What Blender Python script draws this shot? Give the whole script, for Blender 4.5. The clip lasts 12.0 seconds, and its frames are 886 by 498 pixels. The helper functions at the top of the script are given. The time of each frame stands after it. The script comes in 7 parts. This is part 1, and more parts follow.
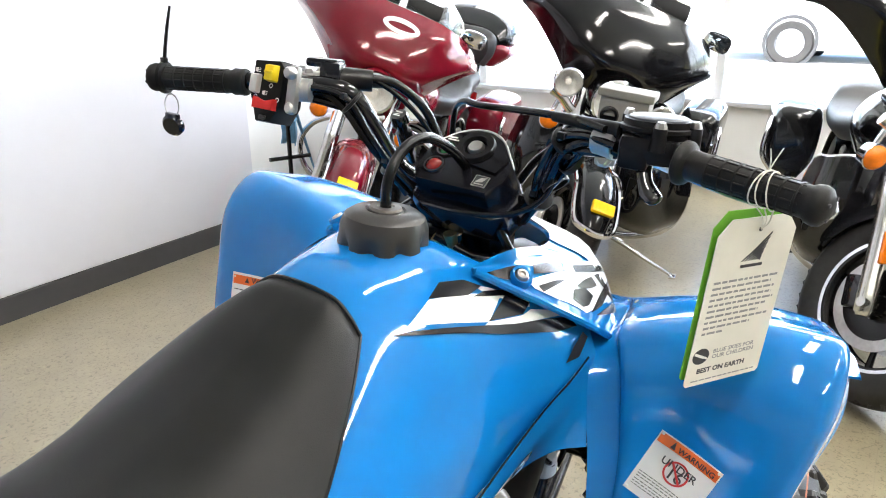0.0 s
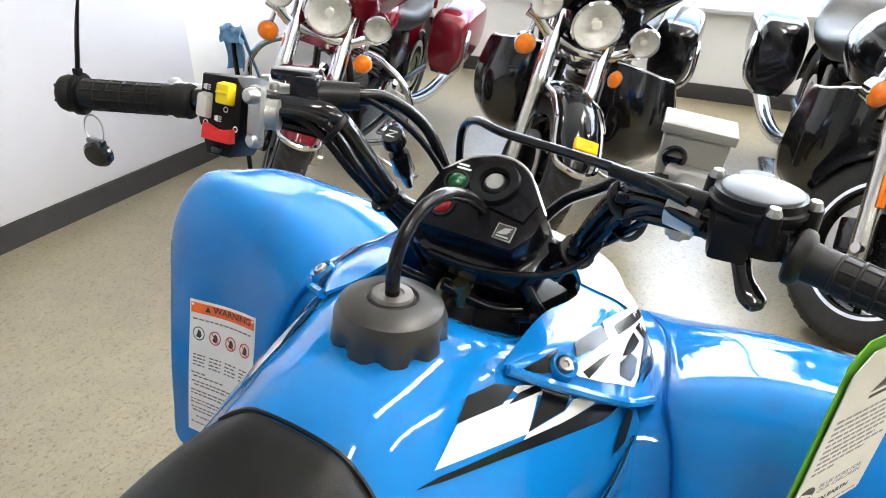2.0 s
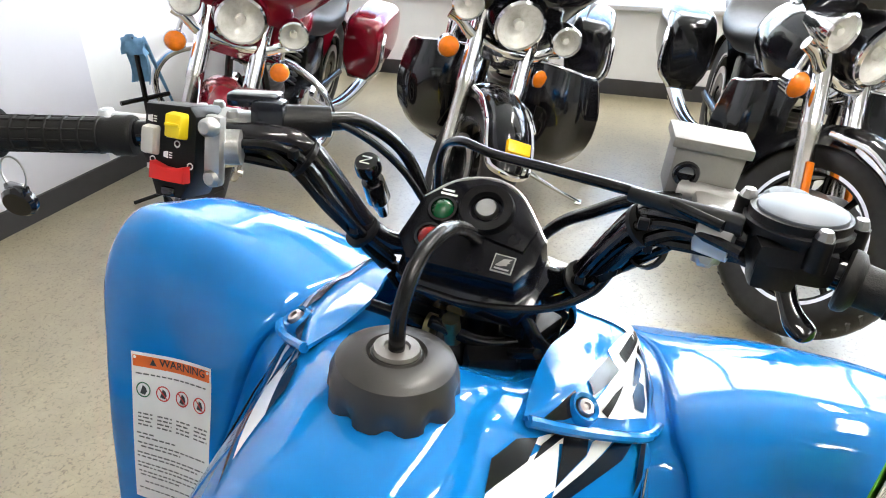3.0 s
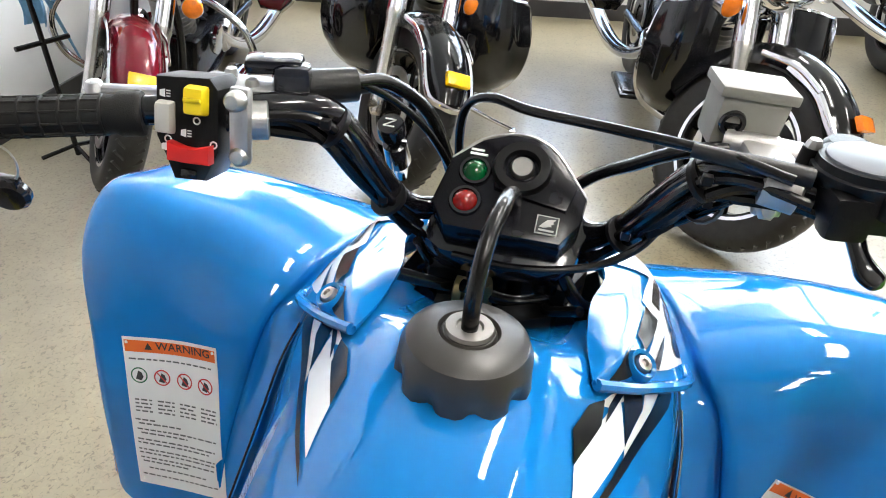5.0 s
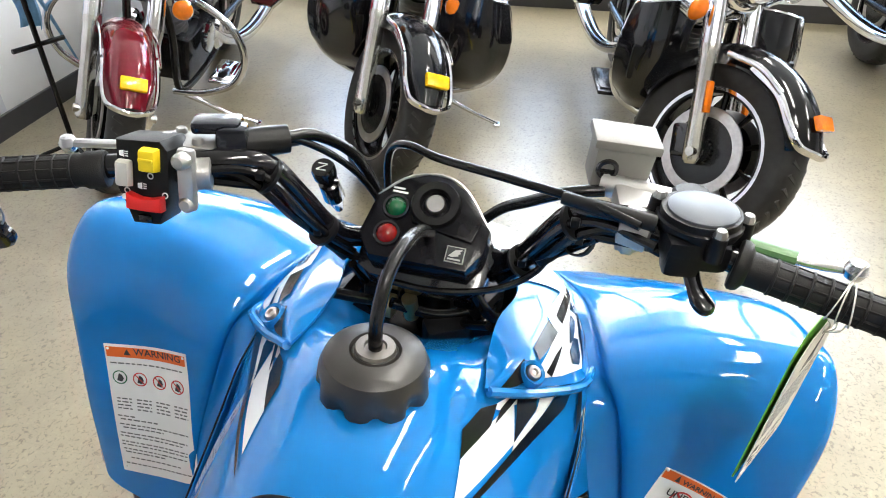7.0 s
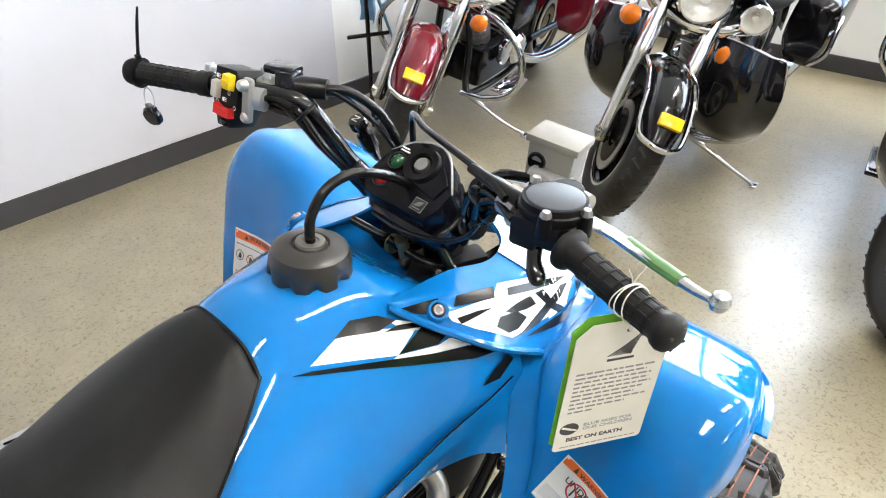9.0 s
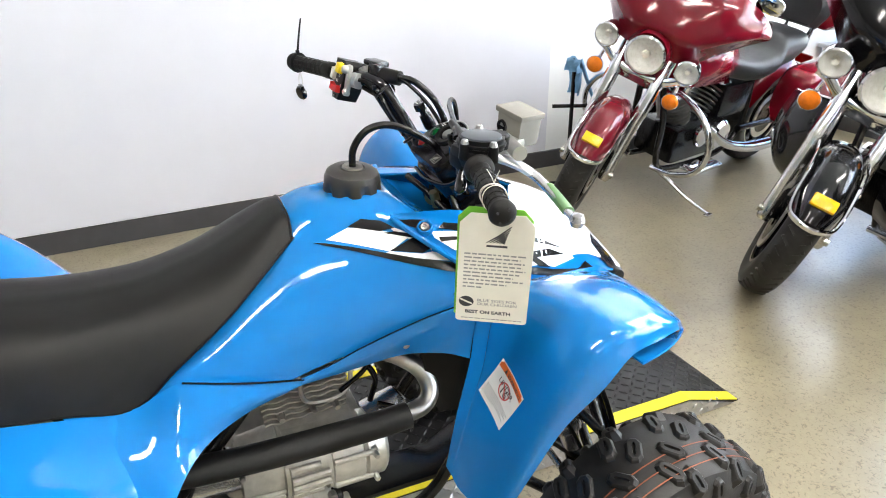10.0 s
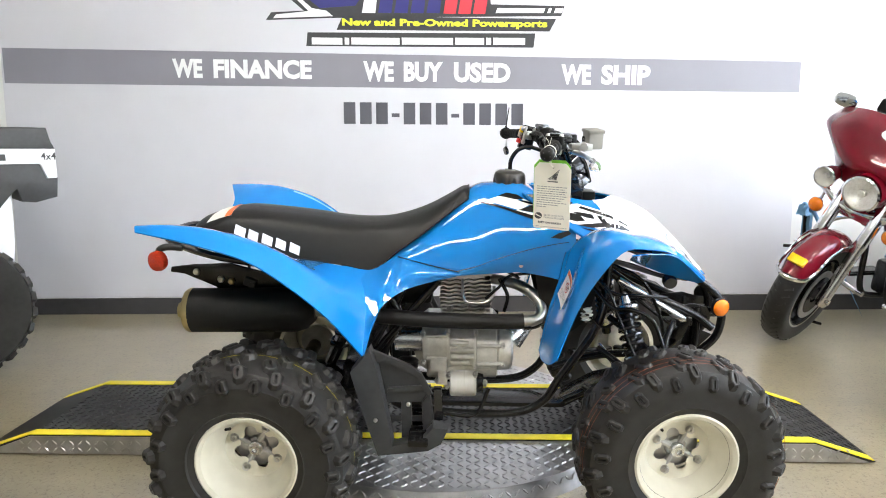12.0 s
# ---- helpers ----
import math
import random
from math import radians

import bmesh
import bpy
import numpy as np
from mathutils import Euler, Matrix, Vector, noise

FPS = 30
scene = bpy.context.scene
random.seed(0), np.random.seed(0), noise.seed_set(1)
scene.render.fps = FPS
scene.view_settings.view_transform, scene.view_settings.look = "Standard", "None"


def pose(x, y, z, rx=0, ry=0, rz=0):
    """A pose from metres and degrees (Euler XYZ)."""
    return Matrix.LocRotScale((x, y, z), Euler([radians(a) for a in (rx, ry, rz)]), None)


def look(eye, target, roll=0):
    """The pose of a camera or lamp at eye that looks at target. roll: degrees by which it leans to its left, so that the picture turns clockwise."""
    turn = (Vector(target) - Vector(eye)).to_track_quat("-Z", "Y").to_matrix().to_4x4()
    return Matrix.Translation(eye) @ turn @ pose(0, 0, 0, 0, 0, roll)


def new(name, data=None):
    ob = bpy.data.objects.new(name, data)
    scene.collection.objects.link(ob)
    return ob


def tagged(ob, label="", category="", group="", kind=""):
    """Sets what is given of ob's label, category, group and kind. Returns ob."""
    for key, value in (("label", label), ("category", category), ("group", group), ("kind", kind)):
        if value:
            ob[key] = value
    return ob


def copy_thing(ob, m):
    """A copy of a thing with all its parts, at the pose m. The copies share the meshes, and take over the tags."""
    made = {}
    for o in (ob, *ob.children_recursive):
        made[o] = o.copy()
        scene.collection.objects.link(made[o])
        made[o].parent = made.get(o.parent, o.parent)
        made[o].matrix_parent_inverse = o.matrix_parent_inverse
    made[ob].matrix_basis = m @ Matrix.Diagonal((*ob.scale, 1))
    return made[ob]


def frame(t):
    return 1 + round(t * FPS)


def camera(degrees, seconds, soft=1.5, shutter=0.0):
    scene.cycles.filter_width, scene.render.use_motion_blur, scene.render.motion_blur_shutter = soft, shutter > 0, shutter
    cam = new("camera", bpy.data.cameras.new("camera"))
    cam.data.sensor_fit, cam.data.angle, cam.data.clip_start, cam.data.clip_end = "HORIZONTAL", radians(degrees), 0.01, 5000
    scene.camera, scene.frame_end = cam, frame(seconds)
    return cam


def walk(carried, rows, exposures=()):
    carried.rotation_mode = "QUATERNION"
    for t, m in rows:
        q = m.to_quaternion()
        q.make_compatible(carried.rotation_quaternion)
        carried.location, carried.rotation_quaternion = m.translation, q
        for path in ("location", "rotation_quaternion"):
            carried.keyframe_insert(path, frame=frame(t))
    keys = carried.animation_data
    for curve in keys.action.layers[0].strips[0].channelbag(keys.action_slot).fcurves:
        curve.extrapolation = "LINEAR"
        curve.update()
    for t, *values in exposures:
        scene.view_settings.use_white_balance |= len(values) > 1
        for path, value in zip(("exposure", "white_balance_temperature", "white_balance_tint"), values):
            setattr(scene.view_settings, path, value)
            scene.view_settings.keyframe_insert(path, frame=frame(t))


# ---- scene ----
cam = camera(64.6, 12.0, 1.0)

PATH = [
    (0, (-0.441, -0.498, 1.219), (1.137, 0.534, 0.553), 0.0),
    (0.5, (-0.392, -0.467, 1.302), (1.167, 0.523, 0.533), 0.0),
    (1, (-0.37, -0.44, 1.333), (1.156, 0.526, 0.473), -0.0),
    (1.5, (-0.32, -0.385, 1.322), (1.187, 0.55, 0.396), -0.0),
    (2, (-0.276, -0.326, 1.313), (1.265, 0.538, 0.377), 0.0),
    (2.5, (-0.258, -0.275, 1.318), (1.336, 0.491, 0.382), 0.1),
    (2.7, (-0.248, -0.258, 1.315), (1.366, 0.461, 0.377), -0.0),
    (4.3, (-0.226, -0.128, 1.3), (1.476, 0.31, 0.345), -0.2),
    (4.5, (-0.226, -0.12, 1.302), (1.456, 0.304, 0.307), -0.0),
    (5, (-0.233, -0.119, 1.325), (1.383, 0.276, 0.213), -0.2),
    (5.5, (-0.232, -0.134, 1.352), (1.366, 0.251, 0.214), -0.3),
    (6, (-0.24, -0.147, 1.375), (1.355, 0.235, 0.231), -0.5),
    (6.5, (-0.258, -0.176, 1.393), (1.337, 0.209, 0.251), -0.5),
    (6.7, (-0.265, -0.188, 1.402), (1.326, 0.194, 0.252), -0.6),
    (8.3, (-0.286, -0.41, 1.468), (1.153, 0.388, 0.331), -0.8),
    (8.5, (-0.268, -0.458, 1.458), (1.111, 0.452, 0.331), -0.8),
    (9, (-0.259, -0.629, 1.428), (0.971, 0.534, 0.364), -0.5),
    (9.5, (-0.252, -0.879, 1.426), (0.797, 0.514, 0.446), -0.2),
    (10, (-0.199, -1.148, 1.377), (0.555, 0.506, 0.543), -0.3),
    (10.5, (-0.153, -1.43, 1.324), (0.339, 0.386, 0.647), -0.4),
    (11, (-0.125, -1.708, 1.261), (0.149, 0.208, 0.755), -0.4),
    (11.5, (-0.05, -1.952, 1.147), (-0.019, 0.008, 0.753), -0.2),
    (12, (-0.007, -2.193, 1.078), (-0.065, -0.215, 0.79), -0.1),
]
walk(cam, [(t, look(eye, target, roll)) for t, eye, target, roll in PATH], [(0, 2.75), (9, 2.75), (11, 2.67), (12, 2.67)])

# ---- light ----
world = bpy.data.worlds.new("world")
scene.world = world
world.use_nodes = True
wn = world.node_tree.nodes
sky = wn.new("ShaderNodeTexSky")
sky.sky_type, sky.sun_disc = "NISHITA", False
sky.sun_elevation, sky.sun_rotation = radians(52), radians(270)
wn["Background"].inputs["Strength"].default_value = 0.15
world.node_tree.links.new(sky.outputs[0], wn["Background"].inputs["Color"])
sun = new("sun", bpy.data.lights.new("sun", "SUN"))
sun.data.energy, sun.data.angle, sun.data.color = 4.5, radians(0.5), (1.0, 0.96, 0.9)
sun.matrix_world = look((-6, 1.0, 8), (0, 0, 0))
LAMP_W = 2.7
day = new("window_daylight", bpy.data.lights.new("window_daylight", "AREA"))
day.data.shape, day.data.size, day.data.size_y, day.data.energy, day.data.color = "RECTANGLE", 7.8, 1.30, 42.0, (0.96, 0.98, 1.0)
day.matrix_world = look((4.76, -1.45, 2.07), (0, -1.45, 2.07))


# ---- materials ----
def mat(name, col, rough=0.5, metal=0.0, coat=0.0, vary=0.12, scale=30.0, bump=0.0, bscale=200.0, col2=None, rvary=0.1, spec=0.5):
    m = bpy.data.materials.new(name)
    m.use_nodes = True
    n, l = m.node_tree.nodes, m.node_tree.links
    b = n["Principled BSDF"]
    b.inputs["Metallic"].default_value = metal
    b.inputs["Specular IOR Level"].default_value = spec
    b.inputs["Coat Weight"].default_value = coat
    b.inputs["Coat Roughness"].default_value = 0.04
    tc = n.new("ShaderNodeTexCoord")
    big = n.new("ShaderNodeTexNoise")
    big.inputs["Scale"].default_value, big.inputs["Detail"].default_value = scale * 0.12, 5
    fine = n.new("ShaderNodeTexNoise")
    fine.inputs["Scale"].default_value, fine.inputs["Detail"].default_value = scale, 6
    for t in (big, fine):
        l.new(tc.outputs["Object"], t.inputs["Vector"])
    add = n.new("ShaderNodeMath")
    add.operation = "MULTIPLY_ADD"
    l.new(big.outputs["Fac"], add.inputs[0])
    add.inputs[1].default_value = 0.5
    half = n.new("ShaderNodeMath")
    half.operation = "MULTIPLY"
    half.inputs[1].default_value = 0.5
    l.new(fine.outputs["Fac"], half.inputs[0])
    l.new(half.outputs[0], add.inputs[2])
    ramp = n.new("ShaderNodeValToRGB")
    lo = col2 or tuple(c * (1 - vary) for c in col)
    hi = tuple(min(1, c * (1 + vary * 0.6)) for c in col)
    ramp.color_ramp.elements[0].position, ramp.color_ramp.elements[1].position = 0.35, 0.65
    ramp.color_ramp.elements[0].color, ramp.color_ramp.elements[1].color = (*lo, 1), (*hi, 1)
    l.new(add.outputs[0], ramp.inputs[0])
    l.new(ramp.outputs[0], b.inputs["Base Color"])
    rr = n.new("ShaderNodeMapRange")
    rr.inputs[3].default_value, rr.inputs[4].default_value = max(0.02, rough - rvary * 0.5), min(1, rough + rvary * 0.5)
    l.new(big.outputs["Fac"], rr.inputs[0])
    l.new(rr.outputs[0], b.inputs["Roughness"])
    if bump:
        bn = n.new("ShaderNodeTexNoise")
        bn.inputs["Scale"].default_value, bn.inputs["Detail"].default_value = bscale, 4
        l.new(tc.outputs["Object"], bn.inputs["Vector"])
        bp = n.new("ShaderNodeBump")
        bp.inputs["Strength"].default_value, bp.inputs["Distance"].default_value = bump, 0.001
        l.new(bn.outputs["Fac"], bp.inputs["Height"])
        l.new(bp.outputs[0], b.inputs["Normal"])
    return m


def glass(name, col, rough=0.0, ior=1.45):
    m = bpy.data.materials.new(name)
    m.use_nodes = True
    b = m.node_tree.nodes["Principled BSDF"]
    b.inputs["Base Color"].default_value = (*col, 1)
    b.inputs["Transmission Weight"].default_value = 1.0
    b.inputs["Roughness"].default_value = rough
    b.inputs["IOR"].default_value = ior
    return m


def glow(name, col, strength):
    m = bpy.data.materials.new(name)
    m.use_nodes = True
    b = m.node_tree.nodes["Principled BSDF"]
    b.inputs["Base Color"].default_value = (0.8, 0.8, 0.8, 1)
    b.inputs["Emission Color"].default_value = (*col, 1)
    b.inputs["Emission Strength"].default_value = strength
    return m


BLUE = mat("blue_plastic", (0.004, 0.18, 0.52), 0.06, coat=0.2, vary=0.05, scale=14, bump=0.004, bscale=60, rvary=0.03)
SEATV = mat("seat_vinyl", (0.008, 0.0078, 0.0075), 0.42, vary=0.2, scale=60, bump=0.35, bscale=900, spec=0.3)
BLACKP = mat("black_plastic", (0.0055, 0.0055, 0.006), 0.36, vary=0.25, scale=50, bump=0.15, bscale=700, spec=0.22)
BLACKG = mat("black_gloss", (0.006, 0.006, 0.008), 0.12, coat=0.6, vary=0.2, scale=20)
NAVYG = mat("dark_gloss_plastic", (0.007, 0.008, 0.014), 0.16, coat=0.4, vary=0.2, scale=30)
BLACKM = mat("black_frame_paint", (0.006, 0.006, 0.0065), 0.24, coat=0.12, vary=0.2, scale=40, spec=0.35)
RUBBER = mat("rubber", (0.006, 0.006, 0.006), 0.36, vary=0.3, scale=60, bump=0.15, bscale=400, rvary=0.15, spec=0.4)
CABLE = mat("cable_sheath", (0.005, 0.005, 0.0055), 0.22, vary=0.3, scale=60, spec=0.45)
GRIP = mat("grip_rubber", (0.010, 0.0095, 0.009), 0.55, vary=0.2, scale=80, bump=0.3, bscale=900, spec=0.3)
TYRE = mat("tyre_rubber", (0.021, 0.020, 0.019), 0.46, vary=0.4, scale=40, bump=0.3, bscale=300, rvary=0.25, spec=0.4)
GREYP = mat("grey_plastic", (0.034, 0.035, 0.037), 0.48, vary=0.2, scale=50, bump=0.35, bscale=600, spec=0.35)
CASTG = mat("grey_cast_metal", (0.46, 0.455, 0.44), 0.34, metal=0.75, vary=0.12, scale=60, bump=0.25, bscale=500)
DISCG = mat("satin_grey_cover", (0.075, 0.085, 0.10), 0.42, metal=0.2, vary=0.12, scale=40)
DARKCAST = mat("dark_cast_hub", (0.06, 0.058, 0.055), 0.45, metal=0.6, vary=0.3, scale=60, bump=0.3, bscale=400)
CREAM = mat("cream_wheel_paint", (0.66, 0.63, 0.52), 0.33, vary=0.08, scale=25, coat=0.2)
ALLOY = mat("cast_alloy", (0.68, 0.665, 0.62), 0.33, metal=0.9, vary=0.25, scale=60, bump=0.4, bscale=500, rvary=0.2)
ALLOYB = mat("bright_alloy", (0.68, 0.68, 0.7), 0.26, metal=0.95, vary=0.15, scale=50, bump=0.2, bscale=400)
STEEL = mat("steel", (0.55, 0.54, 0.52), 0.3, metal=1.0, vary=0.2, scale=60)
CHROME = mat("chrome", (0.78, 0.78, 0.8), 0.07, metal=1.0, vary=0.06, scale=20, rvary=0.05)
FORK = mat("fork_metal", (0.62, 0.6, 0.56), 0.24, metal=1.0, vary=0.1, scale=30)
PIPE = mat("exhaust_pipe", (0.30, 0.28, 0.26), 0.35, metal=0.9, vary=0.3, scale=30, rvary=0.2)
MUFF = mat("muffler_paint", (0.010, 0.010, 0.010), 0.5, vary=0.25, scale=70, bump=0.15, bscale=800, spec=0.3)
GOLD = mat("brass_tint_steel", (0.55, 0.45, 0.24), 0.35, metal=1.0, vary=0.2, scale=60)
WHITE = mat("white_decal", (0.80, 0.81, 0.82), 0.25, coat=0.3, vary=0.03, scale=20)
BLACKD = mat("black_decal", (0.005, 0.005, 0.006), 0.22, vary=0.2, scale=20, spec=0.3)
PAPER = mat("tag_card", (0.78, 0.75, 0.66), 0.7, vary=0.06, scale=40, bump=0.1, bscale=900)
DULLGREEN = mat("dull_green_band", (0.10, 0.22, 0.08), 0.4, vary=0.15, scale=60)
CAPP = mat("satin_black_plastic", (0.030, 0.027, 0.024), 0.36, vary=0.2, scale=60, bump=0.08, bscale=800, spec=0.7)
GREENC = mat("green_card", (0.16, 0.48, 0.03), 0.6, vary=0.1, scale=40)
INK = mat("ink", (0.04, 0.04, 0.045), 0.6, vary=0.15, scale=60)
INKM = mat("ink_dark_grey", (0.13, 0.13, 0.13), 0.7, vary=0.15, scale=60)
INKL = mat("ink_grey", (0.28, 0.28, 0.28), 0.7, vary=0.15, scale=60)
LABEL = mat("label_white", (0.80, 0.80, 0.78), 0.4, vary=0.05, scale=40)
ORANGE = mat("label_orange", (0.80, 0.15, 0.02), 0.4, vary=0.06, scale=40)
REDINK = mat("red_ink", (0.55, 0.03, 0.03), 0.5, vary=0.1, scale=60)
GREENINK = mat("green_ink", (0.02, 0.14, 0.06), 0.5, vary=0.1, scale=60)
YELSW = mat("yellow_switch", (0.85, 0.62, 0.01), 0.4, vary=0.06, scale=60)
REDSW = mat("red_switch", (0.62, 0.015, 0.012), 0.4, vary=0.06, scale=60)
GREYSW = mat("grey_switch", (0.52, 0.50, 0.45), 0.45, vary=0.06, scale=60)
AMBER = mat("amber_lens", (0.85, 0.20, 0.005), 0.12, coat=0.5, vary=0.15, scale=80, bump=0.4, bscale=260)
YELLENS = mat("yellow_reflector", (0.95, 0.55, 0.0), 0.15, coat=0.4, vary=0.12, scale=120, bump=0.4, bscale=300)
REDLENS = mat("red_lens", (0.22, 0.003, 0.002), 0.08, coat=0.3, vary=0.3, scale=300, bump=0.3, bscale=500)
REDREF = mat("red_reflector", (0.55, 0.035, 0.012), 0.1, coat=0.3, vary=0.3, scale=200, bump=0.5, bscale=300)
GREENLENS = mat("green_lens", (0.0, 0.085, 0.018), 0.08, coat=0.5, vary=0.2, scale=200, bump=0.4, bscale=500)
REDPAINT = mat("candy_red_paint", (0.17, 0.003, 0.012), 0.14, metal=0.1, coat=0.4, vary=0.1, scale=20)
BLKPAINT = mat("black_bike_paint", (0.005, 0.005, 0.006), 0.12, coat=0.25, vary=0.2, scale=20, spec=0.4)
LEATHER = mat("saddle_leather", (0.012, 0.012, 0.013), 0.45, vary=0.3, scale=50, bump=0.4, bscale=500)
LENSW = mat("lamp_reflector", (0.95, 0.94, 0.88), 0.22, metal=0.3, vary=0.2, scale=70, bump=0.9, bscale=130)
CLEAR = glass("lamp_glass", (0.98, 0.98, 0.97), 0.0, 1.15)
SCREEN = glass("windscreen", (0.86, 0.86, 0.84), 0.02, 1.4)
PANE = glass("window_glass", (0.98, 0.99, 0.99), 0.0, 1.05)
YELTAPE = mat("yellow_tape", (0.86, 0.73, 0.02), 0.5, vary=0.12, scale=30, bump=0.2, bscale=300)
PLATE = mat("diamond_plate", (0.50, 0.50, 0.51), 0.33, metal=0.9, vary=0.3, scale=20, bump=0.2, bscale=300, rvary=0.25)
PLATED = mat("dark_diamond_plate", (0.018, 0.018, 0.019), 0.42, metal=0.15, vary=0.5, scale=18, rvary=0.25)
BASEB = mat("baseboard_rubber", (0.045, 0.043, 0.045), 0.5, vary=0.15, scale=20)
WALLW = mat("white_wall_paint", (0.76, 0.76, 0.75), 0.7, vary=0.04, scale=8, bump=0.15, bscale=120)
BANNER = mat("banner_vinyl", (0.60, 0.595, 0.64), 0.5, vary=0.03, scale=4, bump=0.05, bscale=60)
STRIPE = mat("banner_stripe", (0.235, 0.23, 0.27), 0.5, vary=0.03, scale=4)
TXTW = mat("banner_white_ink", (0.82, 0.82, 0.83), 0.5, vary=0.02, scale=6)
TXTG = mat("banner_grey_ink", (0.085, 0.085, 0.105), 0.5, vary=0.03, scale=6)
CEIL = mat("ceiling_tile", (0.60, 0.60, 0.58), 0.85, vary=0.05, scale=20, bump=0.4, bscale=160)
FIXT = mat("fixture_white", (0.8, 0.8, 0.8), 0.4, vary=0.03, scale=20)
TUBEGLOW = glow("fluorescent_tube", (1.0, 0.98, 0.94), 9.0)
ASPHALT = mat("pale_concrete", (0.62, 0.62, 0.62), 0.85, vary=0.15, scale=4, bump=0.4, bscale=60)
CARW = mat("white_car_paint", (0.75, 0.76, 0.77), 0.2, coat=0.8, vary=0.03, scale=6)
UTVW = mat("white_plastic", (0.68, 0.70, 0.73), 0.35, vary=0.04, scale=20)
CLOTH = mat("light_blue_cloth", (0.16, 0.33, 0.52), 0.85, vary=0.25, scale=40, bump=0.6, bscale=120)
NAVYC = mat("logo_navy", (0.02, 0.02, 0.17), 0.5, vary=0.04, scale=10)
LIME = mat("logo_yellow", (0.70, 0.75, 0.03), 0.5, vary=0.04, scale=10)
LOGOR = mat("logo_red", (0.62, 0.03, 0.05), 0.5, vary=0.04, scale=10)
WOODB = mat("brown_board", (0.30, 0.19, 0.10), 0.6, vary=0.2, scale=30)


def floor_material():
    m = mat("vinyl_floor", (0.30, 0.258, 0.165), 0.33, coat=0.8, vary=0.16, scale=9, rvary=0.04)
    n, l = m.node_tree.nodes, m.node_tree.links
    b = n["Principled BSDF"]
    b.inputs["Coat Roughness"].default_value = 0.31
    ramp = b.inputs["Base Color"].links[0].from_socket
    tc = n.new("ShaderNodeTexCoord")
    chips = n.new("ShaderNodeTexNoise")
    chips.inputs["Scale"].default_value, chips.inputs["Detail"].default_value, chips.inputs["Distortion"].default_value = 84, 5, 1.1
    l.new(tc.outputs["Object"], chips.inputs["Vector"])
    cr_ = n.new("ShaderNodeValToRGB")
    e = cr_.color_ramp.elements
    e[0].position, e[0].color, e[1].position, e[1].color = 0.35, (0.44, 0.41, 0.37, 1), 0.45, (1, 1, 1, 1)
    e.new(0.62).color = (1, 1, 1, 1)
    e.new(0.70).color = (1.25, 1.22, 1.15, 1)
    l.new(chips.outputs["Fac"], cr_.inputs[0])
    mul = n.new("ShaderNodeMixRGB")
    mul.blend_type = "MULTIPLY"
    mul.inputs[0].default_value = 0.8
    l.new(ramp, mul.inputs[1])
    l.new(cr_.outputs[0], mul.inputs[2])
    brick = n.new("ShaderNodeTexBrick")
    brick.offset, brick.inputs["Scale"].default_value = 0, 1
    brick.inputs["Brick Width"].default_value = brick.inputs["Row Height"].default_value = 0.305
    brick.inputs["Mortar Size"].default_value = 0.0012
    brick.inputs["Color1"].default_value, brick.inputs["Color2"].default_value = (1, 1, 1, 1), (0.96, 0.96, 0.96, 1)
    brick.inputs["Mortar"].default_value = (0.86, 0.86, 0.86, 1)
    l.new(tc.outputs["Object"], brick.inputs["Vector"])
    mul2 = n.new("ShaderNodeMixRGB")
    mul2.blend_type = "MULTIPLY"
    mul2.inputs[0].default_value = 0.8
    l.new(mul.outputs[0], mul2.inputs[1])
    l.new(brick.outputs["Color"], mul2.inputs[2])
    l.new(mul2.outputs[0], b.inputs["Base Color"])
    bp = n.new("ShaderNodeBump")
    bp.inputs["Strength"].default_value, bp.inputs["Distance"].default_value = 0.12, 0.001
    l.new(chips.outputs["Fac"], bp.inputs["Height"])
    l.new(bp.outputs[0], b.inputs["Normal"])
    return m


FLOOR = floor_material()


# ---- shape helpers ----
def thing(name, label, category, m=Matrix(), group="", kind=""):
    ob = new(name)
    ob.empty_display_size = 0.1
    ob.matrix_world = m
    return tagged(ob, label, category, group, kind)


def part(name, bm, material, parent=None, label="", sharp=38, flat=False):
    bmesh.ops.recalc_face_normals(bm, faces=bm.faces)
    me = bpy.data.meshes.new(name)
    bm.to_mesh(me)
    bm.free()
    for mm in material if isinstance(material, (list, tuple)) else [material]:
        me.materials.append(mm)
    if not flat:
        me.polygons.foreach_set("use_smooth", [True] * len(me.polygons))
        me.set_sharp_from_angle(angle=radians(sharp))
    ob = new(name, me)
    ob.parent = parent
    if label:
        ob["label"] = label
    return ob


def crom(pts, n):
    """A smooth line through the points, n steps to a piece."""
    pts = [Vector(p) for p in pts]
    if n <= 1 or len(pts) < 3:
        return pts
    ext = [pts[0] * 2 - pts[1]] + pts + [pts[-1] * 2 - pts[-2]]
    out = []
    for i in range(1, len(ext) - 2):
        p0, p1, p2, p3 = ext[i - 1:i + 3]
        for k in range(n):
            t = k / n
            out.append(0.5 * ((2 * p1) + (p2 - p0) * t + (2 * p0 - 5 * p1 + 4 * p2 - p3) * t * t + (3 * p1 - p0 - 3 * p2 + p3) * t ** 3))
    return out + [pts[-1]]


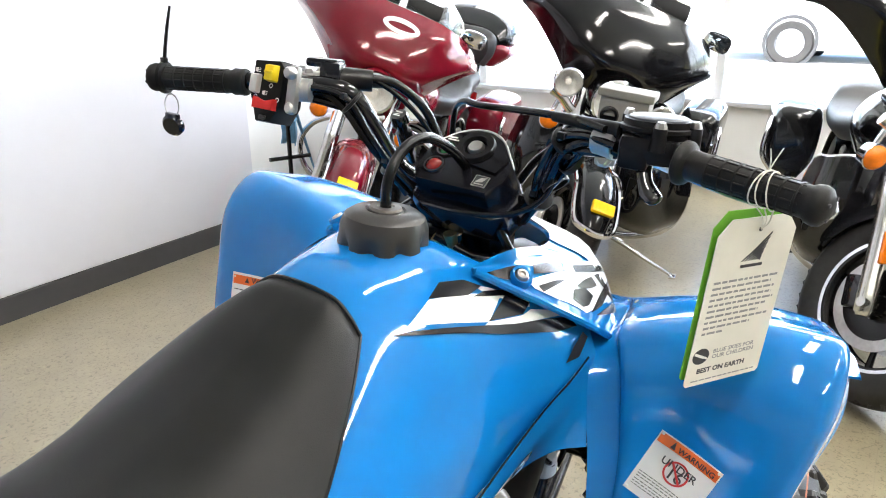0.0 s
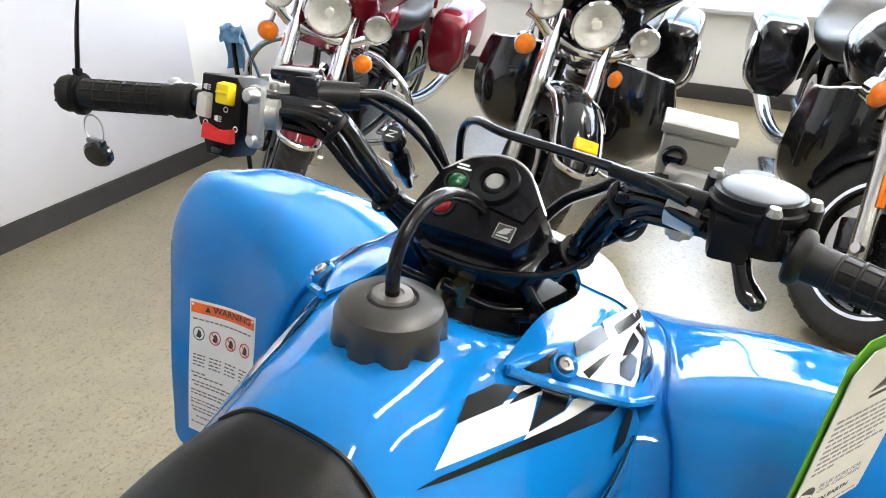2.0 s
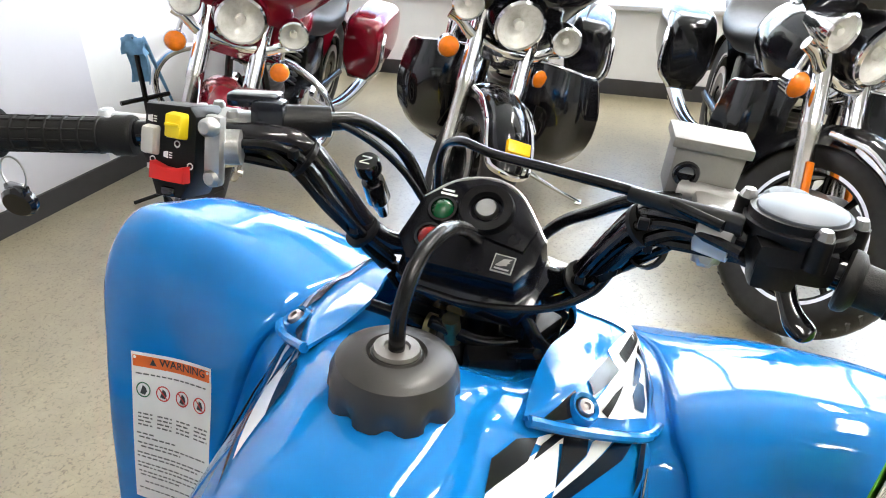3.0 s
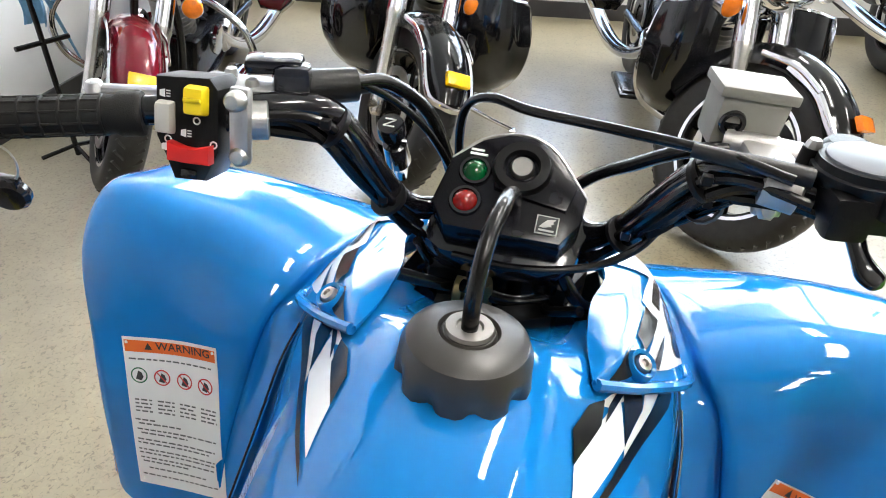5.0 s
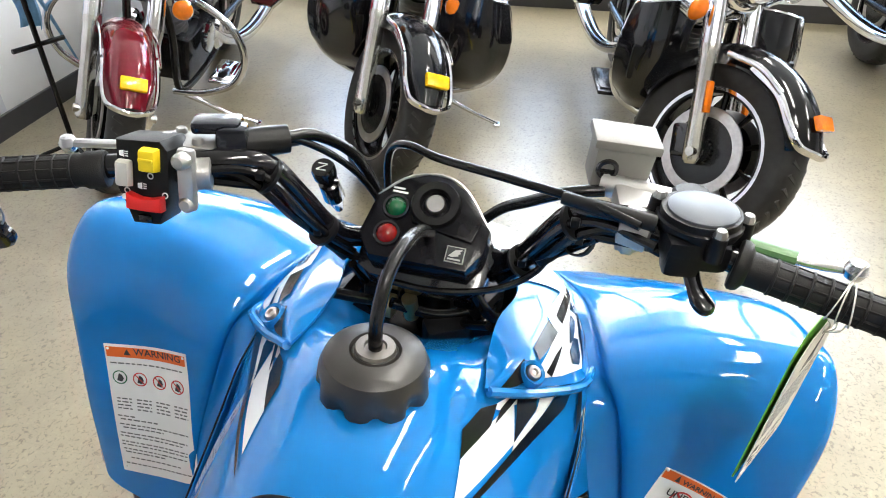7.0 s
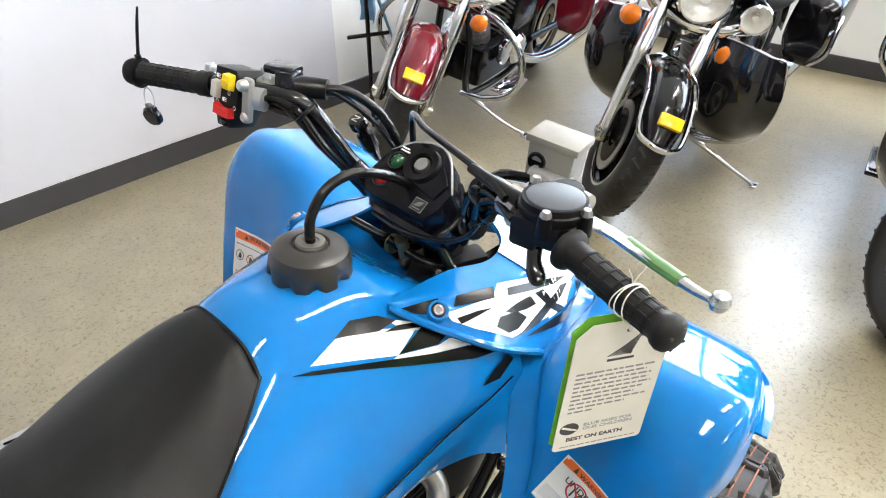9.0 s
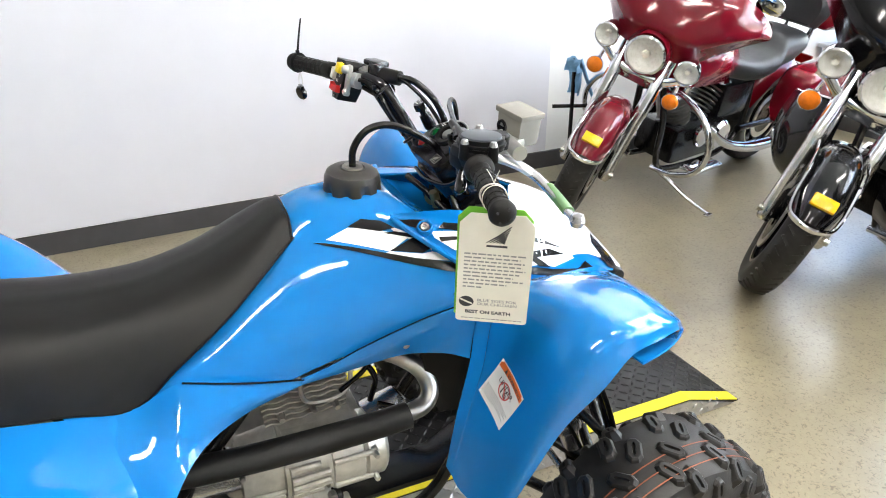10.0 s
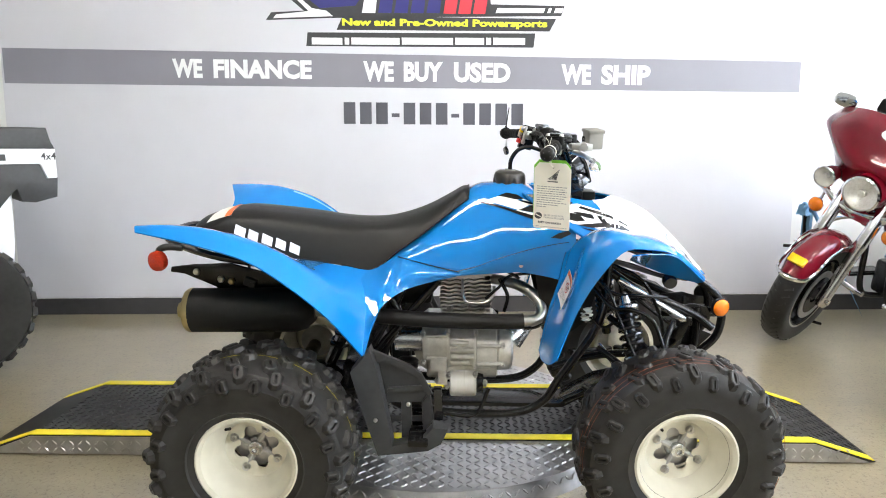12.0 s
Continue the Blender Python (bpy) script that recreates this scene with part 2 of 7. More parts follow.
def tube(bm, pts, r, seg=10, n=5, closed=False, rz=1.0):
    """A round bar along a smooth line; r may be a list, one for each given point."""
    line = crom(pts, n)
    if isinstance(r, (list, tuple)):
        rr = [v.x for v in crom([(a, 0, 0) for a in r], n)]
    else:
        rr = [r] * len(line)
    rings, up = [], None
    for i, p in enumerate(line):
        a, b = line[max(i - 1, 0)], line[min(i + 1, len(line) - 1)]
        d = (b - a).normalized()
        if up is None:
            up = Vector((0, 0, 1)) if abs(d.z) < 0.9 else Vector((1, 0, 0))
        side = d.cross(up)
        side = side.normalized() if side.length > 1e-6 else d.orthogonal().normalized()
        up = side.cross(d).normalized()
        rings.append([bm.verts.new(p + (side * math.cos(2 * math.pi * k / seg) + up * math.sin(2 * math.pi * k / seg) * rz) * rr[i]) for k in range(seg)])
    for a, b in zip(rings, rings[1:]):
        for k in range(seg):
            bm.faces.new((a[k], a[(k + 1) % seg], b[(k + 1) % seg], b[k]))
    bm.faces.new(rings[0])
    bm.faces.new(reversed(rings[-1]))
    return bm


def lathe(bm, prof, centre=(0, 0, 0), axis=(0, 1, 0), seg=32, close=True):
    """Turns a profile of (radius, height along the axis) round the axis."""
    q = Vector(axis).to_track_quat("Z", "Y")
    c = Vector(centre)
    rings = []
    for r, h in prof:
        if r < 1e-6:
            rings.append([bm.verts.new(c + q @ Vector((0, 0, h)))])
        else:
            rings.append([bm.verts.new(c + q @ Vector((r * math.cos(2 * math.pi * k / seg), r * math.sin(2 * math.pi * k / seg), h))) for k in range(seg)])
    for a, b in zip(rings, rings[1:]):
        for k in range(seg):
            j = (k + 1) % seg
            if len(a) == 1 and len(b) == 1:
                continue
            if len(a) == 1:
                bm.faces.new((a[0], b[j], b[k]))
            elif len(b) == 1:
                bm.faces.new((a[k], a[j], b[0]))
            else:
                bm.faces.new((a[k], a[j], b[j], b[k]))
    if close:
        for ring in (rings[0], rings[-1]):
            if len(ring) > 2:
                bm.faces.new(ring)
    return bm


def rod(bm, a, b, r, seg=12, r2=None):
    a, b = Vector(a), Vector(b)
    return lathe(bm, [(r, 0), (r if r2 is None else r2, (b - a).length)], a, b - a, seg)


def block(bm, centre, size, bevel=0.0, rot=(0, 0, 0), seg=2, taper=1.0):
    tmp = bmesh.new()
    bmesh.ops.create_cube(tmp, size=1)
    for v in tmp.verts:
        k = taper if v.co.z > 0 else 1.0
        v.co = Vector((v.co.x * size[0] * k, v.co.y * size[1] * k, v.co.z * size[2]))
    if bevel:
        bmesh.ops.bevel(tmp, geom=tmp.edges[:], offset=bevel, segments=seg, profile=0.6, affect="EDGES")
    bmesh.ops.transform(tmp, matrix=pose(*centre, *rot), verts=tmp.verts)
    join(bm, tmp)
    return bm


def join(bm, tmp):
    me = bpy.data.meshes.new("tmp")
    tmp.to_mesh(me)
    tmp.free()
    bm.from_mesh(me)
    bpy.data.meshes.remove(me)


def slab(bm, poly, h0, h1, m=Matrix(), bevel=0.0, n=1):
    """A plate with the outline poly, from height h0 to h1 along the pose's z."""
    tmp = bmesh.new()
    line = [Vector((p[0], p[1], 0)) for p in poly]
    if n > 1:
        k = len(line)
        big = crom([line[-1]] + line + [line[0], line[1 % k]], n)
        line = big[n:-n - 1]
    f = tmp.faces.new([tmp.verts.new((p.x, p.y, h0)) for p in line])
    ext = bmesh.ops.extrude_face_region(tmp, geom=[f])
    for v in ext["geom"]:
        if isinstance(v, bmesh.types.BMVert):
            v.co.z = h1
    if bevel:
        bmesh.ops.bevel(tmp, geom=[e for e in tmp.edges if abs(e.verts[0].co.z - e.verts[1].co.z) < 1e-6], offset=bevel, segments=2, profile=0.6, affect="EDGES")
    bmesh.ops.transform(tmp, matrix=m, verts=tmp.verts)
    join(bm, tmp)
    return bm


def skin(rails, nu=6, nv=5, u=(0.0, 1.0), v=(0.0, 1.0), lift=0.0, flip=1.0):
    """A smooth grid of points over rails (lines with as many points each); flip -1 mirrors it across the middle plane."""
    lines = [crom(r, nu) for r in rails]
    m = len(lines[0])
    lo, hi = round(u[0] * (m - 1)), round(u[1] * (m - 1))
    rows = []
    for i in range(lo, hi + 1):
        c = crom([ln[i] for ln in lines], nv)
        a, b = round(v[0] * (len(c) - 1)), round(v[1] * (len(c) - 1))
        rows.append(c[a:b + 1])
    g = np.array([[(p.x, p.y * flip, p.z) for p in r] for r in rows])
    if lift:
        du, dv = np.gradient(g, axis=0), np.gradient(g, axis=1)
        nn = np.cross(du, dv)
        nn /= np.maximum(np.linalg.norm(nn, axis=2, keepdims=True), 1e-9)
        if nn[..., 2].mean() < 0:
            nn = -nn
        g = g + nn * lift
    return g


def sheet(bm, g, thick=0.0, wrap=False):
    """Faces over a grid of points, with a thickness below it."""
    tmp = bmesh.new()
    vs = [[tmp.verts.new(p) for p in row] for row in g]
    for i in range(len(vs) - 1):
        k = len(vs[0])
        for j in range(k if wrap else k - 1):
            q = (vs[i][j], vs[i][(j + 1) % k], vs[i + 1][(j + 1) % k], vs[i + 1][j])
            tmp.faces.new(q)
    bmesh.ops.remove_doubles(tmp, verts=tmp.verts, dist=1e-5)
    bmesh.ops.recalc_face_normals(tmp, faces=tmp.faces)
    if thick:
        if sum(f.normal.z * f.calc_area() for f in tmp.faces) < 0:
            bmesh.ops.reverse_faces(tmp, faces=tmp.faces)
        bmesh.ops.solidify(tmp, geom=tmp.faces[:], thickness=thick)
    join(bm, tmp)
    return bm


def loft(bm, stations, n=5, m=4, caps=True):
    """A closed body from half sections: for each station x and a list of (y, z) from the top middle down; mirrored."""
    rails = [[(x, sec[i][0], sec[i][1]) for x, sec in stations] for i in range(len(stations[0][1]))]
    g = skin(rails, n, m)
    other = g[:, ::-1].copy()
    other[..., 1] *= -1
    full = np.concatenate([g, other[:, :-1] if abs(g[0, 0, 1]) < 1e-6 else other], axis=1)
    tmp = bmesh.new()
    vs = [[tmp.verts.new(p) for p in row] for row in full]
    k = len(vs[0])
    for i in range(len(vs) - 1):
        for j in range(k):
            tmp.faces.new((vs[i][j], vs[i][(j + 1) % k], vs[i + 1][(j + 1) % k], vs[i + 1][j]))
    if caps:
        tmp.faces.new(vs[0])
        tmp.faces.new(list(reversed(vs[-1])))
    bmesh.ops.remove_doubles(tmp, verts=tmp.verts, dist=1e-5)
    join(bm, tmp)
    return bm


def write(text, size, m, material, parent=None, name="lettering", bold=0.0, squeeze=1.0, depth=0.0015, label="", align="LEFT"):
    """Words in the built-in font as a mesh, on the pose's xy plane."""
    cu = bpy.data.curves.new(name, "FONT")
    cu.body, cu.size, cu.extrude, cu.offset, cu.align_x = text, size, depth, bold, align
    cu.resolution_u = 3
    ob = bpy.data.objects.new(name, cu)
    scene.collection.objects.link(ob)
    dg = bpy.context.evaluated_depsgraph_get()
    me = bpy.data.meshes.new_from_object(ob.evaluated_get(dg))
    bpy.data.objects.remove(ob)
    me.transform(m @ Matrix.Diagonal((squeeze, 1, 1, 1)))
    me.materials.clear()
    me.materials.append(material)
    out = new(name, me)
    out.parent = parent
    if label:
        out["label"] = label
    return out


def bars(bm, m, rows, height, depth=0.001):
    """Plain bars in place of small writing; rows of (x0, x1, y)."""
    for x0, x1, y in rows:
        slab(bm, [(x0, y), (x1, y), (x1, y + height), (x0, y + height)], 0, depth, m)
    return bm


def basis(origin, ux, uy):
    """A pose with its x axis along ux and its y axis near uy."""
    ux = Vector(ux).normalized()
    uz = ux.cross(Vector(uy)).normalized()
    uy = uz.cross(ux)
    return Matrix.Translation(origin) @ Matrix((ux, uy, uz)).transposed().to_4x4()


def draped(poly, m, bvh, lift=0.0015, step=0.012, far=0.25):
    """A flat outline on the pose's xy plane, laid along -z of the pose onto a surface."""
    tmp = bmesh.new()
    tmp.faces.new([tmp.verts.new((p[0], p[1], 0)) for p in poly])
    xs, ys = [p[0] for p in poly], [p[1] for p in poly]
    for lo, hi, axis in ((min(xs), max(xs), Vector((1, 0, 0))), (min(ys), max(ys), Vector((0, 1, 0)))):
        c = lo + step
        while c < hi:
            bmesh.ops.bisect_plane(tmp, geom=tmp.verts[:] + tmp.edges[:] + tmp.faces[:], plane_co=axis * c, plane_no=axis)
            c += step
    bmesh.ops.triangulate(tmp, faces=tmp.faces)
    down = -(m.to_3x3() @ Vector((0, 0, 1))).normalized()
    for v in tmp.verts:
        p = m @ v.co
        hit, nor, _, _ = bvh.ray_cast(p - down * far, down, far * 2)
        if hit is None:
            hit, nor, _, _ = bvh.find_nearest(p)
        if nor.dot(down) > 0:
            nor = -nor
        v.co = hit + nor * lift
    return tmp


# ---- the room ----
WALL_TURN = math.degrees(math.atan(0.05))
NORTH = pose(0, 2.34, 0, 0, 0, WALL_TURN)


def wall_box(name, lo, hi, material, m=Matrix(), label=""):
    bm = bmesh.new()
    c = [(a + b) / 2 for a, b in zip(lo, hi)]
    block(bm, c, [b - a for a, b in zip(lo, hi)])
    bmesh.ops.transform(bm, matrix=m, verts=bm.verts)
    ob = part(name, bm, material, None, flat=True)
    return tagged(ob, label, "wall", kind="structure")


bm = bmesh.new()
block(bm, (-2.5, -3.0, -0.06), (15.4, 13.0, 0.12))
tagged(part("floor", bm, FLOOR, flat=True), "beige speckled vinyl tile floor with a soft shine", "floor", kind="structure")
wall_box("wall_north", (-10.0, 0.0, -0.1), (5.0, 0.15, 3.1), WALLW, NORTH, "plain white painted wall behind the banner")
wall_box("wall_south", (-10.0, -9.1, -0.1), (5.0, -8.95, 3.1), WALLW, Matrix(), "plain white painted wall")
wall_box("wall_west", (-10.0, -8.95, -0.1), (-9.85, 1.85, 3.1), WALLW, Matrix(), "plain white painted wall")
WX = 4.60
wall_box("wall_east", (WX, -8.95, -0.1), (WX + 0.16, 2.55, 0.56), WALLW, Matrix(), "low white wall under the shop window")
wall_box("wall_east_header", (WX, -8.95, 2.75), (WX + 0.16, 2.55, 3.1), WALLW, Matrix(), "white wall above the shop window")
bm = bmesh.new()
block(bm, (-2.5, -3.2, 3.16), (15.4, 12.2, 0.12))
for k in range(24):
    block(bm, (-9.7 + 0.61 * k, -3.2, 3.098), (0.024, 11.6, 0.008))
for k in range(18):
    block(bm, (-2.6, -8.7 + 0.61 * k, 3.096), (14.4, 0.024, 0.006))
tagged(part("ceiling", bm, CEIL, flat=True), "white suspended tile ceiling", "ceiling", kind="structure")

wall_box("wall_east_end", (WX, -8.95, 0.56), (WX + 0.16, -5.45, 2.75), WALLW, Matrix(), "plain white painted wall beside the shop window")
win = thing("window_1", "wide shop window with pale frame and sill", "window", kind="structure")
bm = bmesh.new()
block(bm, (WX + 0.06, -1.45, 0.575), (0.24, 8.0, 0.03), 0.006)
part("window_sill", bm, mat("sill_paint", (0.55, 0.55, 0.56), 0.5, vary=0.05, scale=10), win)
for y in (-5.4, -3.4, -1.4, 0.6, 2.44):
    bm = bmesh.new()
    block(bm, (WX + 0.08, y, 1.67), (0.07, 0.06, 2.16), 0.005)
    part("window_frame", bm, FIXT, win)
for y0 in (-5.4, -3.4, -1.4, 0.6):
    bm = bmesh.new()
    block(bm, (WX + 0.08, y0 + (1.0 if y0 < 0.5 else 0.92), 1.67), (0.006, 1.93 if y0 < 0.5 else 1.77, 2.15))
    p = part("pane", bm, PANE, win, flat=True)
    p.visible_shadow = False

base = thing("baseboard", "dark grey rubber baseboard along the walls", "baseboard", kind="structure")
bm = bmesh.new()
slab(bm, [(0, 0), (0.012, 0), (0.010, 0.018), (0.006, 0.10), (0, 0.105)], -5.1, 4.66, NORTH @ basis((0, 0, 0), (0, -1, 0), (0, 0, 1)) @ Matrix.Diagonal((1, 1, -1, 1)))
part("trim", bm, BASEB, base)
bm = bmesh.new()
block(bm, (WX - 0.006, -1.45, 0.052), (0.012, 7.9, 0.105), 0.003)
part("trim", bm, BASEB, base)

# ceiling lights: long twin-tube fixtures in rows
light_data = bpy.data.lights.new("tube_light", "AREA")
light_data.shape, light_data.size, light_data.size_y, light_data.energy, light_data.color = "RECTANGLE", 1.2, 0.22, LAMP_W, (1.0, 0.93, 0.83)
first = None
for ix in range(3):
    for iy in range(2):
        x, y = -1.1 + 2.25 * ix, -3.1 + 2.3 * iy
        if first is None:
            first = thing("ceiling_light", "white twin-tube fluorescent ceiling fixture, switched on", "ceiling light", pose(x, y, 3.09), "ceiling lights")
            bm = bmesh.new()
            slab(bm, [(-0.16, 0), (-0.13, -0.05), (0.13, -0.05), (0.16, 0)], -0.62, 0.62, basis((0, 0, 0), (0, 1, 0), (0, 0, 1)))
            part("housing", bm, FIXT, first)
            for s in (-0.06, 0.06):
                bm = bmesh.new()
                rod(bm, (-0.6, s, -0.068), (0.6, s, -0.068), 0.014, 10)
                part("tube", bm, TUBEGLOW, first)
        else:
            copy_thing(first, pose(x, y, 3.09))
        lamp = new("tube_light", light_data)
        lamp.matrix_world = pose(x, y, 2.995)

# outside: pavement, road and a parked car
bm = bmesh.new()
g = [[(WX + 0.1 if i == 0 else x, y, z) for y in (-400, -60, -20, 0, 20, 60, 400)] for i, (x, z) in enumerate(((0, -0.05), (6.5, 0.0), (10.5, 0.36), (30, 0.4), (900, 0.6)))]
sheet(bm, np.array(g, float))
tagged(part("ground", bm, ASPHALT), "pale sunlit concrete lot outside the window", "ground", kind="structure")

# ---- the display turntable under the machine ----
RC = (-0.10, 0.41)


def lugs(bm, cells, size=0.030, h=0.0034):
    """Raised lozenges of tread plate; cells of (matrix, odd)."""
    for m, odd in cells:
        a, b = size * 0.5, size * 0.15
        pts = [(-a, 0, 0), (0, -b, 0), (a, 0, 0), (0, b, 0), (-a * 0.5, 0, h), (a * 0.5, 0, h)]
        r = Matrix.Rotation(radians(45 if odd else -45), 4, "Z")
        v = [bm.verts.new(m @ (r @ Vector(p))) for p in pts]
        for f in ((0, 1, 4), (1, 2, 5), (1, 5, 4), (2, 3, 5), (3, 0, 4), (3, 4, 5)):
            bm.faces.new([v[i] for i in f])


table = thing("display_turntable", "low round tread-plate display turntable with straight black ramps and yellow edges", "turntable", pose(RC[0], RC[1], 0))
bm = bmesh.new()
lathe(bm, [(0.0, 0.0), (0.668, 0.0), (0.668, 0.03), (0.655, 0.066), (0.0, 0.066)], axis=(0, 0, 1), seg=72)
part("disc", bm, PLATE, table, "bare metal tread-plate disc")
bm = bmesh.new()
cells = []
for i in range(-23, 24):
    for j in range(-23, 24):
        x, y = 0.028 * i, 0.028 * j
        if math.hypot(x, y) < 0.64 and abs(y) > 0.285:
            cells.append((Matrix.Translation((x, y, 0.066)), (i + j) % 2))
for i in range(0, 150):
    a = 2 * math.pi * i / 150
    cells.append((Matrix.Translation((0.663 * math.cos(a), 0.663 * math.sin(a), 0.045)) @ Matrix.Rotation(a, 4, "Z") @ Matrix.Rotation(radians(72), 4, "Y"), i % 2))
lugs(bm, cells)
tagged(part("tread_pattern", bm, PLATE, table, flat=True), kind="stuff")
# the straight deck with its end ramps
X0, X1, HW, TOP = -1.50, 1.40, 0.285, 0.072
bm = bmesh.new()
slab(bm, [(X0 - 0.13, 0.004), (X1 + 0.11, 0.004), (X1 + 0.11, 0.008), (X1 - 0.10, TOP), (X0 + 0.06, TOP), (X0 - 0.13, 0.008)], -HW, HW, basis((0, 0, 0), (1, 0, 0), (0, 0, 1)))
part("deck", bm, PLATED, table, "black tread-plate deck with sloping ends")
bm = bmesh.new()
cells = []
for i in range(-50, 51):
    for j in range(-8, 9):
        x, y = 0.0285 * i, 0.0285 * j
        if X0 + 0.06 < x < X1 - 0.10:
            cells.append((Matrix.Translation((x, y, TOP)), (i + j) % 2))
for i in range(7):
    for j in range(-8, 9):
        cells.append((Matrix.Translation((X1 - 0.085 + 0.0285 * i, 0.0285 * j, TOP - 0.004 - 0.0088 * i)) @ Matrix.Rotation(radians(17), 4, "Y"), (i + j) % 2))
lugs(bm, cells)
tagged(part("tread_pattern", bm, PLATED, table, flat=True), kind="stuff")
for s in (-1, 1):
    bm = bmesh.new()
    sec = [(X1 + 0.105, 0.012), (X1 - 0.10, TOP + 0.004), (X0 + 0.06, TOP + 0.004), (X0 - 0.125, 0.012)]
    g = np.array([[(x, s * (HW + 0.001), z), (x, s * (HW - 0.042), z)] for x, z in sec])
    sheet(bm, g, 0.003)
    part("edge_stripe", bm, YELTAPE, table, "bright yellow edge stripe", flat=True)
    bm = bmesh.new()
    slab(bm, [(X0 - 0.11, 0.004), (X1 + 0.09, 0.004), (X1 - 0.10, TOP - 0.004), (X0 + 0.06, TOP - 0.004)], -HW - 0.004 if s < 0 else HW, -HW if s < 0 else HW + 0.004, basis((0, 0, 0), (1, 0, 0), (0, 0, 1)) @ Matrix.Diagonal((1, 1, -1, 1)))
    part("side_skirt", bm, PLATE, table, "bare metal tread-plate skirt")
    bm = bmesh.new()
    cells = [(Matrix.Translation((0.03 * i, s * (HW + 0.004), 0.02 + 0.026 * j)) @ Matrix.Rotation(radians(-90 * s), 4, "X"), (i + j) % 2) for i in range(-49, 48) for j in range(2) if abs(0.03 * i) > 0.58]
    lugs(bm, cells, 0.024)
    tagged(part("tread_pattern", bm, PLATE, table, flat=True), kind="stuff")

# ---- the blue quad ----
from mathutils.bvhtree import BVHTree

ATV = thing("quad_bike", "new blue sport quad bike with black seat and cream wheels", "quad bike", pose(0, 0.035, 0.041, 4.9, 0, 0))
SURF = {}


def keep(name, bm):
    SURF[name] = BVHTree.FromBMesh(bm)
    return bm


def mirror(rails):
    return [[(x, -y, z) for x, y, z in r] for r in rails]


# tank cover
TANK = [(-0.30, [(0, .72), (.06, .72), (.10, .715), (.13, .705), (.148, .69), (.155, .665)]),
        (-0.18, [(0, .78), (.06, .78), (.110, .77), (.148, .748), (.168, .712), (.177, .665)]),
        (-0.08, [(0, .845), (.05, .845), (.10, .832), (.142, .785), (.165, .735), (.177, .685)]),
        (0.02, [(0, .923), (.045, .917), (.085, .884), (.128, .828), (.160, .77), (.176, .712)]),
        (0.09, [(0, .936), (.05, .930), (.092, .899), (.134, .847), (.165, .785), (.180, .725)]),
        (0.17, [(0, .935), (.055, .930), (.10, .905), (.145, .85), (.175, .79), (.188, .735)]),
        (0.24, [(0, .885), (.06, .890), (.11, .890), (.165, .845), (.188, .80), (.198, .755)]),
        (0.31, [(0, .825), (.06, .845), (.11, .865), (.172, .835), (.196, .80), (.205, .77)])]
bm = bmesh.new()
loft(bm, TANK, 5, 4)
keep("tank", bm)
part("tank_cover", bm, BLUE, ATV, "glossy blue plastic tank cover", 50)

# lower side covers
SIDE = [[(-.02, .181, .700), (.03, .182, .714), (.09, .185, .738), (.18, .191, .767), (.24, .197, .782), (.290, .197, .790)],
        [(-.02, .183, .695), (.03, .184, .703), (.09, .186, .716), (.17, .191, .735), (.24, .199, .748), (.277, .205, .752)],
        [(-.02, .180, .690), (.03, .180, .693), (.08, .180, .696), (.155, .181, .700), (.225, .195, .692), (.262, .222, .688)]]
for s in (1, -1):
    bm = bmesh.new()
    sheet(bm, skin(SIDE, 5, 4, flip=s), 0.004)
    cover = part("side_cover", bm, BLUE, ATV, "blue side cover")
    bm = bmesh.new()
    tube(bm, [(x, s * (y + .0022), z + .001) for x, y, z in SIDE[0]], .0012, 6, 5)
    part("cover_seam", bm, BLACKD, cover, "dark gap along the cover's upper edge")
    bm = bmesh.new()
    lathe(bm, [(0, .006), (.005, .006), (.009, .003), (.009, 0)], (.158, s * .186, .722), (0, s, 0), 12)
    part("bolt", bm, STEEL, cover)

# front cover with its two rear horns
HOOD = [[(.167, .094, .919), (.215, .088, .912), (.28, .088, .905), (.345, .100, .895), (.40, .075, .892), (.45, 0, .890), (.55, 0, .845), (.65, 0, .752), (.745, 0, .645)],
        [(.168, .096, .918), (.215, .118, .912), (.285, .145, .893), (.36, .155, .870), (.42, .145, .862), (.48, .105, .850), (.56, .085, .818), (.65, .062, .737), (.735, .030, .655)],
        [(.167, .098, .915), (.205, .135, .893), (.27, .183, .850), (.35, .198, .800), (.42, .192, .775), (.49, .165, .757), (.57, .125, .735), (.65, .085, .700), (.72, .040, .660)]]
front = bmesh.new()
for s in (1, -1):
    sheet(front, skin(HOOD, 5, 5, flip=s), 0.004)
keep("hood", front)
part("front_cover", front, BLUE, ATV, "blue front cover with two pointed rear horns", 50)
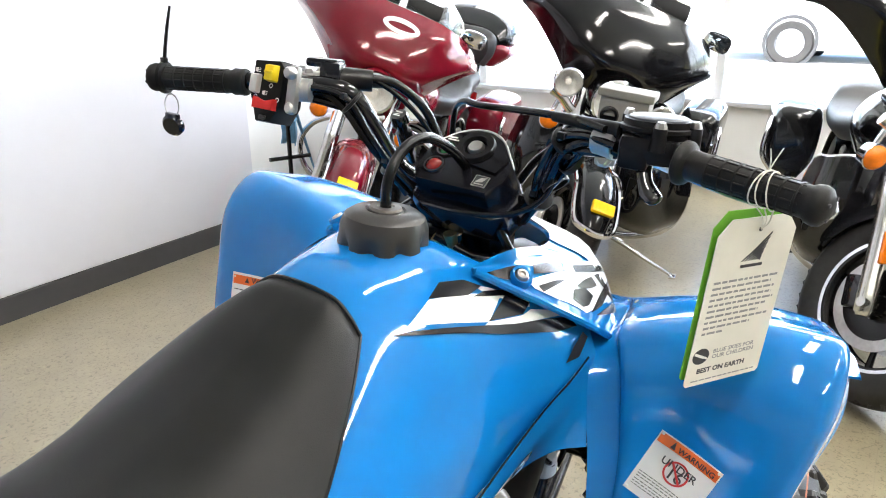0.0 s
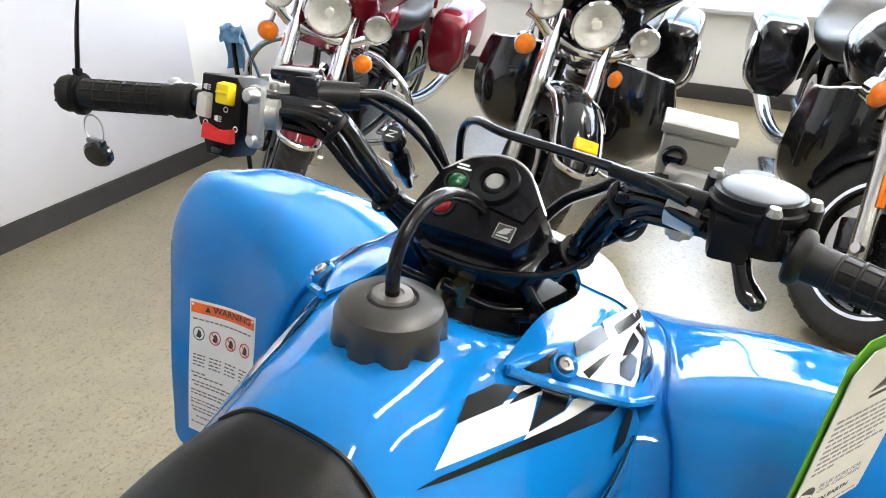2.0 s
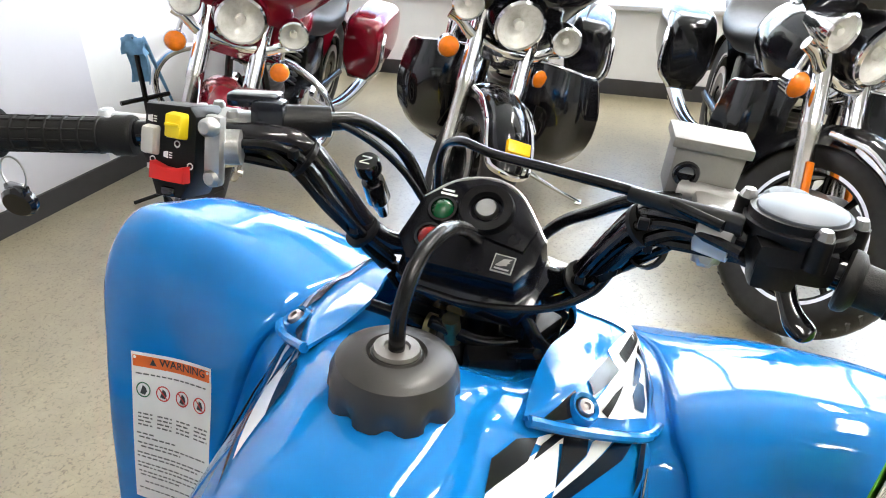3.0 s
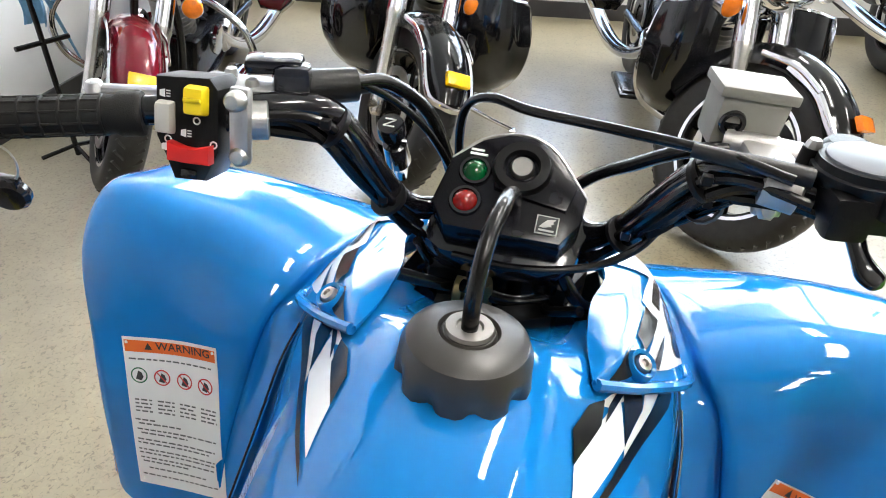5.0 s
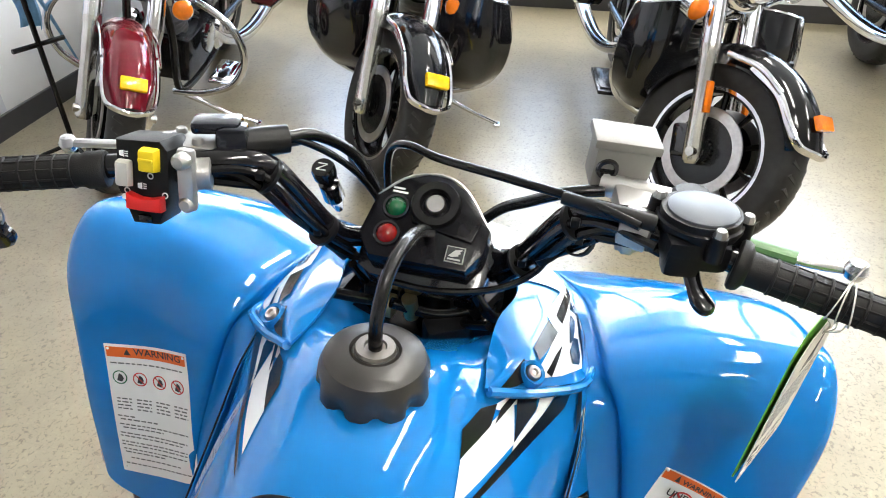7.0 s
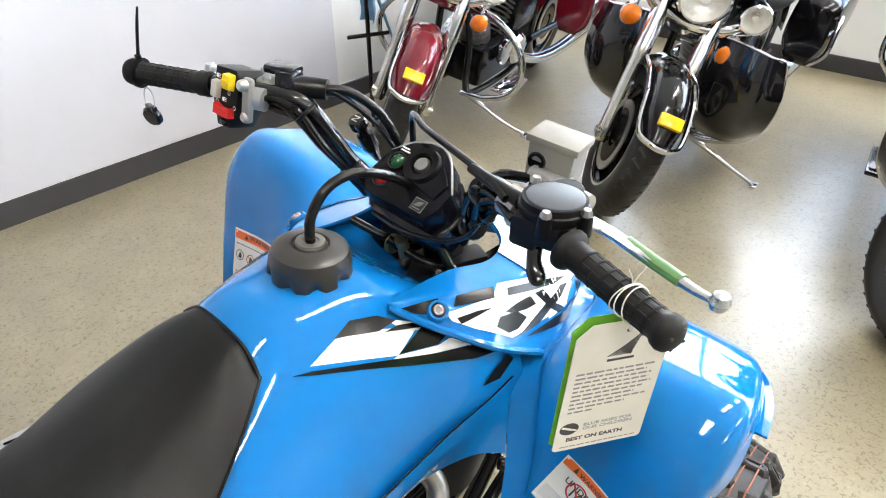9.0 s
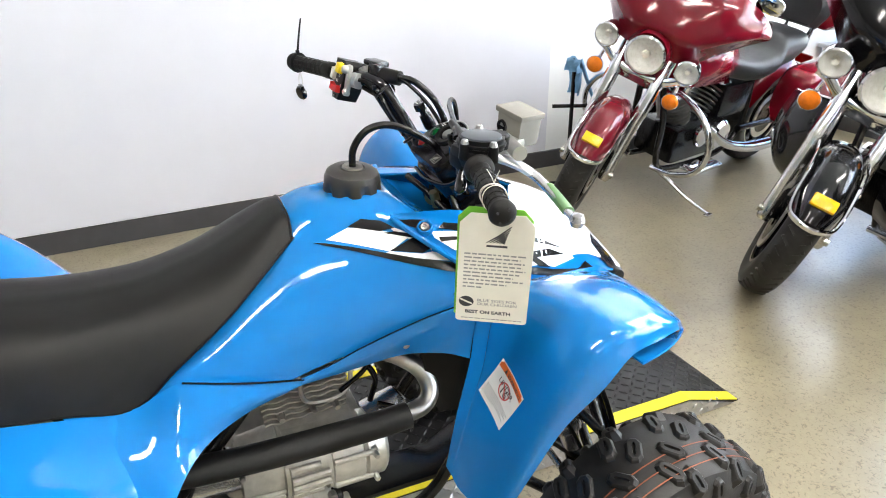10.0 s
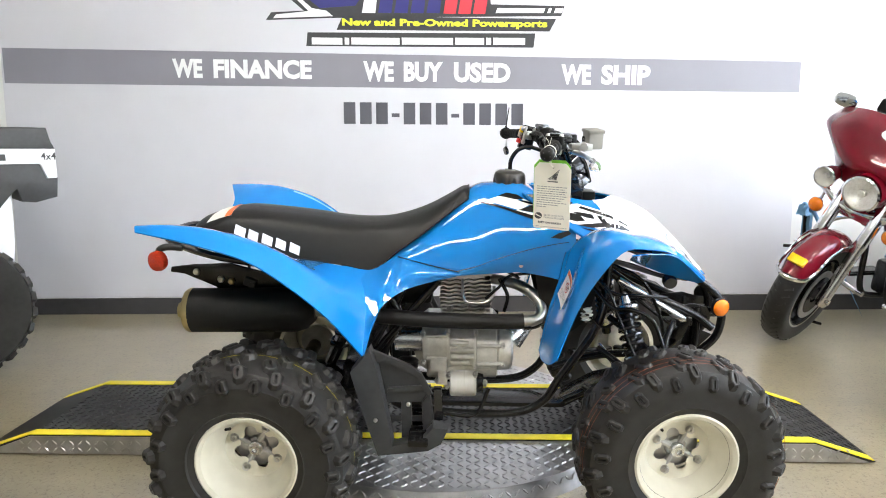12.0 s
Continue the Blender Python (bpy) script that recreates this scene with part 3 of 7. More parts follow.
for s in (1, -1):
    bm = bmesh.new()
    sheet(bm, skin(HOOD, 5, 5, u=(0.42, 0.97), v=(0.0, 0.80), lift=0.002, flip=s))
    part("white_panel", bm, WHITE, ATV, "glossy white graphic over the nose")
    bm = bmesh.new()
    edge = [HOOD[2][0]] + [tuple(Vector(p) + Vector((-.004, .004, -.002))) for p in HOOD[2][1:4]]
    tube(bm, [(x, y * s, z) for x, y, z in edge], 0.005, 8, 5)
    part("cover_edge", bm, BLUE, ATV)
    bolt = bmesh.new()
    lathe(bolt, [(0, .003), (.003, .003), (.0035, .006), (.0065, .0055), (.008, .002), (.008, -.006)], (.212, s * .133, .905), (-.25, s * .45, .85), 16)
    part("bolt", bolt, STEEL, ATV, "recessed steel cover bolt")
    ring = bmesh.new()
    lathe(ring, [(.009, .003), (.012, .0045), (.014, 0), (.014, -.006)], (.212, s * .133, .905), (-.25, s * .45, .85), 20, False)
    part("bolt_boss", ring, BLUE, ATV)

# front fenders
FEND = [[(.206, .262, .492), (.230, .248, .60), (.262, .225, .69), (.285, .195, .765), (.33, .165, .79), (.41, .15, .785), (.50, .13, .765), (.600, .10, .735)],
        [(.208, .318, .486), (.238, .332, .60), (.273, .340, .70), (.304, .335, .812), (.348, .325, .855), (.42, .31, .848), (.51, .29, .822), (.628, .22, .736)],
        [(.218, .396, .504), (.246, .420, .614), (.270, .434, .708), (.304, .447, .814), (.360, .446, .865), (.425, .432, .856), (.515, .40, .826), (.637, .295, .726)],
        [(.234, .422, .526), (.266, .440, .628), (.303, .450, .712), (.345, .470, .787), (.390, .465, .829), (.45, .451, .829), (.525, .416, .806), (.632, .330, .718)]]


def ridge(inner, outer):
    """Two rails that press a crisp ridge into the fender beside its inner edge."""
    low, high = [], []
    for i, (a, b) in enumerate(zip(inner, outer)):
        a, b = Vector(a), Vector(b)
        face = 1.0 - min(1, max(0, (i - 2.5) / 1.5))
        fade = (0.0, 0.25, 0.7, 1, 1, 0.8, 0.4, 0.0)[i]
        low.append(tuple(a.lerp(b, .30) + Vector((.018 * face, 0, -.014 * (1 - face))) * fade))
        high.append(tuple(a.lerp(b, .385) + Vector((-.006 * face, 0, .004 * (1 - face))) * fade))
    return [inner, low, high, outer]


FEND = ridge(FEND[0], FEND[1]) + FEND[2:]
for s, key in ((1, "fendL"), (-1, "fendR")):
    bm = bmesh.new()
    # the left fender is sprung outwards by a centimetre at its edge
    out = .011 if s > 0 else 0.0
    sheet(bm, skin([[(x, y + out * min(1, max(0, (y - .25) / .15)), z) for x, y, z in r] for r in FEND], 6, 6, flip=s), 0.0045)
    keep(key, bm)
    ff = part("front_fender", bm, BLUE, ATV, "glossy blue front fender with a deep rear flap", 50)
    bm = bmesh.new()
    sheet(bm, skin([[(.40, .478, .822), (.46, .462, .822), (.53, .418, .802), (.630, .328, .716)], [(.43, .33, .775), (.48, .315, .752), (.545, .30, .726), (.626, .290, .702)]], 5, 4, flip=s), .003)
    part("fender_underside", bm, BLUE, ff, "blue turned-in underside of the fender")
    bm = bmesh.new()
    sheet(bm, skin([[(.36, .31, .780), (.44, .32, .762), (.52, .29, .728), (.60, .25, .702)], [(.40, .17, .735), (.46, .17, .715), (.53, .15, .69), (.60, .13, .665)]], 4, 4, flip=s), .004)
    part("inner_mudguard", bm, BLACKP, ff, "black inner mudguard")
    bm = bmesh.new()
    lathe(bm, [(.007, .012), (.016, .012), (.019, .006), (.019, -.010)], (.548, s * .30, .706), (0, s, -.2), 18)
    part("fender_boss", bm, NAVYG, ff)
    # no real opening: a black plate stands in for the gap's shade
    bm = bmesh.new()
    slab(bm, [(.236, .762), (.285, .786), (.306, .796), (.320, .776), (.336, .752), (.300, .744), (.262, .752)], -.002, .002, basis((0, s * .190, 0), (1, 0, 0), (0, 0, 1)), .001)
    part("opening_shade_plate", bm, BLACKP, ff, "black plate drawn as the shaded gap between tank cover and fender")

# rear fenders
REAR = [[(-.785, .13, .808), (-.72, .142, .794), (-.62, .146, .761), (-.52, .150, .735), (-.42, .153, .719), (-.33, .157, .704), (-.22, .172, .682)],
        [(-.80, .25, .838), (-.745, .26, .838), (-.65, .275, .822), (-.53, .28, .785), (-.42, .275, .735), (-.33, .262, .68), (-.235, .245, .625)],
        [(-.846, .378, .874), (-.775, .382, .876), (-.67, .383, .866), (-.545, .375, .828), (-.44, .36, .760), (-.35, .345, .668), (-.262, .33, .56)],
        [(-.846, .405, .862), (-.772, .430, .854), (-.675, .445, .836), (-.545, .443, .792), (-.437, .428, .712), (-.35, .405, .622), (-.275, .385, .520)]]
for s, key in ((1, "rearL"), (-1, "rearR")):
    bm = bmesh.new()
    sheet(bm, skin(REAR, 6, 6, flip=s), 0.0045)
    keep(key, bm)
    part("rear_fender", bm, BLUE, ATV, "glossy blue swept rear fender", 50)
bm = bmesh.new()
sheet(bm, skin([[(-.79, .14, .812), (-.72, .15, .798), (-.62, .155, .770)], [(-.80, 0, .79), (-.72, 0, .775), (-.62, 0, .755)], [(-.79, -.14, .812), (-.72, -.15, .798), (-.62, -.155, .770)]], 4, 4), 0.004)
part("tail_bridge", bm, BLUE, ATV)

APRON = [[(-.36, .150, .709), (-.272, .157, .700), (-.195, .174, .742), (-.105, .182, .719), (-.012, .182, .697)],
         [(-.30, .25, .655), (-.255, .235, .668), (-.195, .215, .688), (-.11, .199, .692), (-.015, .186, .691)],
         [(-.272, .385, .522), (-.245, .31, .612), (-.19, .235, .650), (-.115, .195, .668), (-.02, .183, .687)]]
for s in (1, -1):
    bm = bmesh.new()
    sheet(bm, skin(APRON, 6, 5, flip=s), 0.004)
    ap = part("side_apron", bm, BLUE, ATV, "blue side panel running into the rear fender")
    bm = bmesh.new()
    tube(bm, [(x, s * (y + .0030), z + .001) for x, y, z in APRON[0][2:]], .0016, 6, 4)
    part("cover_seam", bm, BLACKD, ap, "dark gap between the panels")

# seat
SEAT = [(-.835, [(0, .800), (.03, .799), (.06, .797), (.075, .79), (.08, .783)]),
        (-.80, [(0, .832), (.045, .828), (.085, .815), (.105, .80), (.11, .785)]),
        (-.69, [(0, .862), (.064, .857), (.108, .837), (.128, .805), (.138, .780)]),
        (-.57, [(0, .856), (.066, .850), (.113, .829), (.134, .787), (.146, .746)]),
        (-.46, [(0, .843), (.066, .837), (.112, .815), (.135, .772), (.150, .727)]),
        (-.36, [(0, .829), (.063, .823), (.108, .803), (.133, .762), (.151, .714)]),
        (-.27, [(0, .826), (.061, .820), (.102, .803), (.132, .757), (.157, .702)]),
        (-.20, [(0, .836), (.057, .830), (.098, .814), (.126, .786), (.152, .753)]),
        (-.12, [(0, .862), (.053, .857), (.088, .844), (.115, .828), (.136, .809)]),
        (-.05, [(0, .898), (.046, .894), (.074, .885), (.093, .872), (.106, .860)]),
        (-.012, [(0, .920), (.034, .918), (.054, .911), (.072, .898), (.084, .886)]),
        (.007, [(0, .924), (.030, .922), (.046, .917), (.060, .906), (.071, .897)])]
bm = bmesh.new()
loft(bm, SEAT, 5, 5)
keep("seat", bm)
part("seat", bm, SEATV, ATV, "matt black vinyl seat with a white maker's mark", 60)
bm = bmesh.new()
for s in (1, -1):
    tube(bm, [(x + .002, s * (sec[4][0] - .001), sec[4][1] - .002) for x, sec in SEAT[1:]], 0.0025, 6, 4)
tube(bm, [(.006, .073, .896), (.008, .061, .907), (.009, .046, .918), (.009, .030, .923), (.009, 0, .925), (.009, -.030, .923), (.009, -.046, .918), (.008, -.061, .907), (.006, -.073, .896)], 0.0022, 6, 4)
part("seat_piping", bm, BLACKP, ATV)

# fuel cap with its breather hose
cap = bmesh.new()
seg = 64
prof = [(.0, .0400), (.019, .0400), (.0205, .0370), (.0225, .0405), (.036, .0390), (.0440, .0335), (.0480, .0240), (.0490, .0150), (.0500, .0060), (.0503, .0000), (.0500, -.004), (.046, -.006), (.0, -.006)]
lathe(cap, prof, (.132, 0, .930), (0.06, 0, 1), seg)
for v in cap.verts:
    d = Vector((v.co.x - .132, v.co.y))
    h = v.co.z - .930
    if d.length > 0.045 and h < .020:
        a = math.atan2(d.y, d.x)
        k = 1 - 0.15 * max(0, math.cos(9 * a)) ** .8 * min(1, (.020 - h) / .013)
        v.co.x, v.co.y = .132 + d.x * k, d.y * k
fc = part("fuel_cap", cap, CAPP, ATV, "black scalloped screw-on fuel cap", 30)
bm = bmesh.new()
lathe(bm, [(.0, .002), (.0455, .002), (.0465, -.002), (.0465, -.013), (.044, -.017), (.0, -.017)], (.132, 0, .930), (0.06, 0, 1), 40)
part("cap_collar", bm, BLACKP, fc, "plain dark collar under the flutes")
bm = bmesh.new()
lathe(bm, [(.0, .0015), (.009, .0015), (.010, .0035), (.017, .003), (.018, .0)], (.1345, 0, .9705), (0.06, 0, 1), 24)
part("breather_plate", bm, PIPE, fc)
bm = bmesh.new()
tube(bm, [(.134, 0, .966), (.137, 0, 1.003), (.160, -.002, 1.033), (.197, -.006, 1.040), (.245, -.006, 1.020), (.285, -.006, .992), (.306, -.008, .972)], .0062, 12, 6)
part("breather_hose", bm, CABLE, fc, "black rubber breather hose")


# ---- handlebar, turned slightly to the left ----
def steer(p, deg=4.4, c=(.275, 0)):
    a = radians(deg)
    x, y = p[0] - c[0], p[1] - c[1]
    return Vector((c[0] + x * math.cos(a) - y * math.sin(a), c[1] + x * math.sin(a) + y * math.cos(a), p[2]))


def st(pts):
    return [steer(p) for p in pts]


bars_empty = bmesh.new()
tube(bars_empty, st([(.165, .40, 1.056), (.20, .30, 1.062), (.228, .215, 1.066), (.244, .168, 1.068), (.256, .142, 1.058), (.276, .122, 1.018), (.297, .104, .975), (.312, .084, .953), (.322, .05, .950), (.322, -.05, .950), (.312, -.084, .953), (.297, -.104, .975), (.276, -.122, 1.018), (.256, -.142, 1.058), (.244, -.168, 1.068), (.228, -.215, 1.066), (.20, -.30, 1.062), (.165, -.40, 1.056)]), .0112, 14, 5)
hb = part("handlebar", bars_empty, BLACKG, ATV, "gloss black steel handlebar with cables strapped to it")


def grip(s):
    a, b = steer((.166, s * .397, 1.056)), steer((.207, s * .272, 1.062))
    ax = (b - a).normalized()
    L = (b - a).length
    bm = bmesh.new()
    inner_end = [(.0146, L - .020), (.0168, L - .016), (.0165, L - .007), (.0172, L - .003), (.016, L), (0, L)] if s > 0 else [(.0146, L - .016), (.0150, L - .009), (.0200, L - .006), (.0215, L - .003), (.0215, L + .001), (.0195, L + .003), (0, L + .003)]
    lathe(bm, [(0, -.006), (.006, -.006), (.011, -.004), (.0165, 0), (.0182, .005), (.0172, .011), (.0148, .014), (.0138, .05)] + inner_end, a, ax, 28)
    g = part("grip", bm, GRIP, hb, "ribbed black rubber handlebar grip")
    bm = bmesh.new()
    q = ax.to_track_quat("Z", "Y")
    for i in range(7):
        h = .022 + (L - .05) * i / 6
        lathe(bm, [(.0138, h - .0016), (.0156, h - .0009), (.0156, h + .0009), (.0138, h + .0016)], a, ax, 24, False)
    for k in range(10):
        d = q @ Vector((math.cos(k * .628), math.sin(k * .628), 0)) * .0142
        rod(bm, a + ax * .018 + d, a + ax * (L - .028) + d, .0011, 6)
    part("rib", bm, GRIP, g)
    bm = bmesh.new()
    for k in range(4):
        d = q @ Vector((math.cos(k * 1.57 + .5), math.sin(k * 1.57 + .5), 0)) * .010
        rod(bm, a + d - ax * .0056, a + d - ax * .003, .0018, 8)
    part("end_hole", bm, INK, g)


grip(1), grip(-1)

# left switch housing
SW = basis((.181, .222, 1.081), steer((.215, 0, 1)) - steer((.215, 1, 1)), (.27, 0, .96)) @ pose(-.007, -.018, -.031)
bm = bmesh.new()
slab(bm, [(-.026, .032), (.015, .035), (.022, .027), (.023, -.018), (.012, -.042), (-.012, -.043), (-.019, -.026), (-.026, -.012)], -.022, .022, SW, .004)
sw = part("switch_housing", bm, BLACKP, hb, "black switch box with yellow, grey and red switches")
for nm, c, sz, mt, lab in (("light_switch", (.007, .018, .026), (.017, .022, .012), YELSW, "yellow rocker switch"),
                           ("dimmer_switch", (-.017, .003, .025), (.014, .025, .010), GREYSW, "grey sliding switch"),
                           ("stop_switch", (.003, -.021, .026), (.031, .013, .011), REDSW, "red engine stop switch"),
                           ("starter_button", (.0, -.037, .022), (.014, .008, .004), BLACKG, "black starter button")):
    bm = bmesh.new()
    if nm == "stop_switch":
        x, y, z = c
        slab(bm, [(x - .016, y - .006), (x - .004, y - .006), (x + .004, y - .006), (x + .016, y - .006), (x + .016, y + .008), (x + .004, y + .0045), (x - .004, y + .0045), (x - .016, y + .008)], z - .006, z + .005, Matrix(), .0015)
    else:
        block(bm, c, sz, .0025, taper=.85)
    if nm == "light_switch":
        block(bm, (c[0], c[1] + .001, c[2] + .006), (.013, .003, .003), .001)
    bmesh.ops.transform(bm, matrix=SW, verts=bm.verts)
    part(nm, bm, mt, sw, lab)
for k, (x, y) in enumerate(((-.018, .020), (.006, .003), (-.002, -.007), (-.016, -.013), (-.017, -.019), (.019, -.013), (-.002, -.037))):
    bm = bmesh.new()
    if k % 2:
        lathe(bm, [(.0018, .0002), (.0024, .0005), (.0030, .0002)], SW @ Vector((x, y, .0222)), SW.to_3x3() @ Vector((0, 0, 1)), 14, False)
    else:
        slab(bm, [(x - .004, y - .002), (x, y - .003), (x, y + .003), (x - .004, y + .002)], .0222, .0226, SW)
        for j in (-.002, 0, .002):
            slab(bm, [(x + .001, y + j - .0004), (x + .004, y + j - .0004), (x + .004, y + j + .0004), (x + .001, y + j + .0004)], .0222, .0226, SW)
    part("switch_mark", bm, LABEL, sw)
# clamp, choke lever bracket and mirror boss
bm = bmesh.new()
c0 = steer((.222, .192, 1.062))
axl = (steer((.248, .170, 1.062)) - steer((.20, .30, 1.062))).normalized()
lathe(bm, [(.011, -.009), (.0145, -.008), (.0145, .008), (.011, .009)], c0, axl, 20)
block(bm, c0 + Vector((-.015, .005, .001)), (.010, .016, .058), .0045, (0, 10, 0))
cl = part("lever_clamp", bm, CASTG, hb, "bare alloy clamp with two bolts")
for dz in (.022, -.021):
    bm = bmesh.new()
    lathe(bm, [(0, .007), (.005, .0065), (.0072, .004), (.0078, .0), (.0078, -.004)], c0 + Vector((-.020, .005, dz)), (-1, 0, .2), 16)
    part("bolt", bm, STEEL, cl)
bm = bmesh.new()
block(bm, c0 + Vector((.026, .022, .010)), (.030, .052, .016), .004, (0, 0, 8))
for dx, dy in ((.020, .042), (.034, .036), (.020, .012)):
    lathe(bm, [(0, .006), (.004, .006), (.0055, .003), (.0055, -.004)], c0 + Vector((dx, dy, .017)), (0, 0, 1), 10)
part("lever_perch", bm, CASTG, hb, "bare alloy lever perch with small bolts")
bm = bmesh.new()
block(bm, c0 + Vector((.036, -.014, .014)), (.030, .030, .040), .009, (0, 8, 20))
block(bm, c0 + Vector((.040, .002, .030)), (.030, .044, .012), .005, (0, 6, 20))
part("perch_cover", bm, NAVYG, hb, "gloss black perch cover")
bm = bmesh.new()
rod(bm, c0 + Vector((.040, -.020, .014)), c0 + Vector((.066, -.054, .013)), .0145, 18, .0135)
rod(bm, c0 + Vector((.064, -.052, .013)), c0 + Vector((.078, -.066, .010)), .0085, 14, .0058)
part("cable_boot", bm, RUBBER, hb, "black rubber cable boot")
# wiring taped along both falling arms of the bar
for sgn in (1, -1):
    arm = [Vector(p) for p in st([(.228, sgn * .215, 1.066), (.244, sgn * .172, 1.066), (.256, sgn * .142, 1.054), (.276, sgn * .122, 1.014), (.297, sgn * .104, .972), (.318, sgn * .080, .940)])]
    for dx, dy, dz, r in ((-.012, .004, -.009, .0052), (-.015, -.006, -.001, .0042), (-.004, -.004, -.016, .0048), (.004, .012, .008, .0044)):
        bm = bmesh.new()
        tube(bm, [p + Vector((dx, sgn * dy, dz)) * (1 + .25 * math.sin(2.1 * i + dx * 300)) for i, p in enumerate(arm)], r, 8, 5)
        part("taped_wire", bm, CABLE, hb)
    for k in (2, 4):
        ax_ = (arm[k + 1] - arm[k - 1]).normalized()
        bm = bmesh.new()
        lathe(bm, [(.0165, -.0025), (.0180, -.002), (.0180, .002), (.0165, .0025)], arm[k] + Vector((-.004, 0, -.003)), ax_, 16)
        block(bm, arm[k] + Vector((-.020, 0, .006)), (.007, .008, .008), .0015)
        part("wire_band", bm, BLACKP, hb)
# left lever
bm = bmesh.new()
tube(bm, st([(.262, .180, 1.060), (.270, .215, 1.058), (.268, .25, 1.056), (.262, .30, 1.054), (.256, .335, 1.053)]), [.010, .008, .0065, .006, .006], 10, 5, rz=.7)
lathe(bm, [(0, -.009), (.006, -.007), (.009, 0), (.006, .007), (0, .009)], steer((.255, .342, 1.052)), (0, 0, 1), 14)
part("brake_lever", bm, ALLOYB, hb, "polished alloy lever with a ball end")

# right side: throttle, brake reservoir and lever
tc_ = steer((.224, -.238, 1.064))
bm = bmesh.new()
axr = (steer((.20, -.30, 1.062)) - steer((.228, -.215, 1.066))).normalized()
block(bm, tc_ + Vector((-.004, .002, .004)), (.050, .054, .028), .009, (0, 0, 10))
block(bm, tc_ + Vector((-.020, .010, -.004)), (.022, .030, .024), .006, (0, 0, 10))
lathe(bm, [(0, -.006), (.030, -.006), (.033, -.004), (.033, .001), (.0355, .002), (.0355, .006), (.033, .007), (.0325, .013), (0, .013)], tc_ + Vector((.006, 0, .018)), (0.03, 0.05, 1), 32)
th = part("throttle_housing", bm, BLACKP, hb, "black thumb throttle housing")
bm = bmesh.new()
lathe(bm, [(0, .0028), (.026, .0026), (.0285, .0015), (.029, 0)], tc_ + Vector((.006, 0, .0312)), (0.03, 0.05, 1), 32)
part("throttle_cover", bm, DISCG, th, "round satin grey cover")
bm = bmesh.new()
lathe(bm, [(0, -.010), (.016, -.010), (.017, .009), (.014, .012), (0, .012)], tc_ + Vector((.036, .006, .018)), (0.03, 0.05, 1), 24)
part("cable_entry", bm, BLACKP, th)
for dx, dy in ((.020, .034), (.006, -.036), (-.026, -.012)):
    bm = bmesh.new()
    lathe(bm, [(0, .010), (.007, .010), (.008, -.012)], tc_ + Vector((dx, dy, .018)), (0, 0, 1), 12)
    part("screw_boss", bm, BLACKP, th)
    bm = bmesh.new()
    lathe(bm, [(0, .006), (.004, .006), (.006, .002), (.006, -.010)], tc_ + Vector((dx, dy, .028)), (0, 0, 1), 8)
    part("screw", bm, STEEL, th)
bm = bmesh.new()
tube(bm, [tc_ + Vector(p) for p in ((-.006, .004, -.008), (-.018, -.001, -.014), (-.026, -.007, -.025), (-.030, -.014, -.034), (-.035, -.022, -.038), (-.037, -.025, -.039))], [.010, .008, .0075, .0095, .008, .002], 12, 5, rz=.6)
part("thumb_lever", bm, BLACKG, th, "curved black thumb throttle lever")
rc = steer((.268, -.195, 1.062))
bm = bmesh.new()
lathe(bm, [(.013, -.014), (.018, -.012), (.018, .012), (.013, .014)], steer((.236, -.192, 1.064)), axr, 20)
block(bm, rc + Vector((-.024, .004, -.010)), (.008, .022, .034), .004, (0, 14, 8))
block(bm, rc + Vector((.030, .004, -.006)), (.060, .036, .022), .006, (0, 0, 8))
rod(bm, rc + Vector((.044, .034, -.004)), rc + Vector((.030, -.048, -.002)), .0115, 16)
mc = part("brake_master_cylinder", bm, CASTG, hb, "bare alloy front brake master cylinder")
bm = bmesh.new()
lathe(bm, [(0, .007), (.005, .007), (.0065, .004), (.0085, .003), (.0085, 0)], rc + Vector((-.029, .004, -.020)), (-1, 0, .25), 6)
part("bolt", bm, STEEL, mc)
RM = pose(.3485, -.174, 1.080, 3, 0, 10)
bm = bmesh.new()
block(bm, (0, 0, -.006), (.040, .054, .046), .005, taper=1.05)
bmesh.ops.transform(bm, matrix=RM, verts=bm.verts)
RGREY = mat("reservoir_grey", (.24, .23, .21), .5, metal=.1, vary=.1, scale=50, bump=.2, bscale=500)
rs = part("reservoir", bm, RGREY, mc, "square grey brake fluid reservoir")
bm = bmesh.new()
block(bm, (0, 0, .019), (.046, .063, .009), .002)
bmesh.ops.transform(bm, matrix=RM, verts=bm.verts)
part("reservoir_lid", bm, RGREY, rs, "flat alloy reservoir lid")
bm = bmesh.new()
lathe(bm, [(0, .0), (.006, .0), (.007, .003), (.010, .003), (.011, 0)], RM @ Vector((-.0205, .014, -.006)), RM.to_3x3() @ Vector((-1, 0, 0)), 20)
part("sight_glass", bm, BLACKG, rs)
bm = bmesh.new()
tube(bm, st([(.268, -.20, 1.048), (.302, -.228, 1.036), (.318, -.262, 1.024), (.314, -.32, 1.014), (.296, -.370, 1.016), (.284, -.394, 1.022)]), [.011, .010, .0095, .009, .0075, .006], 12, 5, rz=.7)
lathe(bm, [(0, -.011), (.008, -.008), (.011, 0), (.008, .008), (0, .011)], steer((.280, -.402, 1.026)), (0, 0, 1), 16)
part("brake_lever", bm, ALLOYB, hb, "polished alloy lever with a ball end")
bm = bmesh.new()
a, b = steer((.3195, -.285, 1.0195)), steer((.301, -.358, 1.0155))
tube(bm, [a, steer((.314, -.32, 1.0145)), b], .0094, 10, 3, rz=.72)
part("lever_sticker", bm, DULLGREEN, hb, "green band on the lever")

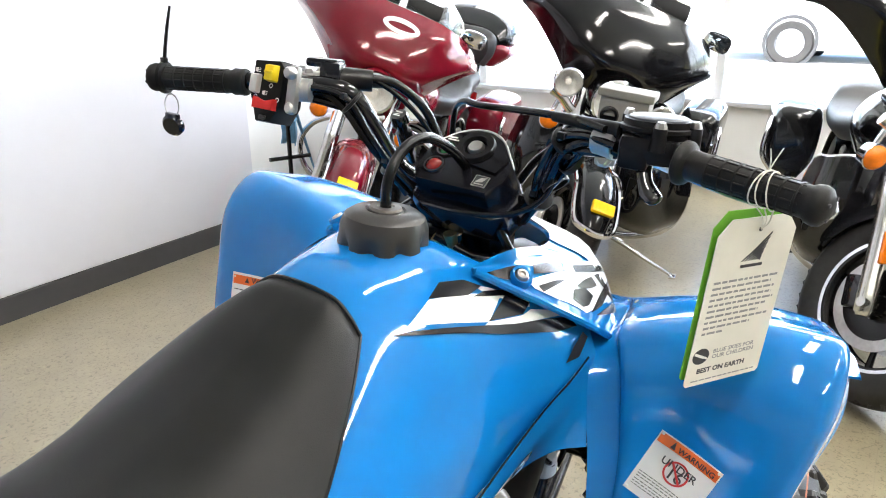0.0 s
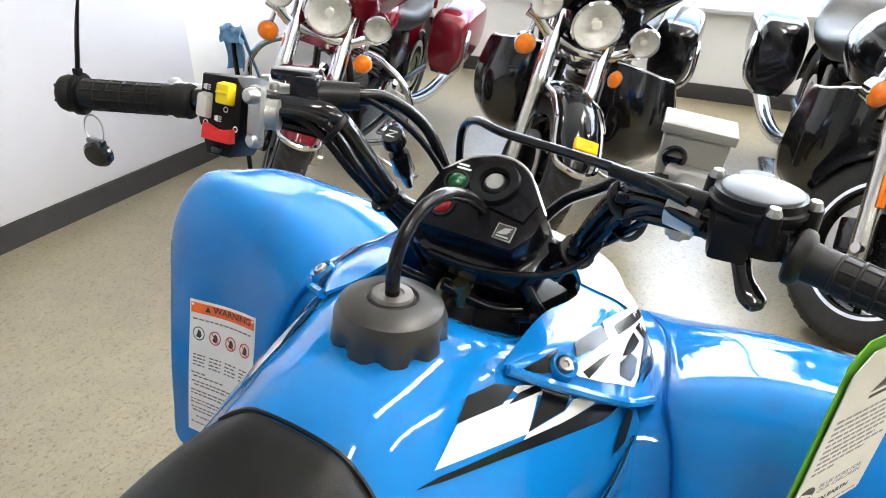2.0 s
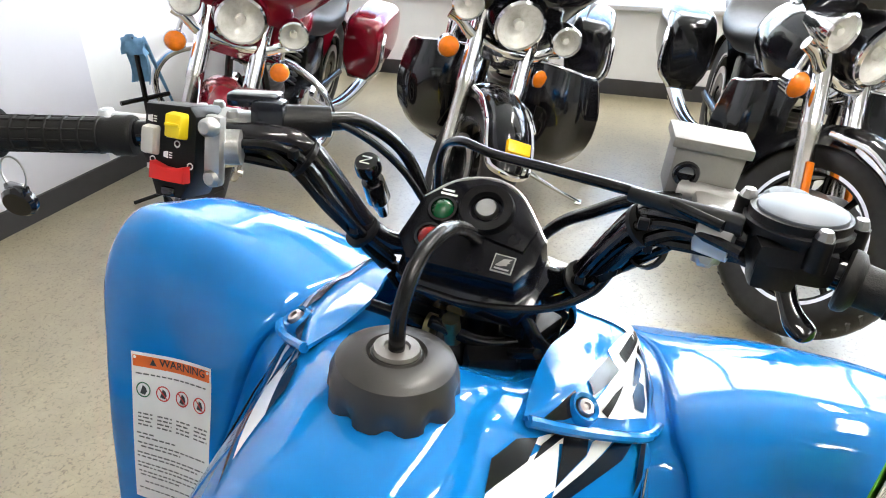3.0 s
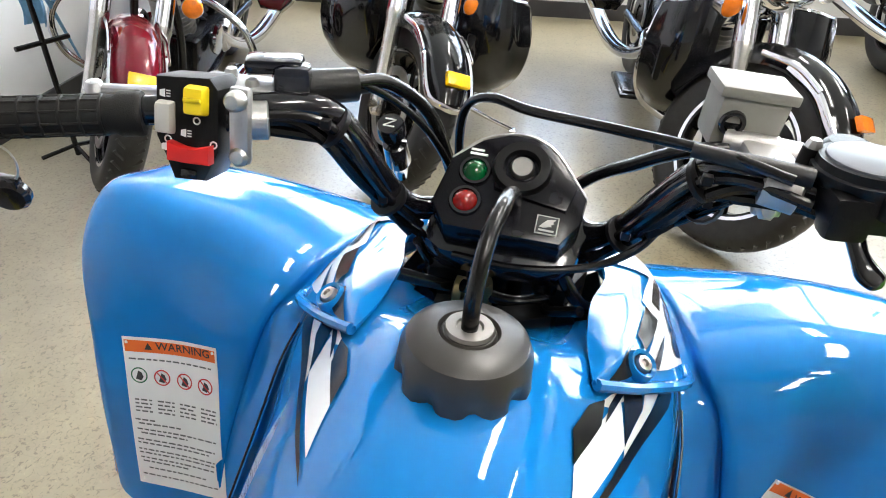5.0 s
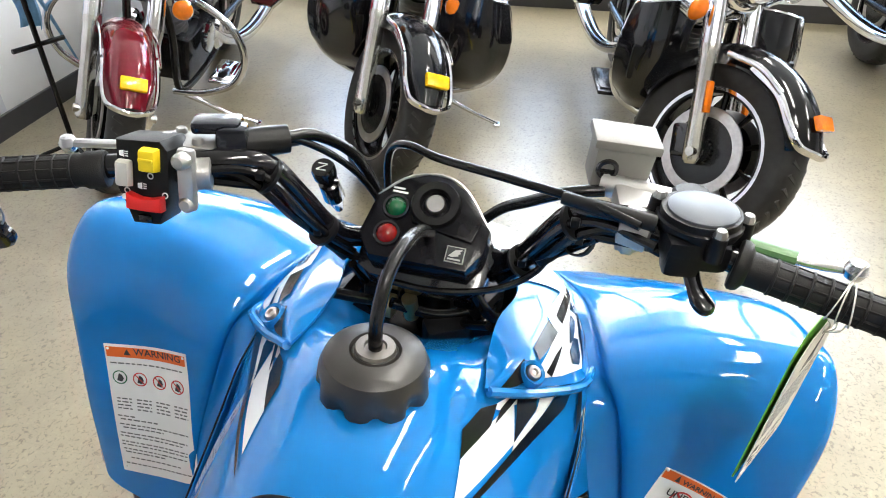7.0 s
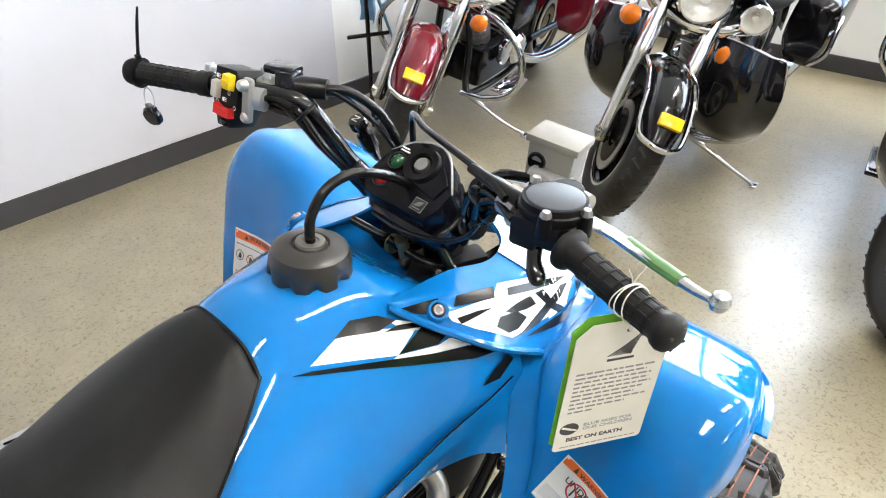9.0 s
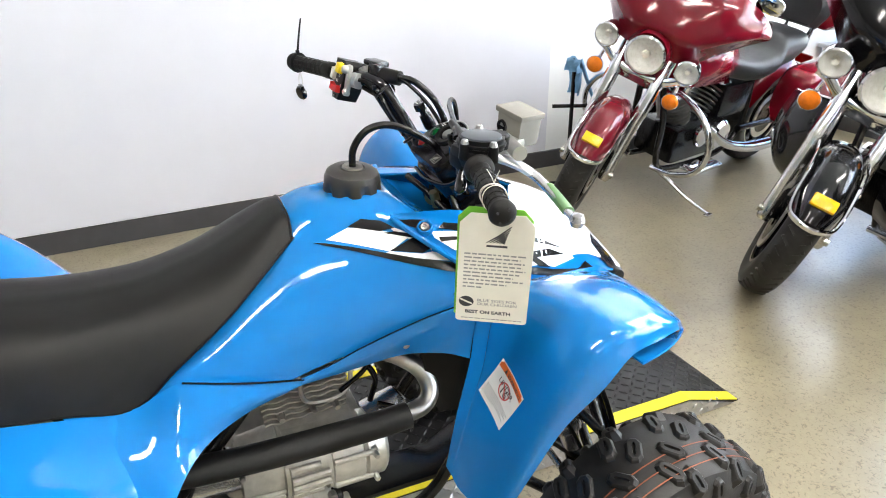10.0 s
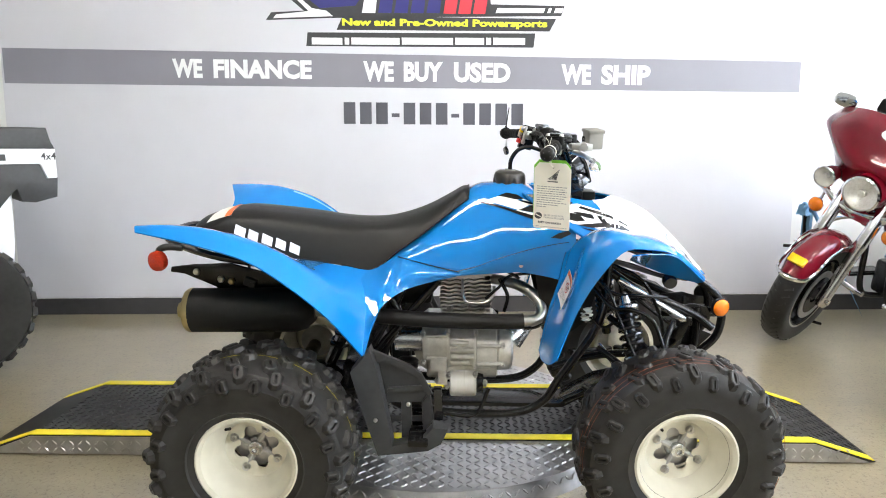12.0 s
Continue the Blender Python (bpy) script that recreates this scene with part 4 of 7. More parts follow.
# instrument pod
PODP = mat("pod_plastic", (.005, .005, .007), .2, vary=.25, scale=50, bump=.03, bscale=500, spec=.22)
PM = basis((.305, 0, .965), (0, -1, 0), (.72, 0, .48)) 
bm = bmesh.new()
top = [(-.058, .030), (-.034, .054), (-.010, .064), (.012, .064), (.034, .052), (.066, .014), (.064, -.012), (.050, -.034), (-.050, -.036), (-.066, -.014)]
slab(bm, top, -.012, .030, PM, .006)
pod = part("instrument_pod", bm, PODP, ATV, "black instrument pod with key switch and two lamps", 30)
bm = bmesh.new()
low = [(-.066, .026), (-.034, .050), (.034, .050), (.072, .012), (.070, -.018), (.054, -.042), (-.054, -.044), (-.072, -.020)]
slab(bm, low, -.056, -.010, PM, .010, n=2)
part("pod_base", bm, NAVYG, pod, "gloss black pod base")
bm = bmesh.new()
slab(bm, [(-.016, .050), (.004, .058), (.026, .050), (.056, .020), (.050, -.004), (.020, .000), (-.014, .006), (-.020, .030)], .029, .034, PM, .0025)
part("key_panel", bm, PODP, pod, "raised gloss panel round the key switch")
# highlight on the pod's upper edge, modelled as a thin steel line
bm = bmesh.new()
tube(bm, [PM @ Vector(p) for p in ((-.056, .031, .027), (-.034, .0535, .028), (-.010, .0635, .028), (.012, .0635, .028), (.034, .0515, .028), (.065, .014, .027))], .0016, 6, 3)
part("pod_edge_glint", bm, STEEL, pod, "thin steel line drawn as the highlight on the pod's edge")
bm = bmesh.new()
lathe(bm, [(0, .0), (.0, .002), (.014, .002), (.016, .010), (.024, .010), (.026, .004), (.026, -.004)], PM @ Vector((.006, .028, .030)), PM.to_3x3() @ Vector((0, 0, 1)), 28)
part("key_switch_ring", bm, BLACKP, pod)
bm = bmesh.new()
lathe(bm, [(0, .008), (.009, .008), (.011, .005), (.011, 0)], PM @ Vector((.006, .028, .031)), PM.to_3x3() @ Vector((0, 0, 1)), 20)
part("key_switch", bm, STEEL, pod, "bare steel key barrel")
for x, y, mt, nm in ((-.034, .020, GREENLENS, "green_lamp"), (-.036, -.010, REDLENS, "red_lamp")):
    bm = bmesh.new()
    lathe(bm, [(0, .008), (.005, .007), (.010, .003), (.011, 0)], PM @ Vector((x, y, .030)), PM.to_3x3() @ Vector((0, 0, 1)), 20)
    part(nm, bm, mt, pod)
    bm = bmesh.new()
    lathe(bm, [(.011, .003), (.0135, .003), (.0145, 0)], PM @ Vector((x, y, .030)), PM.to_3x3() @ Vector((0, 0, 1)), 20, False)
    part("lamp_bezel", bm, BLACKG, pod)
bm = bmesh.new()
slab(bm, [(.027, -.027), (.046, -.027), (.046, -.010), (.027, -.010)], .030, .0312, PM)
em = part("maker_badge", bm, STEEL, pod, "small square silver badge")
bm = bmesh.new()
slab(bm, [(.0280, -.0260), (.0450, -.0260), (.0450, -.0110), (.0280, -.0110)], .0312, .0315, PM)
part("badge_field", bm, GREYP, em)
bm = bmesh.new()
slab(bm, [(.030, -.021), (.036, -.014), (.0435, -.0125), (.041, -.0155), (.0425, -.0165), (.040, -.018), (.0405, -.0195), (.034, -.0215)], .0315, .0319, PM)
bars(bm, PM @ pose(0, 0, .0315), [(.030, .043, -.0245)], .0016, .0004)
part("badge_shape", bm, STEEL, em)
bm = bmesh.new()
bars(bm, PM @ pose(0, 0, .0302), [(-.042, -.030, .040), (-.042, -.026, .036)], .0022, .0004)
part("marking", bm, LABEL, pod)
# choke knob beside the pod
bm = bmesh.new()
ck = Vector((.304, .112, 1.030))
cd = Vector((-.45, 0.05, .9)).normalized()
lathe(bm, [(0, .004), (.011, .003), (.0125, 0), (.0125, -.010), (.007, -.013), (.007, -.022), (.011, -.024), (.012, -.05), (.009, -.055), (.005, -.075), (0, -.076)], ck, cd, 20)
kn = part("choke_knob", bm, BLACKG, ATV, "black pull knob")
bm = bmesh.new()
kb = basis(ck + cd * .0042, (0, -1, 0), (.9, 0, .45))
bars(bm, kb, [(-.005, .005, .003), (-.005, .005, -.0045)], .0013, .0004)
slab(bm, [(-.005, -.0032), (-.0035, -.0032), (.005, .003), (.0035, .003)], 0, .0004, kb)
part("knob_mark", bm, LABEL, kn)


# cables and hoses
def cable(name, pts, r, material=CABLE, label="", parent=None, n=6):
    bm = bmesh.new()
    tube(bm, pts, r, 10, n)
    return part(name, bm, material, parent or ATV, label)


cable("cable", [(.270, .132, 1.078), (.295, .112, 1.072), (.325, .085, 1.040), (.345, .066, .985), (.36, .05, .92), (.38, .03, .86)], .0062, label="black sheathed control cable")
cable("cable", [(.24, .17, 1.075), (.27, .13, 1.078), (.315, .085, 1.03), (.35, .05, .95), (.37, .02, .87)], .0036)
cable("cable", [(.24, .20, 1.046), (.262, .16, 1.036), (.288, .135, .99), (.31, .10, .94), (.33, .06, .89)], .004)
cable("cable", [(.235, .215, 1.052), (.262, .168, 1.044), (.297, .128, .975), (.32, .09, .92), (.34, .04, .88)], .004)
cable("throttle_cable", [(.232, -.195, 1.078), (.252, -.150, 1.079), (.280, -.078, 1.072), (.309, -.007, 1.063), (.330, .030, 1.060), (.348, .052, 1.044), (.357, .060, 1.015), (.362, .058, .96)], .0044, label="black throttle cable arching over the pod")
bm = bmesh.new()
rod(bm, steer((.224, -.205, 1.078)), (.256, -.128, 1.077), .0085, 14, .0055)
part("cable_boot", bm, RUBBER, ATV)
cable("brake_hose", [(.318, -.165, 1.056), (.314, -.130, 1.048), (.330, -.098, 1.022), (.350, -.066, .992), (.37, -.03, .94)], .0062, label="black brake hose")
cable("cable", [(.252, -.165, 1.045), (.272, -.14, 1.01), (.290, -.118, .985), (.31, -.095, .965), (.33, -.06, .945)], .0036)
cable("cable", [(.258, -.150, 1.035), (.278, -.132, 1.008), (.278, -.114, .972), (.270, -.078, .949), (.260, -.02, .940), (.268, .04, .935)], .0036)
for a, b in (((.268, -.150, 1.030), (-.6, .5, .5)), ((.285, -.128, .995), (.2, .6, .6)), ((.258, .155, 1.052), (.4, -.6, .4)), ((.300, .108, .965), (.3, -.4, .8))):
    bm = bmesh.new()
    lathe(bm, [(.0145, -.003), (.0165, -.003), (.0165, .003), (.0145, .003)], a, b, 14, False)
    block(bm, Vector(a) + Vector((-.014, 0, .008)), (.008, .007, .006), .001)
    part("cable_tie", bm, BLACKP, ATV)
# steering stem and mounts under the pod
bm = bmesh.new()
rod(bm, (.330, 0, .93), (.40, 0, .72), .022, 16)
block(bm, (.322, 0, .932), (.05, .14, .030), .006)
block(bm, (.330, .045, .90), (.03, .025, .05), .005)
block(bm, (.330, -.045, .90), (.03, .025, .05), .005)
rod(bm, (.30, -.07, .86), (.42, -.07, .86), .010, 10)
rod(bm, (.30, .07, .855), (.42, .07, .855), .012, 10)
part("steering_stem", bm, BLACKM, ATV)
bm = bmesh.new()
rod(bm, (.292, .012, .895), (.300, .010, .865), .009, 12)
lathe(bm, [(.006, -.006), (.014, -.004), (.014, .004), (.006, .006)], (.30, .035, .872), (0, 1, 0), 18)
part("plug", bm, GOLD, ATV, "dull brass connector")

# black cowl, junctions and looms in the well under the pod
bm = bmesh.new()
sheet(bm, skin([[(.27, .10, .845), (.34, .115, .83), (.44, .10, .83)], [(.27, .05, .815), (.34, .055, .79), (.44, .05, .80)], [(.27, -.05, .815), (.34, -.055, .79), (.44, -.05, .80)], [(.27, -.10, .845), (.34, -.115, .83), (.44, -.10, .83)]], 4, 4), .004)
part("inner_cowl", bm, BLACKP, ATV, "black inner cowl under the instrument pod")
for c, size, rot in (((.335, .055, .87), (.05, .04, .035), 12), ((.345, -.06, .865), (.055, .035, .04), -20), ((.37, .0, .885), (.04, .06, .05), 0), ((.30, -.03, .85), (.03, .05, .03), 30)):
    bm = bmesh.new()
    block(bm, c, size, .006, (0, 0, rot))
    part("junction_box", bm, BLACKP, ATV)
for k, pts in enumerate(([(.27, .09, .90), (.30, .05, .875), (.34, .03, .85), (.40, .05, .84)], [(.27, -.08, .90), (.30, -.05, .87), (.35, -.06, .85), (.41, -.03, .84)], [(.285, .03, .89), (.31, -.02, .865), (.34, -.07, .87), (.40, -.08, .86)], [(.30, .08, .92), (.32, .07, .88), (.35, .085, .85)], [(.295, -.05, .93), (.30, -.075, .89), (.33, -.09, .86)])):
    cable("loom", pts, .005 if k % 2 else .0065)


# ---- wheels ----
def lug(bm, R, th, y, lt, lw, lh, skew, tilt=0.0):
    """One tread block on a tyre that turns about y."""
    m = Matrix.Rotation(-th, 4, "Y") @ Matrix.Translation((0, y, R)) @ Matrix.Rotation(tilt, 4, "X") @ Matrix.Rotation(skew, 4, "Z")
    v = [bm.verts.new(m @ Vector((sx * lt * k, sy * lw * k, z))) for z, k in ((-.012, .58), (lh, .46)) for sx, sy in ((-1, -1), (1, -1), (1, 1), (-1, 1))]
    for f in ((0, 1, 5, 4), (1, 2, 6, 5), (2, 3, 7, 6), (3, 0, 4, 7), (4, 5, 6, 7)):
        bm.faces.new([v[i] for i in f])


BLOCKS = {}


def block_mesh(lt, lw, lh=.010):
    """A tread block with a shallow pan in its top."""
    key = (round(lt, 4), round(lw, 4), lh)
    if key not in BLOCKS:
        bm = bmesh.new()
        rings = []
        for kx, ky, z in ((.68, .72, -.012), (.50, .50, lh - .003), (.42, .40, lh), (.30, .13, lh), (.25, .09, lh * .4)):
            rings.append([bm.verts.new((lt * kx * cx_, lw * ky * cy_, z)) for cx_, cy_ in ((-1, -.45), (-.62, -1), (.62, -1), (1, -.45), (1, .45), (.62, 1), (-.62, 1), (-1, .45))])
        for a, b in zip(rings, rings[1:]):
            for i in range(8):
                bm.faces.new((a[i], a[(i + 1) % 8], b[(i + 1) % 8], b[i]))
        bm.faces.new(rings[-1])
        me = bpy.data.meshes.new("tread_block")
        bm.to_mesh(me)
        bm.free()
        me.materials.append(TYRE)
        BLOCKS[key] = me
    return BLOCKS[key]


def wheel(cx, s, R, W, rr, deep, yc, zc, turn, n_lug, stripe, low, label):
    m = pose(cx, s * yc, zc, 0, 0, turn) @ Matrix.Diagonal((1, s, 1, 1))
    c = R - (.008 if low else .016)
    bm = bmesh.new()
    half = [(rr - .012, .36 * W), (rr - .002, .42 * W), (rr + .012, .455 * W), (rr + .022, .468 * W), (rr + .026, .488 * W), (rr + .030, .484 * W), ((rr + c) / 2, .505 * W), (c - .046, .507 * W), (c - .042, .496 * W), (c - .035, .492 * W), (c - .014, .43 * W), (c - .004, .30 * W), (c, .12 * W)]
    prof = [(r, h) for r, h in half] + [(r, -h) for r, h in reversed(half)]
    lathe(bm, prof, seg=72, close=False)
    bmesh.ops.transform(bm, matrix=m, verts=bm.verts)
    wh = part("wheel", bmesh_hub(s, m, W, deep), CASTG, ATV, label)
    nut = bmesh.new()
    lathe(nut, [(.006, .018), (.0075, .026), (.013, .026), (.016, .020), (.019, .018), (.020, .006)], (0, .42 * W - deep - .012, 0), (0, 1, 0), 20)
    bmesh.ops.transform(nut, matrix=m, verts=nut.verts)
    part("axle_nut", nut, ALLOYB, wh, "bright castle nut")
    part("tyre", bm, TYRE, wh, "black knobbly off-road tyre", 30)
    rows = ((.09, 0, .95, .044, .024, 0), (-.09, .5, -.95, .044, .024, 0), (.27, .30, 1.15, .046, .024, -.16), (-.27, .80, -1.15, .046, .024, .16), (.425, .0, 1.35, .040, .022, -.75), (-.425, .5, -1.35, .040, .022, .75), (.485, .5, 1.45, .034, .020, -1.25), (-.485, .0, -1.45, .034, .020, 1.25))
    for y, off, sk, lt, lw, tl in rows:
        rad = c - .002 if abs(y) < .2 else (c - .006 if abs(y) < .35 else (c - .016 if abs(y) < .45 else c - .040))
        shape = block_mesh(lt * 1.08, lw * 1.12, .0095) if low else block_mesh(lt * 1.02, lw * 1.30, .015)
        for i in range(n_lug):
            th = 2 * math.pi * (i + off) / n_lug
            ob = new("tread_block", shape)
            ob.parent = wh
            ob.matrix_basis = pose(cx, s * yc, zc, 0, 0, turn) @ Matrix.Rotation(-th, 4, "Y") @ Matrix.Translation((0, s * y * W, rad)) @ Matrix.Rotation(s * tl, 4, "X") @ Matrix.Rotation(s * sk, 4, "Z")
    if stripe:
        bm = bmesh.new()
        for y in stripe[1]:
            lathe(bm, [(c + .0015, y * W - .0012), (c + .0015, y * W + .0012)], seg=72, close=False)
        bmesh.ops.transform(bm, matrix=m, verts=bm.verts)
        part("paint_line", bm, stripe[0], wh)
    bm = bmesh.new()
    o = .42 * W
    lathe(bm, [(rr - .010, o - .012), (rr + .006, o - .002), (rr + .008, o + .004), (rr + .002, o + .007), (rr - .008, o + .001), (rr - .014, o - .020), (rr - .024, o - .030), (rr - .030, o - deep * .6), (rr - .040, o - deep * .8), (rr - .044, o - deep), (.078, o - deep - .002)], seg=48, close=False)
    lathe(bm, [(rr - .012, -o), (rr + .004, -o - .002), (rr + .004, -o + .01), (rr - .016, -o + .03), (rr - .024, 0), (rr - .030, o - deep * .8)], seg=48, close=False)
    # the pierced middle
    y0 = o - deep - .002
    ring = []
    k = 64
    for i in range(k):
        a = 2 * math.pi * i / k
        r1 = .043 + .020 * max(0, math.cos(4 * (a - .3))) ** .6
        ring.append((bm.verts.new((r1 * math.cos(a), y0 - .004, r1 * math.sin(a))), bm.verts.new((.078 * math.cos(a), y0, .078 * math.sin(a)))))
    for i in range(k):
        a, b = ring[i], ring[(i + 1) % k]
        bm.faces.new((a[0], b[0], b[1], a[1]))
    bmesh.ops.transform(bm, matrix=m, verts=bm.verts)
    rim = part("rim", bm, CREAM, wh, "cream painted steel rim")
    for i in range(4):
        a = math.pi / 4 + i * math.pi / 2 + .3
        bm = bmesh.new()
        lathe(bm, [(0, .014), (.004, .014), (.0055, .010), (.0095, .009), (.0105, .002), (.012, 0)], (.064 * math.cos(a), y0, .064 * math.sin(a)), (0, 1, 0), 12)
        bmesh.ops.transform(bm, matrix=m, verts=bm.verts)
        part("wheel_nut", bm, STEEL, rim)
    bm = bmesh.new()
    lathe(bm, [(0, .020), (.0035, .020), (.0045, 0)], (-.055, o - deep * .62, .072), (-.3, 1, .4), 10)
    bmesh.ops.transform(bm, matrix=m, verts=bm.verts)
    part("valve", bm, RUBBER, rim)


def bmesh_hub(s, m, W, deep):
    bm = bmesh.new()
    y0 = .42 * W - deep - .012
    lathe(bm, [(0, .012), (.009, .012), (.010, .020), (.017, .018), (.019, .004), (.026, .002), (.030, -.006), (.060, -.010), (.062, -.030), (.03, -.06), (0, -.06)], (0, y0, 0), (0, 1, 0), 24)
    for i in range(4):
        a = math.pi / 4 + i * math.pi / 2 + .3
        rod(bm, (.012 * math.cos(a), y0, .012 * math.sin(a)), (.056 * math.cos(a), y0 - .002, .056 * math.sin(a)), .0095, 8)
    bmesh.ops.transform(bm, matrix=m, verts=bm.verts)
    return bm


WIRE = mat("tyre_paint_rust", (.30, .08, .03), .6, vary=.2, scale=60)
WIREY = mat("tyre_paint_yellow", (.55, .45, .03), .6, vary=.2, scale=60)
for s in (1, -1):
    wheel(.562, s, .272, .185, .129, .064, .408, .277, 4.0, 15, (WIRE, (.10, .22, .33)), True, "front wheel on a four-bolt hub")
    wheel(-.5645, s, .281, .245, .128, .086, .412, .273, 0.0, 17, (WIREY, (.06,)), False, "wide rear wheel on a four-bolt hub")

# ---- engine and exhaust ----
CASEM = mat("sand_cast_alloy", (0.56, 0.545, 0.50), 0.36, metal=0.55, vary=0.22, scale=50, bump=0.45, bscale=450, rvary=0.2)
STARTER = mat("silver_paint", (0.66, 0.65, 0.62), 0.32, metal=0.35, vary=0.06, scale=40)
FINM = mat("fin_alloy", (0.42, 0.405, 0.37), 0.42, metal=0.35, vary=0.2, scale=60, bump=0.3, bscale=500)
bm = bmesh.new()
slab(bm, [(-.17, .47), (-.12, .505), (.09, .505), (.12, .47), (.12, .385), (.06, .345), (-.10, .345), (-.15, .38)], -.09, .10, basis((0, 0, 0), (1, 0, 0), (0, 0, 1)), .012)
engine = part("engine", bm, CASEM, ATV, "bare cast alloy single-cylinder engine", 30)


def cast(name, a, b, r, r2=None, material=ALLOY, label="", seg=28):
    """A turned casting of the engine with rounded ends."""
    a, b = Vector(a), Vector(b)
    L, r2 = (b - a).length, r if r2 is None else r2
    bm = bmesh.new()
    lathe(bm, [(0, 0), (r * .86, 0), (r, r * .10), (r2, L - r2 * .12), (r2 * .86, L), (0, L)], a, b - a, seg)
    return part(name, bm, material, engine, label, 30)


cast("generator_cover", (.028, -.09, .432), (.100, -.09, .432), .064, .064, CASEM, "barrel-shaped cast cover")
cast("cover_lip", (.094, -.09, .432), (.143, -.09, .430), .0665, .0635, ALLOY, "smooth turned end of the cover")
cast("end_cone", (.138, -.07, .462), (.196, -.06, .505), .046, .022, ALLOYB, "tapered bright end cover")
cast("case_middle", (-.052, -.085, .440), (.033, -.085, .440), .066, .066, CASEM)
cast("clutch_case", (-.128, -.078, .448), (-.048, -.078, .448), .061, .065, CASEM)
cast("gear_housing", (-.218, -.092, .462), (-.122, -.092, .462), .038, .039, ALLOYB, "bright turned housing")
cast("housing_ring", (-.134, -.088, .462), (-.120, -.088, .462), .044, .044, CASEM)
cast("starter_motor", (-.048, -.100, .322), (.034, -.100, .322), .042, None, STARTER, "pale silver starter motor")
cast("starter_end", (.034, -.100, .322), (.056, -.100, .322), .034, .030, BLACKM)
cast("starter_flange", (-.006, -.100, .322), (.000, -.100, .322), .0432, None, ALLOY)
cast("sump", (-.12, -.06, .372), (.10, -.06, .372), .048, .046, CASEM)
for x, y, z, r in ((-.054, -.085, .440, .0690), (.024, -.088, .436, .0685), (-.128, -.078, .448, .0640)):
    cast("case_flange", (x, y, z), (x + .008, y, z), r, None, CASEM)
# raised ribs and bolt tubes along the case
for x0, x1, y, z, r in ((-.046, .010, -.150, .470, .0075), (-.046, .026, -.153, .448, .0085), (-.046, .026, -.153, .428, .0085), (-.046, .012, -.147, .408, .0070), (-.118, -.054, -.136, .486, .0060), (-.118, -.054, -.136, .414, .0065), (.034, .116, -.150, .462, .0058), (.034, .116, -.150, .404, .0058), (.034, .080, -.128, .384, .0070)):
    cast("case_rib", (x0, y, z), (x1, y, z), r, None, CASEM, "", 10)
bm = bmesh.new()
block(bm, (-.082, -.120, .395), (.050, .05, .040), .006)
block(bm, (-.070, -.110, .352), (.030, .05, .050), .006)
part("case_foot", bm, CASEM, engine)
for x, y, z in ((-.128, -.150, .495), (-.128, -.148, .402), (-.052, -.156, .503), (-.052, -.152, .362), (.030, -.150, .500), (.030, -.150, .366), (.112, -.157, .462), (.112, -.157, .404), (-.056, -.135, .322), (.060, -.132, .330), (-.085, -.150, .345)):
    bm = bmesh.new()
    lathe(bm, [(0, .010), (.0048, .010), (.006, .007), (.006, -.004), (.0085, -.005), (.0085, -.02)], (x, y, z), (0, -1, 0), 6)
    part("bolt", bm, STEEL, engine)


def wavy_fin(z, half_x, half_y, thick=.0034):
    """A cooling fin whose edge runs in waves, as a closed plate."""
    bm = bmesh.new()
    grid = []
    for i in range(25):
        x = -half_x + 2 * half_x * i / 24
        dz = .0020 * math.sin(i * 1.05) + .04 * x
        grid.append([(x, y, z + dz) for y in (-half_y - .01, half_y - .01)])
    sheet(bm, np.array(grid), thick)
    return bm


for i in range(9):
    part("fin", wavy_fin(.553 + .0122 * i, .079 - .0012 * abs(i - 4), .094 - .004 * (i == 8)), FINM, engine, "wavy cooling fin" if i == 0 else "")
bm = bmesh.new()
block(bm, (.0, -.01, .60), (.125, .15, .14), .01, (0, -3, 0))
part("cylinder", bm, CASTG, engine)
bm = bmesh.new()
block(bm, (.02, -.02, .672), (.110, .13, .030), .008, (0, -3, 0))
block(bm, (.045, -.05, .692), (.055, .06, .022), .006)
part("rocker_cover", bm, FINM, engine, "cast head cover under the tank")
for x, y, z, r in ((-.045, -.108, .565, .0075), (.012, -.110, .568, .0065), (.055, -.108, .561, .0075), (.075, -.085, .668, .0070), (.03, -.090, .690, .0065), (-.02, -.090, .672, .0065)):
    bm = bmesh.new()
    lathe(bm, [(0, .010), (r * .7, .010), (r, .006), (r, -.012)], (x, y, z), (0, -1, 0), 6)
    part("bolt", bm, STEEL, engine)
bm = bmesh.new()
tube(bm, [(-.010, -.10, .655), (-.009, -.112, .635), (-.007, -.114, .606), (.004, -.115, .589), (.036, -.115, .584), (.062, -.114, .588), (.082, -.108, .604), (.088, -.09, .630)], .0045, 8, 5)
part("oil_line", bm, STEEL, engine)
bm = bmesh.new()
tube(bm, [(.060, -.04, .642), (.110, -.062, .640), (.165, -.090, .632), (.212, -.115, .603), (.226, -.138, .572), (.212, -.155, .551), (.175, -.164, .546), (.10, -.166, .546), (-.05, -.164, .548), (-.20, -.158, .556), (-.33, -.16, .572), (-.46, -.17, .582)], [.016, .016, .0165, .017, .017, .017, .017, .017, .017, .017, .019, .022], 16, 5)
ex = part("exhaust_pipe", bm, STEEL, ATV, "bare steel exhaust pipe")
bm = bmesh.new()
tube(bm, [(.170, -.170, .547), (.10, -.172, .546), (-.05, -.172, .548), (-.16, -.170, .553), (-.27, -.168, .563)], .0265, 18, 3, rz=.85)
part("heat_shield", bm, MUFF, ex, "dark heat shield over the pipe")
bm = bmesh.new()
